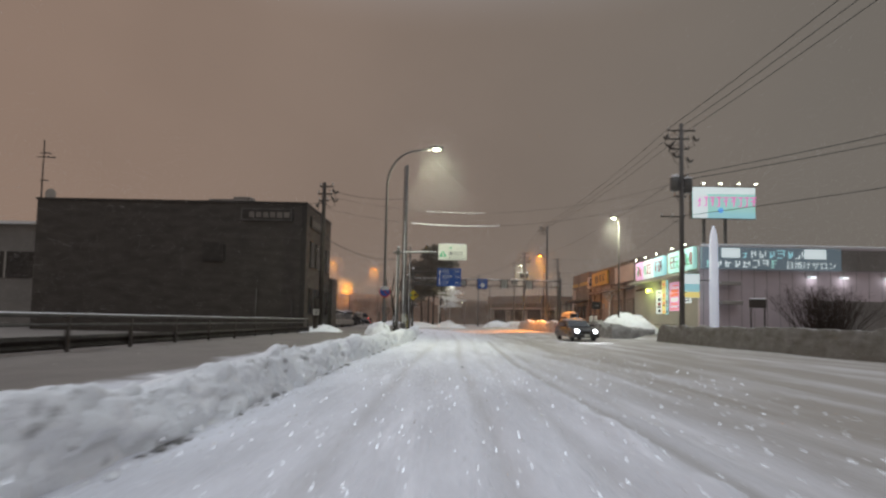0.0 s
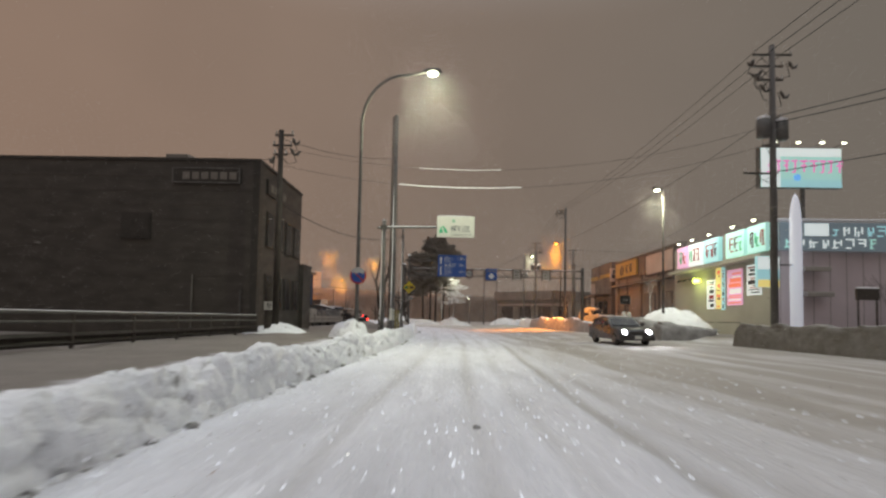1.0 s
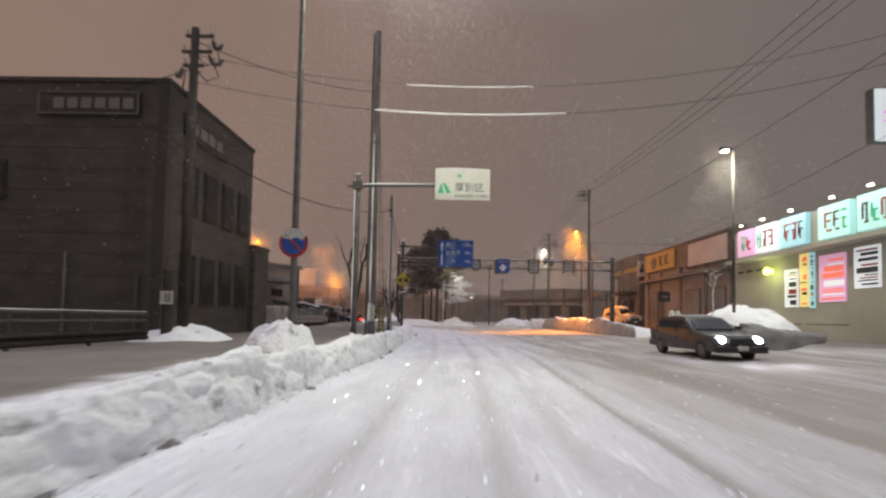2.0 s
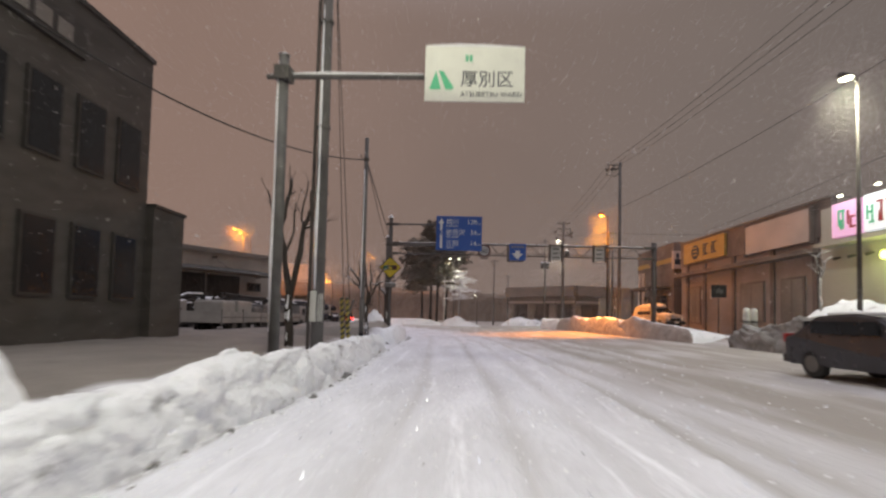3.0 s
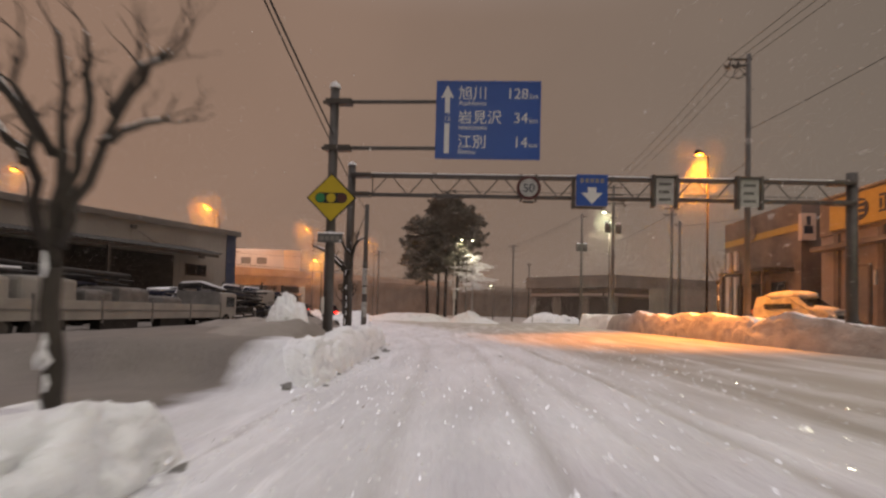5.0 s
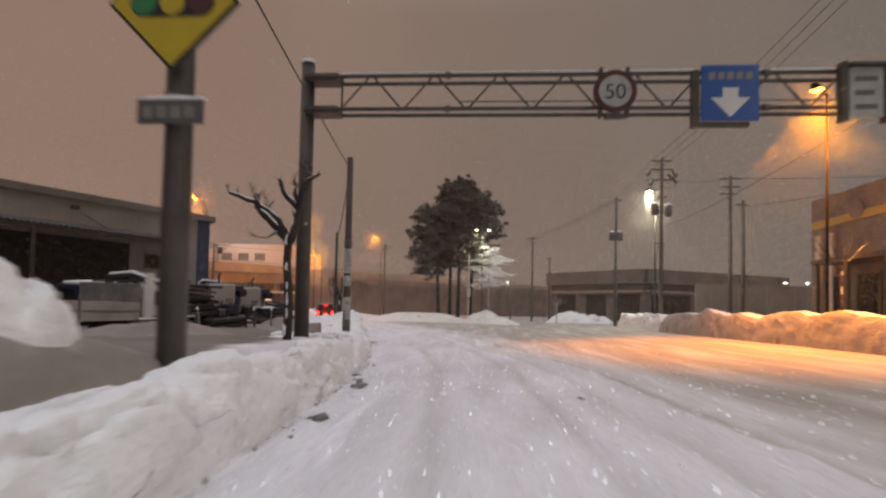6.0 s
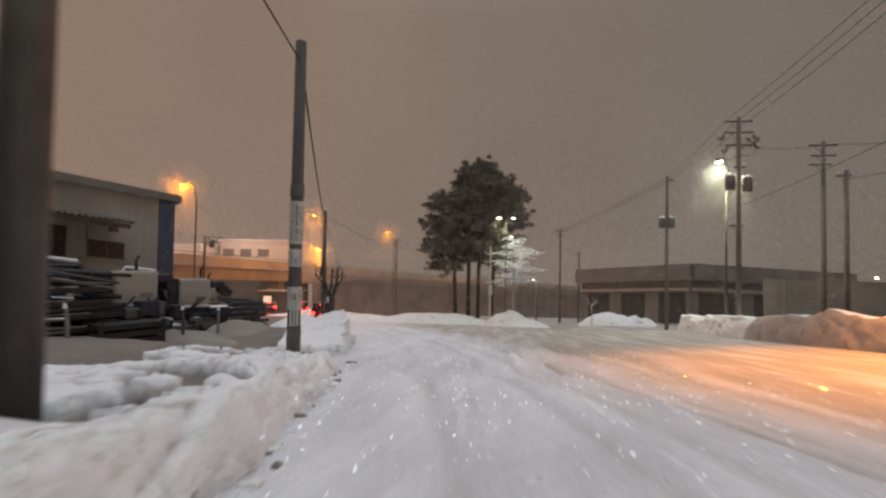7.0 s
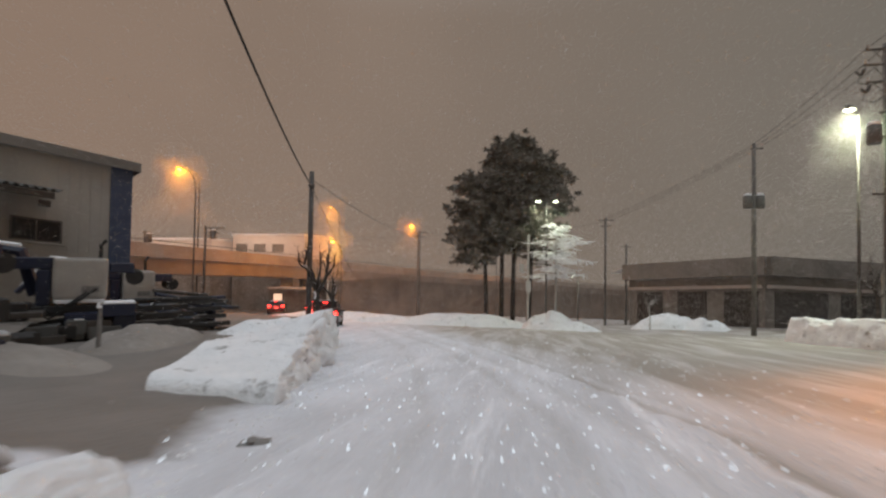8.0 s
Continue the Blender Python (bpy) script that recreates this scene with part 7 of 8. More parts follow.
def car(name, x, y, rz, label, paint, front_lit, van=False, parked=False):
    """A car that faces local -y; its nose is at y = -2.1."""
    c = thing(name, x, y, ground_height(x, y) + (0.4 if parked else 0), label, "car", "cars on the road", rz=rz, rx=-math.degrees(math.atan(SLOPE)) * math.cos(radians(rz)))
    W = 0.86
    if van:
        prof = [(-2.1, 0.3), (-2.15, 0.75), (-1.9, 0.98), (-1.1, 1.08), (-0.45, 1.62), (0.2, 1.75), (1.95, 1.72), (2.1, 1.1), (2.15, 0.6), (2.08, 0.3)]
    else:
        prof = [(-2.1, 0.28), (-2.16, 0.62), (-1.95, 0.80), (-0.95, 0.93), (-0.25, 1.40), (0.3, 1.47), (1.25, 1.42), (1.85, 0.98), (2.12, 0.92), (2.15, 0.5), (2.08, 0.28)]
    bm = bmesh.new()
    rings = []
    for xx, s_ in ((-W, 0.0), (-W * 0.93, 1), (W * 0.93, 1), (W, 0.0)):
        ring = []
        for yy, zz in prof:
            tuck = 0.0 if zz < 1.0 else 0.16 * (zz - 1.0) / 0.5
            k = 1 if abs(xx) > W * 0.95 else 0.985
            ring.append(bm.verts.new((xx * (1 - tuck), yy * (0.985 if s_ == 0 else 1.0), zz * (0.985 if s_ == 0 else 1.0))))
        rings.append(ring)
    n = len(prof)
    for a, b in zip(rings, rings[1:]):
        for k in range(n):
            bm.faces.new((a[k], b[k], b[(k + 1) % n], a[(k + 1) % n]))
    bm.faces.new(rings[0][::-1])
    bm.faces.new(rings[-1])
    bmesh.ops.recalc_face_normals(bm, faces=bm.faces[:])
    bmesh.ops.bevel(bm, geom=[e for e in bm.edges if e.calc_face_angle(0) > 0.5], offset=0.035, segments=2, affect="EDGES")
    part("body", bm, paint, c, smooth=False)
    wz = prof[3][1], prof[4][1]
    y0, y1 = prof[3][0], prof[4][0]
    sh = [(-0.70, y0 + 0.08, wz[0] + 0.06), (0.70, y0 + 0.08, wz[0] + 0.06), (0.60, y1 - 0.05, wz[1] - 0.05), (-0.60, y1 - 0.05, wz[1] - 0.05)]
    bm = bmesh.new()
    lo = [bm.verts.new((p_[0], p_[1] - 0.02, p_[2] + 0.02)) for p_ in sh]
    hi = [bm.verts.new((p_[0], p_[1] + 0.01, p_[2] - 0.02)) for p_ in sh]
    bm.faces.new(lo)
    bm.faces.new(hi[::-1])
    for k in range(4):
        bm.faces.new((lo[(k + 1) % 4], lo[k], hi[k], hi[(k + 1) % 4]))
    part("windscreen", bm, M_GLASSD, c)
    part("rear_window", B((-0.6, 0.6, 1.93 if van else 1.72, 2.08 if van else 1.8, 1.12, 1.55 if van else 1.3)), M_GLASSD, c)
    for sx in (-1, 1):
        part("side_window", B((sx * 0.845 - 0.02, sx * 0.845 + 0.0, -0.3, 1.3, 1.02, 1.3)), M_GLASSD, c)
        part("mirror", B((sx * 0.97 - 0.1, sx * 0.97 + 0.1, -0.75, -0.62, 0.98, 1.12), bevel=0.03), paint, c)
        hl = part("headlight", T([(sx * 0.62, -2.19, 0.66), (sx * 0.62, -2.0, 0.68)], [0.085, 0.12], 14), M_HEAD if front_lit else M_BOX, c, "bright headlight" if front_lit else "")
        part("tail_light", B((sx * 0.68 - 0.14, sx * 0.68 + 0.14, 2.1, 2.19, 0.78, 1.0), bevel=0.02), M_TAIL if not (front_lit or parked) else M_RED, c, "glowing red tail light" if not (front_lit or parked) else "")
    part("grille", B((-0.42, 0.42, -2.2, -2.12, 0.52, 0.72)), M_CHASSIS, c)
    part("front_bumper", B((-0.85, 0.85, -2.24, -2.0, 0.26, 0.48), bevel=0.03), M_CHASSIS, c)
    part("rear_bumper", B((-0.85, 0.85, 2.02, 2.22, 0.3, 0.5), bevel=0.03), M_CHASSIS, c)
    part("number_plate", B((-0.17, 0.17, 2.19, 2.23, 0.62, 0.79)), M_PAPER, c, "plain plate")
    part("number_plate", B((-0.17, 0.17, -2.27, -2.245, 0.34, 0.5)), M_PAPER, c, "plain plate")
    for sx in (-0.76, 0.76):
        for yy in (-1.35, 1.35):
            wheel(c, sx, yy)
    part("roof_snow", B((-0.6, 0.6, 0.1, 1.1, prof[5][1] - 0.03, prof[5][1] + 0.04), bevel=0.03), M_SNOWCAP, c, "patch of snow on the roof")
    if front_lit:
        for sx in (-0.6, 0.6):
            lamp_light("SPOT", (0.9, 0.95, 1.0), 260, sx, -2.3, 0.66, c, 0.08, 70, 0.8, aim=(sx, -22, -0.6))
    elif parked:
        part("body_snow", blob((0, 0, 0.92), (0.84, 2.1, 0.34), 3, 0.2, 0.25), M_DIRTY, c, "thick snow on bonnet and boot", smooth=True)
        part("glass_snow", blob((0, 0.5, 1.72), (0.74, 1.35, 0.26), 6, 0.9, 0.2), M_DIRTY, c, "thick snow over the roof", smooth=True)
    else:
        part("brake_light", B((-0.15, 0.15, 2.02, 2.1, 1.58 if van else 1.33, 1.63 if van else 1.38)), M_TAIL, c, "red high brake light")
        lamp_light("POINT", (1.0, 0.05, 0.03), 60, 0, 2.6, 0.9, c, 0.2)
    return c


car("car", 9.3, 33.3, 4, "dark oncoming car with bright headlights on the snowy road", M_CARG, True)
car("car", -15.6, 89.9, 197, "dark car seen from behind with red tail lights", M_CARB, False, van=True)
car("car", -28.5, 106.0, 205, "distant car with red tail lights beneath the overpass", M_CARG, False)
car("car", -25.5, 108.5, 205, "distant car with red tail lights beneath the overpass", M_CARG, False, van=True)


def truck(x, y, rz, label, cab, body, seed, panel=True, boom=True):
    """A parked work lorry that faces local -y, loaded with gear under snow."""
    rnd = random.Random(seed)
    t = thing("lorry", x, y, 0.02, label, "lorry", "parked lorries", rz=rz)
    part("chassis", B((-0.45, 0.45, -2.2, 3.4, 0.5, 0.75), bevel=0.02), M_CHASSIS, t)
    cb = part("cab", B((-0.92, 0.92, -2.5, -1.0, 0.55, 2.1), bevel=0.14), cab, t)
    part("windscreen", B((-0.78, 0.78, -2.53, -2.505, 1.3, 1.92)), M_GLASSD, cb)
    for sx in (-0.925, 0.90):
        part("side_window", B((sx, sx + 0.025, -2.2, -1.3, 1.3, 1.9)), M_GLASSD, cb)
    part("bumper", B((-0.92, 0.92, -2.65, -2.5, 0.4, 0.7), bevel=0.03), M_CHASSIS, t)
    part("roof_snow", B((-0.8, 0.8, -2.3, -1.1, 2.08, 2.22), bevel=0.06), M_SNOWCAP, cb, "snow on the cab roof")
    part("bed", B((-0.98, 0.98, -0.85, 3.6, 0.76, 0.9)), M_CHASSIS, t)
    for x0, x1 in ((-0.98, -0.93), (0.93, 0.98)):
        part("side_board", B((x0, x1, -0.85, 3.6, 0.905, 1.32), bevel=0.01), body, t, "dropside board")
        part("board_snow", T([(x0 + 0.02, -0.8, 1.33), (x0 + 0.02, 1.4, 1.35), (x0 + 0.02, 3.55, 1.33)], 0.035, 6), M_SNOWCAP, t)
    part("tail_board", B((-0.925, 0.925, 3.55, 3.6, 0.905, 1.32), bevel=0.01), body, t)
    if panel:
        bx = part("gear_box", B((-0.6, 0.45, 2.3, 3.3, 1.32, 2.3), bevel=0.07), M_TRUCKW, t, "pale square gear box")
        part("box_snow", B((-0.56, 0.41, 2.35, 3.25, 2.28, 2.35), bevel=0.03), M_SNOWCAP, bx)
    if boom:
        part("mast", T([(0, -0.5, 0.9), (0, -0.5, 2.45)], 0.16, 10), M_CHASSIS, t)
        part("boom", T([(0, -0.5, 2.4), (0.15, 1.2, 2.55), (0.3, 3.3, 2.2)], [0.17, 0.15, 0.1], 6), M_CHASSIS, t, "folded crane boom")
        part("boom_snow", T([(0, -0.4, 2.56), (0.15, 1.2, 2.69), (0.3, 3.2, 2.31)], [0.08, 0.08, 0.05], 6), M_SNOWCAP, t)
        part("arm", T([(0.3, 3.3, 2.2), (0.1, 3.8, 1.3), (-0.4, 3.9, 1.0)], 0.09, 8), M_CHASSIS, t)
    for q in range(12):
        x0, y0, z0 = rnd.uniform(-0.85, 0.4), rnd.uniform(-0.6, 2.9), rnd.uniform(0.92, 1.35)
        lx, ly, lz = rnd.uniform(0.15, 0.5), rnd.uniform(0.2, 0.8), rnd.uniform(0.2, 0.75)
        gx = part("gear", B((x0, x0 + lx, y0, y0 + ly, 0.905, z0 + lz), bevel=0.04), rnd.choice((M_CHASSIS, M_TRUCKB, M_DARKSTEEL)), t, "dark stacked gear")
        if rnd.random() < 0.6:
            part("gear_snow", B((x0 + 0.02, x0 + lx - 0.02, y0 + 0.02, y0 + ly - 0.02, z0 + lz - 0.01, z0 + lz + 0.06), bevel=0.025), M_SNOWCAP, gx)
    for q in range(7):
        z = rnd.uniform(1.2, 2.3)
        part("pipe", T([(rnd.uniform(-0.9, 0.9), -0.7, z), (rnd.uniform(-0.9, 0.9), 3.9, z + rnd.uniform(-0.3, 0.3))], 0.035, 6), M_DARKSTEEL, t)
    for sx in (-0.78, 0.78):
        for yy in (-1.6, 2.3):
            wheel(t, sx, yy, 0.38, 0.24)
    return t


car("car", 17.0, 62.6, 14, "parked car buried under snow behind the bank", M_TARP, False, van=True, parked=True)


def flatbed_lorry(x, y, label):
    """A long dropside lorry parked along the street; its cab is at the +y end."""
    rnd = random.Random(4)
    t = thing("flatbed_lorry", x, y, 0.02, label, "lorry", "parked lorries")
    for xx in (-0.45, 0.35):
        part("chassis_beam", B((xx, xx + 0.1, -6.2, 7.4, 0.55, 0.78)), M_CHASSIS, t, hill=True)
    part("bed", B((-1.1, 1.1, -6.5, 6.0, 0.78, 0.9)), M_CHASSIS, t, hill=True)
    for sx in (-1.14, 1.105):
        for q in range(5):
            y0 = -6.5 + 2.5 * q
            p = part("dropside", B((sx, sx + 0.035, y0 + 0.03, y0 + 2.45, 0.72, 1.34), bevel=0.01), M_TRUCKW, t, "pale dropside panel", hill=True)
            part("rib", B((sx + (0.036 if sx > 0 else -0.02), sx + (0.056 if sx > 0 else -0.001), y0 + 0.1, y0 + 2.38, 1.0, 1.06)), M_TARP, p, hill=True)
        for q in range(6):
            part("stake", B((sx - 0.01, sx + 0.05, -6.53 + 2.5 * q, -6.47 + 2.5 * q, 0.6, 1.5)), M_TARP, t, hill=True)
    part("tailboard", B((-1.1, 1.1, -6.56, -6.51, 0.72, 1.34), bevel=0.01), M_TRUCKW, t, hill=True)
    part("headboard", B((-1.1, 1.1, 5.9, 6.0, 0.9, 2.0), bevel=0.02), M_TARP, t, hill=True)
    part("snow_on_bed", B((-1.05, 1.05, -6.4, 5.85, 0.905, 1.12), bevel=0.04), M_DIRTY, t, "dirty snow on the bed", hill=True)
    for y0, ly, z1, m in ((-5.9, 1.5, 1.95, M_TRUCKW), (-4.1, 1.9, 2.0, M_TRUCKW), (-1.9, 1.2, 1.7, M_TARP), (-0.4, 1.6, 1.85, M_TARP), (2.0, 1.3, 1.6, M_TARP)):
        c = part("cargo", B((-0.8, 0.85, y0, y0 + ly, 1.0, z1), bevel=0.12), m, t, "tarpaulin-covered load", hill=True)
        part("load_snow", B((-0.6, 0.6, y0 + 0.15, y0 + ly - 0.15, z1 - 0.02, z1 + 0.04), bevel=0.025), M_DIRTY, c, hill=True)
    for q in range(9):
        y0, z = rnd.uniform(-6, -2), rnd.uniform(2.02, 2.4)
        part("pole_load", T([(rnd.uniform(-0.8, 0.8), y0, z), (rnd.uniform(-0.8, 0.8), y0 + rnd.uniform(3.5, 5.5), z + rnd.uniform(-0.2, 0.1))], rnd.uniform(0.05, 0.1), 7), M_CHASSIS, t, "dark pole in the load", hill=True)
    cb = part("cab", B((-1.05, 1.05, 6.2, 7.8, 0.6, 1.98), bevel=0.13), M_TRUCKW, t, "pale lorry cab", hill=True)
    part("windscreen", B((-0.88, 0.88, 7.795, 7.82, 1.2, 1.8)), M_GLASSD, cb, hill=True)
    for sx in (-1.07, 1.045):
        part("side_window", B((sx, sx + 0.025, 6.75, 7.5, 1.25, 1.75)), M_GLASSD, cb, hill=True)
    part("bumper", B((-1.05, 1.05, 7.8, 7.95, 0.4, 0.7), bevel=0.03), M_CHASSIS, t, hill=True)
    for yy in (-4.9, -3.7, 6.7):
        for sx in (-0.92, 0.92):
            w = wheel(t, sx, yy, 0.46, 0.28)
            for o in [w] + list(w.children):
                for v in o.data.vertices:
                    v.co.z -= SLOPE * yy
    for yy in (-5.6, -2.9):
        part("mudguard", B((0.75, 1.08, yy, yy + 0.06, 0.3, 0.76)), M_CHASSIS, t, hill=True)
    part("tool_box", B((0.7, 1.08, -1.5, 0.3, 0.3, 0.74), bevel=0.03), M_CHASSIS, t, hill=True)
    part("tool_box", B((0.7, 1.08, 1.6, 3.2, 0.32, 0.74), bevel=0.03), M_CHASSIS, t, hill=True)
    return t


flatbed_lorry(-13.6, 54.6, "long pale dropside lorry loaded with covered gear in the yard")
truck(-16.7, 64.6, -106, "dark blue crane lorry loaded with gear under snow", M_TRUCKB, M_TRUCKB, 3, panel=False)
truck(-18.5, 56.5, 178, "dark work lorry beneath the lean-to roof", M_TRUCKB, M_CHASSIS, 7)


def yard_machine(x, y, rz, label, seed, wide=0.6, flip=1):
    """A small tracked machine with a pale square housing; the housing's face looks along local -y."""
    rnd = random.Random(seed)
    m = thing("tracked_machine", x, y, 0.08, label, "machine", "machines parked in the yard", rz=rz)
    hs = part("housing", B((-wide, wide, 0, 0.85, 1.24, 2.2), bevel=0.07), M_TRUCKW, m, "pale square housing")
    part("housing_edge", B((-wide + 0.05, wide - 0.05, -0.02, 0.05, 1.14, 1.23), bevel=0.02), M_SNOWCAP, hs, "snow on the ledge")
    part("housing_snow", B((-wide + 0.2, wide - 0.1, 0.3, 0.78, 2.18, 2.22), bevel=0.018), M_DIRTY, hs, "thin snow on top")
    part("vent", B((wide - 0.5, wide - 0.15, -0.012, -0.001, 1.4, 1.55)), M_TARP, hs)
    part("deck", B((-1.15, 1.15, -0.05, 1.3, 0.86, 1.1), bevel=0.03), M_CHASSIS, m, "dark deck plate")
    for sx in (-1, 1):
        tr = part("track", prism([(sx * 0.2 + 0.95 * math.cos(a) * (0.75 + 0.25 * abs(math.cos(a))), 0.42 + 0.38 * math.sin(a)) for a in [6.2832 * k / 20 for k in range(20)]][::-1], -0.1 if sx < 0 else 0.95, 0.28 if sx < 0 else 1.33), M_TYRE, m, "dark crawler track")
        for k in range(3):
            part("roller", T([(sx * 0.2 - 0.5 + 0.5 * k, -0.13 if sx < 0 else 1.32, 0.36), (sx * 0.2 - 0.5 + 0.5 * k, -0.08 if sx < 0 else 1.36, 0.36)], 0.17, 12), M_DARKSTEEL, tr)
    for x0, x1, z0, z1 in ((-wide - 0.85, -wide - 0.02, 1.95, 2.22), (wide + 0.02, wide + 0.55, 1.85, 2.1), (-wide - 0.3, -wide - 0.04, 1.1, 1.94)):
        part("blue_panel", B((x0, x1, 0.15, 0.75, z0, z1), bevel=0.04), M_TRUCKB, m, "dark blue cover panel")
    part("drum", T([(flip * (wide + 0.55), 0.2, 1.75), (flip * (wide + 0.55), 0.75, 1.75)], 0.2, 14), M_CHASSIS, m, "black round drum")
    part("exhaust", T([(flip * 0.35, 0.9, 2.1), (flip * 0.35, 0.95, 2.55), (flip * 0.45, 0.98, 2.68)], 0.045, 8), M_CHASSIS, m)
    part("boom", T([(-0.9, 0.9, 1.3), (-1.2, 1.0, 2.35), (-2.1, 1.1, 2.5), (-2.9, 1.0, 1.55)], [0.15, 0.14, 0.11, 0.08], 7), M_TRUCKB, m, "folded blue boom")
    part("boom_snow", T([(-1.2, 1.0, 2.49), (-2.1, 1.1, 2.61), (-2.8, 1.02, 1.74)], [0.06, 0.07, 0.05], 6), M_SNOWCAP, m, "snow lying on the boom")
    for k in range(4):
        a = Vector((rnd.uniform(-0.9, 0.9), -0.1, rnd.uniform(0.9, 1.2)))
        part("hose", T([a, a + Vector((0.2, -0.12, -0.15)), a + Vector((0.5, -0.15, 0.05)), a + Vector((0.8, 0.05, 0.3))], 0.028, 6), M_TYRE, m)
    for k in range(15):
        x0, z0 = rnd.uniform(-1.5, 0.9), rnd.uniform(0.25, 0.95)
        lx, lz = rnd.uniform(0.2, 0.7), rnd.uniform(0.12, 0.45)
        gx = part("fitting", B((x0, x0 + lx, -0.35 - 0.02 * k, 0.1, z0, z0 + lz), bevel=0.03), rnd.choice((M_CHASSIS, M_DARKSTEEL, M_TRUCKB, M_GREYBOX)), m, "grimy fitting")
        if k % 5 == 0:
            part("fitting_snow", B((x0 + 0.02, x0 + lx - 0.02, -0.34 - 0.02 * k, 0.05, z0 + lz - 0.01, z0 + lz + 0.04), bevel=0.018), M_SNOWCAP, gx)
    return m


yard_machine(-12.25, 65.45, 63, "small tracked machine with pale square housing and blue boom", 3)
yard_machine(-12.65, 68.8, 45, "small tracked machine with pale square housing and black drum", 8, wide=0.52)
yard_machine(-15.2, 66.2, 60, "dark blue tracked machine behind the others, snow on its boom", 12, wide=0.5)
yard_machine(-14.6, 72.6, 55, "dark tracked machine with folded boom at the end of the row", 15, wide=0.45)
def pipe_stack(x, y, rz, label, seed, high=2.2):
    """A rack of pipes, beams and frames, some of them under snow."""
    rnd = random.Random(seed)
    s = thing("pipe_stack", x, y, 0.1, label, "pipe stack", "pipe stacks in the yard", rz=rz)
    part("skid", B((-1.3, 1.3, -0.5, 0.6, 0.0, 0.3), bevel=0.03), M_CHASSIS, s)
    for q in range(6):
        part("frame", B((-1.2 + 0.4 * q, -1.1 + 0.4 * q, -0.45 + 0.02 * q, 0.5, 0.3, high * 0.55 + 0.12 * (q % 3)), bevel=0.02), M_TRUCKB if q % 2 else M_CHASSIS, s)
    for q in range(4):
        z = 0.4 + q * high * 0.16
        part("beam", B((-1.35 + 0.1 * q, 1.3 - 0.15 * q, -0.62, -0.47, z, z + 0.14), bevel=0.015), M_CHASSIS, s)
        part("beam_snow", B((-1.2 + 0.1 * q, 0.9 - 0.4 * q, -0.6, -0.49, z + 0.14, z + 0.17), bevel=0.012), M_DIRTY, s, "thin snow on the beam")
    for q in range(20):
        x0, z0 = rnd.uniform(-1.6, -0.6), rnd.uniform(0.5, high)
        part("pipe", T([(x0, rnd.uniform(-0.6, 0.5), z0), (x0 + rnd.uniform(1.5, 2.6), rnd.uniform(-0.6, 0.5), z0 - rnd.uniform(-0.1, 0.6))], rnd.uniform(0.03, 0.08), 7), rnd.choice((M_CHASSIS, M_TRUCKB, M_DARKSTEEL)), s)


pipe_stack(-13.0, 63.7, 60, "dark stack of pipes and frames between the lorry and the machines", 6)
pipe_stack(-12.5, 70.7, 50, "low stack of dark beams dusted with snow", 9, high=1.3)
pipe_stack(-13.6, 73.4, 62, "stack of dark frames at the end of the yard", 13, high=1.7)
for x, y, rz, n in ((-11.55, 64.3, 62, 3), (-11.9, 66.2, 58, 2)):
    s = thing("black_crate", x, y, 0.15, "low black slatted crate in front of the machines", "crate", "crates in the yard", rz=rz)
    for q in range(n):
        part("slat", B((-0.8, 0.8, -0.4, 0.4, 0.05 + 0.22 * q, 0.2 + 0.22 * q), bevel=0.015), M_CHASSIS, s)
    for xx in (-0.76, 0.76):
        part("corner_post", B((xx - 0.05, xx + 0.05, -0.45, -0.405, 0, 0.22 * n + 0.05)), M_CHASSIS, s)
for k, (x, y) in enumerate(((-11.44, 62.4), (-10.87, 65.7), (-11.07, 67.8), (-12.2, 70.4), (-13.35, 72.9))):
    s = thing("marker_stake", x, y, 0.25, "snow-crusted stake in front of the parked machines", "stake", "stakes along the yard")
    part("stake", T([(0, 0, -0.3), (0.03 * (k - 2), 0.02, 0.55), (0.06 * (k - 2), 0.03, 0.95)], [0.055, 0.045, 0.04], 8), M_DARKSTEEL if k in (1, 3) else M_TARP, s)
    part("snow_crust", T([(0.06 * (k - 2), 0.0, 0.9), (0.06 * (k - 2), 0.0, 1.02)], [0.055, 0.03], 8), M_SNOWCAP, s)
for k, (x, y) in enumerate(((-10.2, 57.5), (-11.5, 61.2))):
    s = thing("pipe_barrier", x, y, 0.2, "low steel pipe barrier at the edge of the yard", "barrier", "yard barriers")
    for z in (0.35, 0.65):
        part("rail", T([(0, 0, z), (-0.4, 1.6, z - SLOPE * 1.6)], 0.03, 6), M_STEEL, s)
    part("rail_snow", T([(0, 0, 0.69), (-0.4, 1.6, 0.69 - SLOPE * 1.6)], 0.025, 6), M_SNOWCAP, s)
    for q in (0, 1):
        part("post", T([(-0.4 * q, 1.6 * q, -0.3 - SLOPE * 1.6 * q), (-0.4 * q, 1.6 * q, 0.7 - SLOPE * 1.6 * q)], 0.045, 8), M_STEEL, s)

# ---- loose lumps and slush along the bank ----
rnd = random.Random(44)


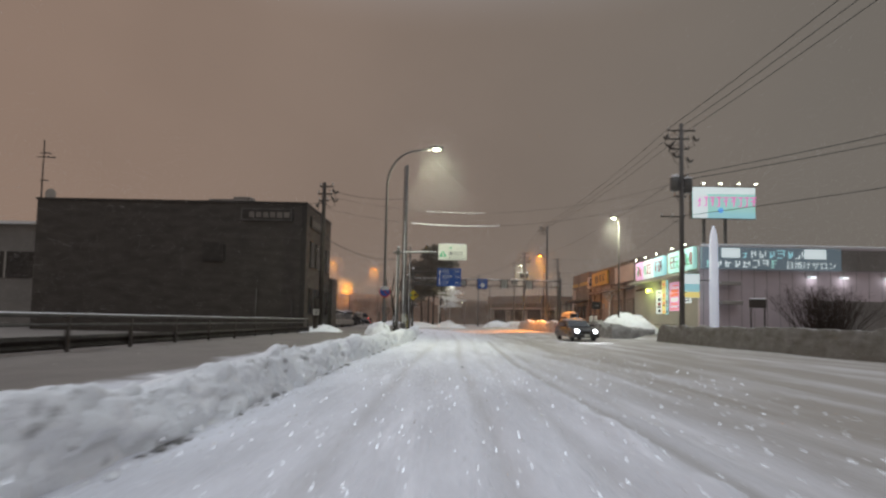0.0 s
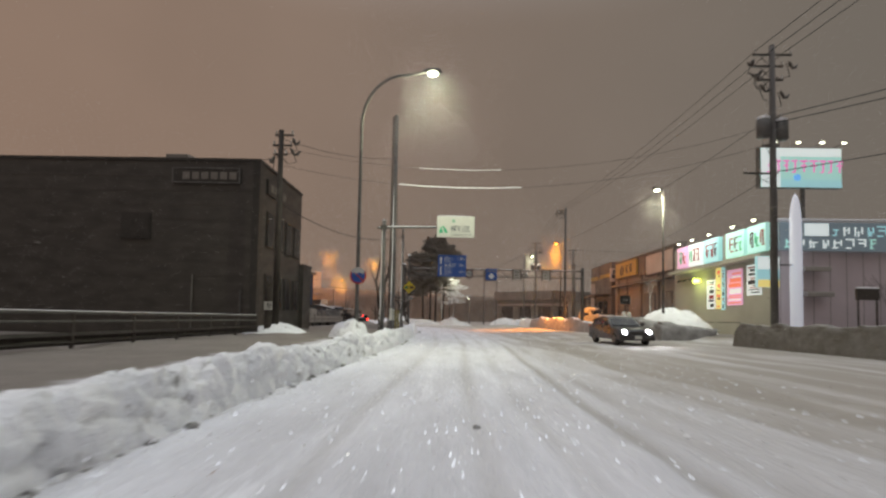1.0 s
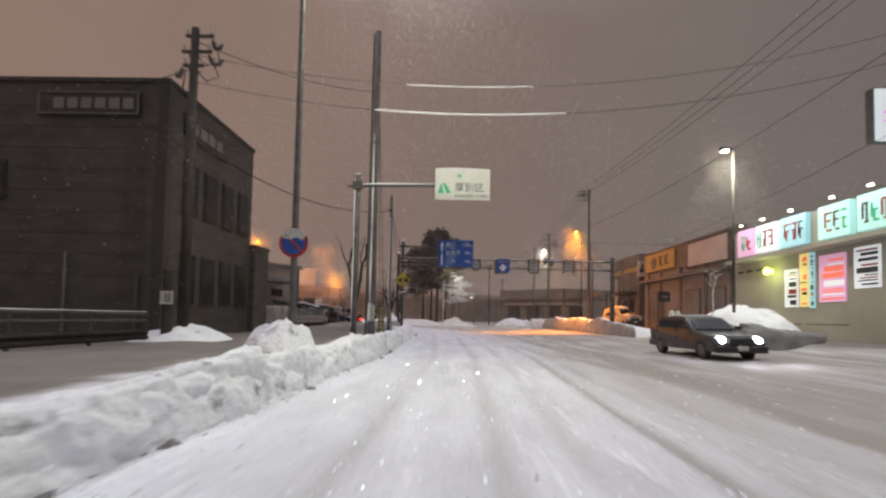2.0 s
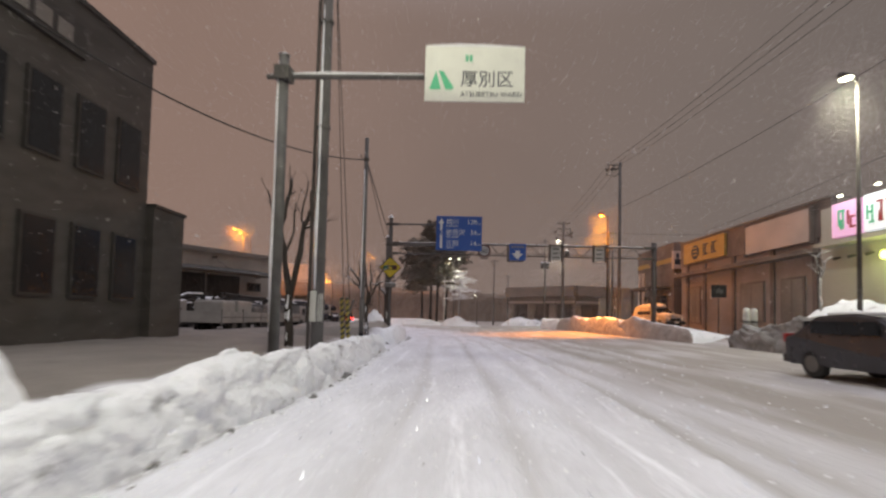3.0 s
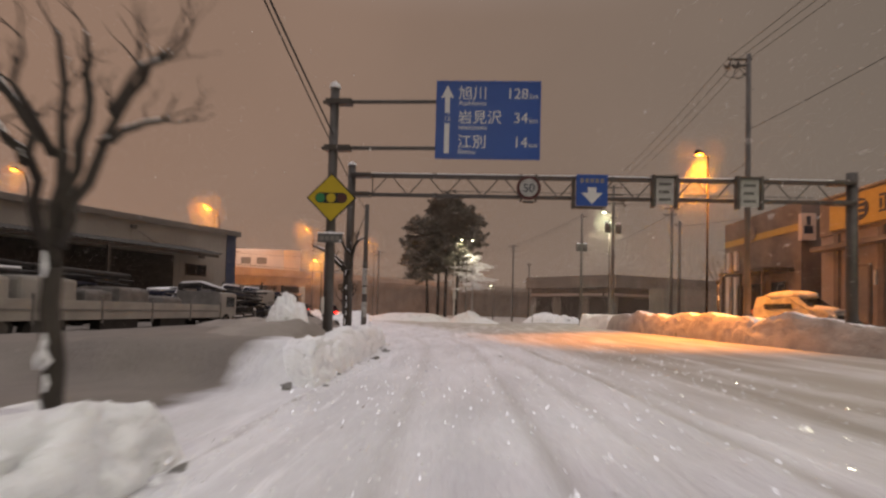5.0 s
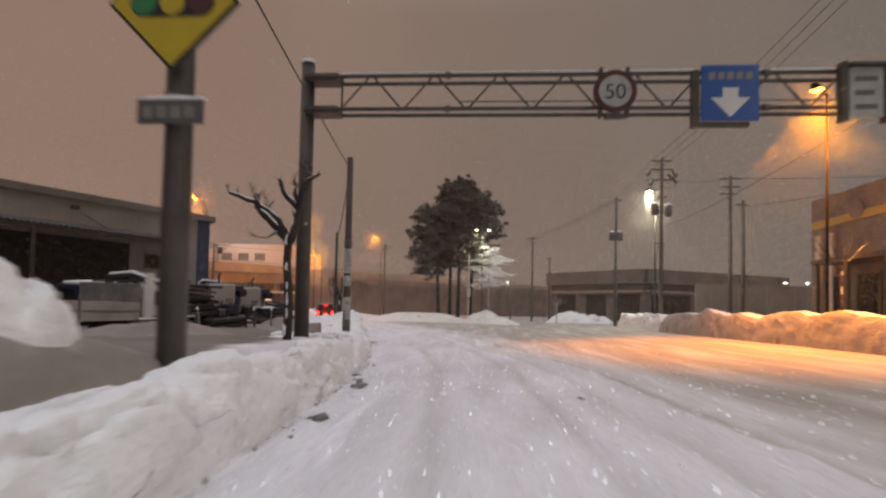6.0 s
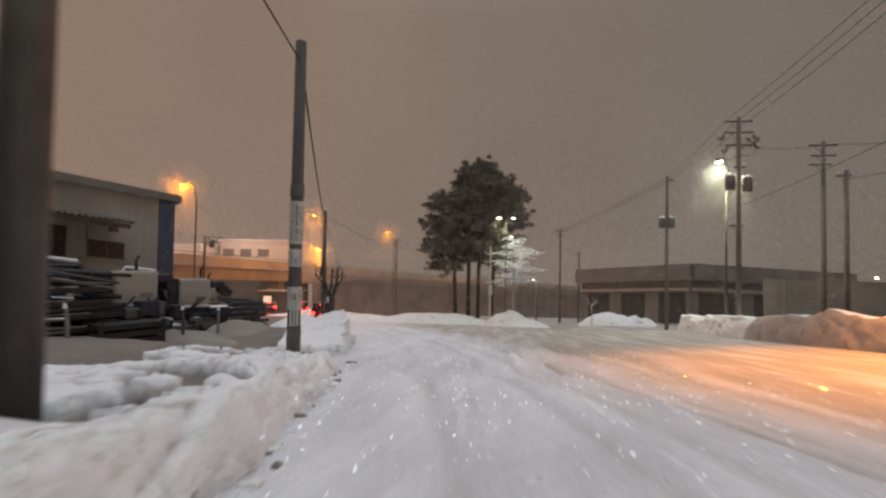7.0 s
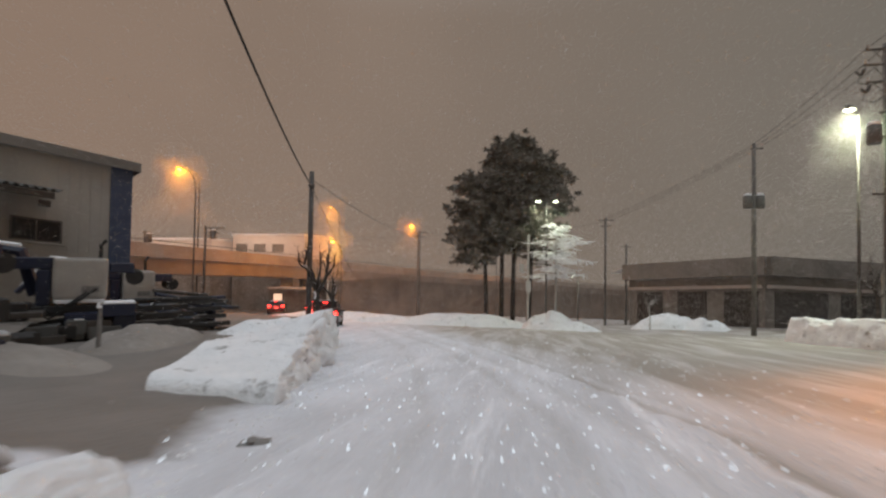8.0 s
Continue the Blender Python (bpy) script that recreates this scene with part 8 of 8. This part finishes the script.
def lump(x, y, r, label, material):
    bm = bmesh.new()
    bmesh.ops.create_icosphere(bm, subdivisions=2, radius=r)
    sd = rnd.uniform(0, 50)
    for v in bm.verts:
        v.co *= 1 + 1.1 * fbm(v.co.x / r * 0.9 + sd, v.co.y / r * 0.9, v.co.z / r * 0.9, 3)
        v.co.z = max(-0.02, v.co.z * (0.32 if r > 0.1 else 0.5))
        v.co.y *= 1.2
    ob = part("snow_lump", bm, material, None, smooth=material is M_SNOW)
    ob.location = (x, y, G(y) + ground_height(x, y))
    tagged(ob, label, "snow lump", "lumps fallen from the bank", kind="stuff")


for k in range(190):
    y = rnd.uniform(3, 62)
    if 42 < y < 46:
        continue
    x = lf(y) + abs(rnd.gauss(0, 0.10)) - 0.02
    dark = rnd.random() < 0.6
    lump(x, y, 0.02 + 0.07 * rnd.random() ** 2, "dark slushy lump fallen from the bank" if dark else "white snow lump fallen from the bank", M_DEBRIS if dark else M_SNOW)
for x, y, r in ((-2.35, 33.9, 0.22), (-2.8, 53.3, 0.13), (-2.95, 53.7, 0.1), (-2.75, 50.9, 0.1), (-3.2, 45.6, 0.12), (0.5, 14, 0.06), (0.9, 53, 0.05), (-4.9, 63.6, 0.12)):
    lump(x, y, r, "dark slushy lump fallen from the bank", M_DEBRIS)



def crumbs():
    """Loose crumbs of packed snow torn up by tyres."""
    g = np.random.default_rng(12)
    n = 16000
    y = g.uniform(-2, 78, n)
    x = np.interp(y, [a for a, _ in LEFT_FOOT], [b for _, b in LEFT_FOOT]) + np.abs(g.normal(0, 1, n)) * np.where(g.random(n) < 0.35, 0.25, 3.6)
    co, fc = [], []
    for a, b in zip(x.tolist(), y.tolist()):
        r = 0.006 + 0.022 * random.random() ** 3
        z = G(b) + ground_height(a, b)
        k = len(co)
        q = random.uniform(0, 6.28)
        co += [(a + r * 1.3 * math.cos(q + c * 2.09), b + r * 1.6 * math.sin(q + c * 2.09), z - 0.003) for c in range(3)] + [(a + r * random.uniform(-0.4, 0.4), b + r * random.uniform(-0.4, 0.4), z + r * random.uniform(0.7, 1.3))]
        fc += [(k, k + 1, k + 3), (k + 1, k + 2, k + 3), (k + 2, k, k + 3)]
    me = bpy.data.meshes.new("snow_crumbs")
    me.from_pydata(co, [], fc)
    me.materials.append(M_SNOWCAP)
    tagged(new("snow_crumbs", me), "loose white crumbs of snow scattered over the packed road", "snow", kind="stuff")


random.seed(5)
crumbs()

# ---- falling snow ----


def triangles(name, co, label, material):
    """Loose triangles, three corners each, lowered to the street's slope."""
    n = len(co)
    co[:, :, 2] -= SLOPE * co[:, :, 1]
    me = bpy.data.meshes.new(name)
    me.vertices.add(n * 3)
    me.vertices.foreach_set("co", co.ravel())
    me.loops.add(n * 3)
    me.loops.foreach_set("vertex_index", np.arange(n * 3, dtype=np.int32))
    me.polygons.add(n)
    me.polygons.foreach_set("loop_start", np.arange(0, n * 3, 3, dtype=np.int32))
    me.update(calc_edges=True)
    me.materials.append(material)
    tagged(new(name, me), label, "snow", kind="stuff")


def flakes(name, c, size, g, label):
    co = np.zeros((len(c), 3, 3))
    for k in range(3):
        v = g.normal(size=(len(c), 3))
        v /= np.linalg.norm(v, axis=1)[:, None]
        v[:, 2] *= 1.4
        co[:, k] = c + v * size[:, None]
    triangles(name, co, label, M_FLAKE)


M_FLAKE = bpy.data.materials.new("airborne_snowflake")
M_FLAKE.use_nodes = True
fn, fl = M_FLAKE.node_tree.nodes, M_FLAKE.node_tree.links
fn.clear()
f_out, f_mix, f_tr, f_add = fn.new("ShaderNodeOutputMaterial"), fn.new("ShaderNodeMixShader"), fn.new("ShaderNodeBsdfTransparent"), fn.new("ShaderNodeMixShader")
f_d, f_t = fn.new("ShaderNodeBsdfDiffuse"), fn.new("ShaderNodeBsdfTranslucent")
f_d.inputs["Color"].default_value = f_t.inputs["Color"].default_value = (0.80, 0.77, 0.74, 1)
fl.new(f_d.outputs[0], f_add.inputs[1]), fl.new(f_t.outputs[0], f_add.inputs[2])
f_mix.inputs[0].default_value = 0.7
fl.new(f_tr.outputs[0], f_mix.inputs[1]), fl.new(f_add.outputs[0], f_mix.inputs[2]), fl.new(f_mix.outputs[0], f_out.inputs[0])

# near-metal sliver whose mirrored sky stands in for headlight glints
M_GLINT = mat("mirror_flake_glint", (0.95, 0.96, 0.97), 0.25, 0.85, var=0.01, bump=0)


def snowfall():
    g = np.random.default_rng(3)
    n = 150000
    c = np.stack([g.uniform(-34, 32, n), g.uniform(4, 66, n), g.uniform(0.4, 14, n)], 1)
    c = c[~((np.abs(c[:, 0] + 0.6) < 4.2) & (c[:, 2] < 5.5))]
    flakes("falling_snow", c, (0.008 + 0.0004 * np.abs(c[:, 0])) * g.uniform(0.6, 1.5, len(c)), g, "fine snowflakes drifting over the street")
    n = 700000
    y = g.uniform(66, 150, n)
    c = np.stack([-6 + (y + 10) * g.uniform(-0.46, 0.36, n), y, g.uniform(0.4, 14, n)], 1)
    flakes("falling_snow", c, (0.016 + 0.0002 * (y - 62)) * g.uniform(0.7, 1.3, n), g, "snowfall over the junction")
    n = 3500
    c = np.stack([g.uniform(-14, 15, n), g.uniform(27, 52, n), g.uniform(2.0, 9.5, n)], 1)
    c = c[np.abs(c[:, 0]) > 2.2]
    flakes("falling_snow", c, 0.026 * g.uniform(0.6, 1.4, len(c)), g, "large wet snowflakes tumbling over the street")
    # mirror flakes tilted to throw the overhead sky at the eye, imitating headlit snow
    n = 6500
    y = g.uniform(2, 78, n)
    y = y[(np.abs(y - 31) > 11) | (g.random(n) < 0.4)]  # fewer of them between the two lamps
    n = len(y)
    c = np.stack([np.interp(y, [a for a, _ in LEFT_FOOT], [b for _, b in LEFT_FOOT]) + g.uniform(0.1, 9.0, n), y, 0.10 + 0.35 * g.uniform(0, 1, n) ** 1.6], 1)
    tilt, turn, size = np.radians(g.normal(35, 9, n)), np.radians(g.normal(0, 14, n)), 0.016 * g.uniform(0.5, 1.6, n)
    across = np.stack([np.cos(turn), np.sin(turn), np.zeros(n)], 1)
    along_ = np.stack([-np.sin(turn) * np.cos(tilt), np.cos(turn) * np.cos(tilt), np.sin(tilt)], 1)
    co = np.stack([c - across * size[:, None] * 0.55 - along_ * size[:, None], c + across * size[:, None] * 0.55 - along_ * size[:, None] * 0.7, c + along_ * size[:, None] * 1.9], 1)
    triangles("falling_snow", co, "mirror-like flakes low over the road imitating glints of headlit snow", M_GLINT)
    # extra snow packed round each lamp so its lit flakes imitate a glow halo
    for x, y, h, k, r, s in ((15.0, 41.5, 10.85, 9000, 1.2, 0.010), (-0.8, 26.7, 11.25, 16000, 1.5, 0.010), (13.0, 65.1, 10.85, 15000, 1.5, 0.009), (13.55, 85.0, 11.85, 14000, 1.4, 0.012), (-0.8, 26.7, 11.3, 40000, 3.8, 0.010), (15.0, 41.5, 10.9, 14000, 2.2, 0.012), (13.0, 65.1, 10.9, 26000, 4.6, 0.010), (13.55, 85.0, 11.9, 18000, 2.8, 0.016), (-36.9, 101.2, 14.8, 16000, 2.6, 0.028), (-32.1, 128, 16.9, 14000, 2.9, 0.034), (-23.2, 145, 17.1, 9000, 2.8, 0.036), (-24.9, 112, 9.1, 12000, 2.3, 0.028), (-40.8, 107, 16.5, 8000, 2.4, 0.028), (-44.0, 80, 13.7, 12000, 2.3, 0.024), (-0.9, 101, 11.2, 4000, 2.0, 0.02), (0.6, 101, 11.2, 4000, 2.0, 0.02)):
        u = g.normal(size=(k, 3))
        u /= np.linalg.norm(u, axis=1)[:, None]
        d = 0.2 + 1.0 * r * g.uniform(0, 1, k) ** 0.4
        p = np.array([x, y, h]) + u * d[:, None]
        # most of them lie in the cone below the lamp
        low = g.random(k) < 0.5
        deep = 0.25 + 1.9 * r * g.uniform(0.0, 1, k) ** 0.45
        wide, a = 0.75 * deep * np.sqrt(g.random(k)), g.uniform(0, 6.283, k)
        cone = np.array([x, y, h]) + np.stack([wide * np.cos(a), wide * np.sin(a), -deep], 1)
        p = np.where(low[:, None], cone, p)
        flakes("falling_snow", p, s * g.uniform(0.6, 1.4, k), g, "extra snowflakes packed round a street lamp to imitate its glow")


snowfall()
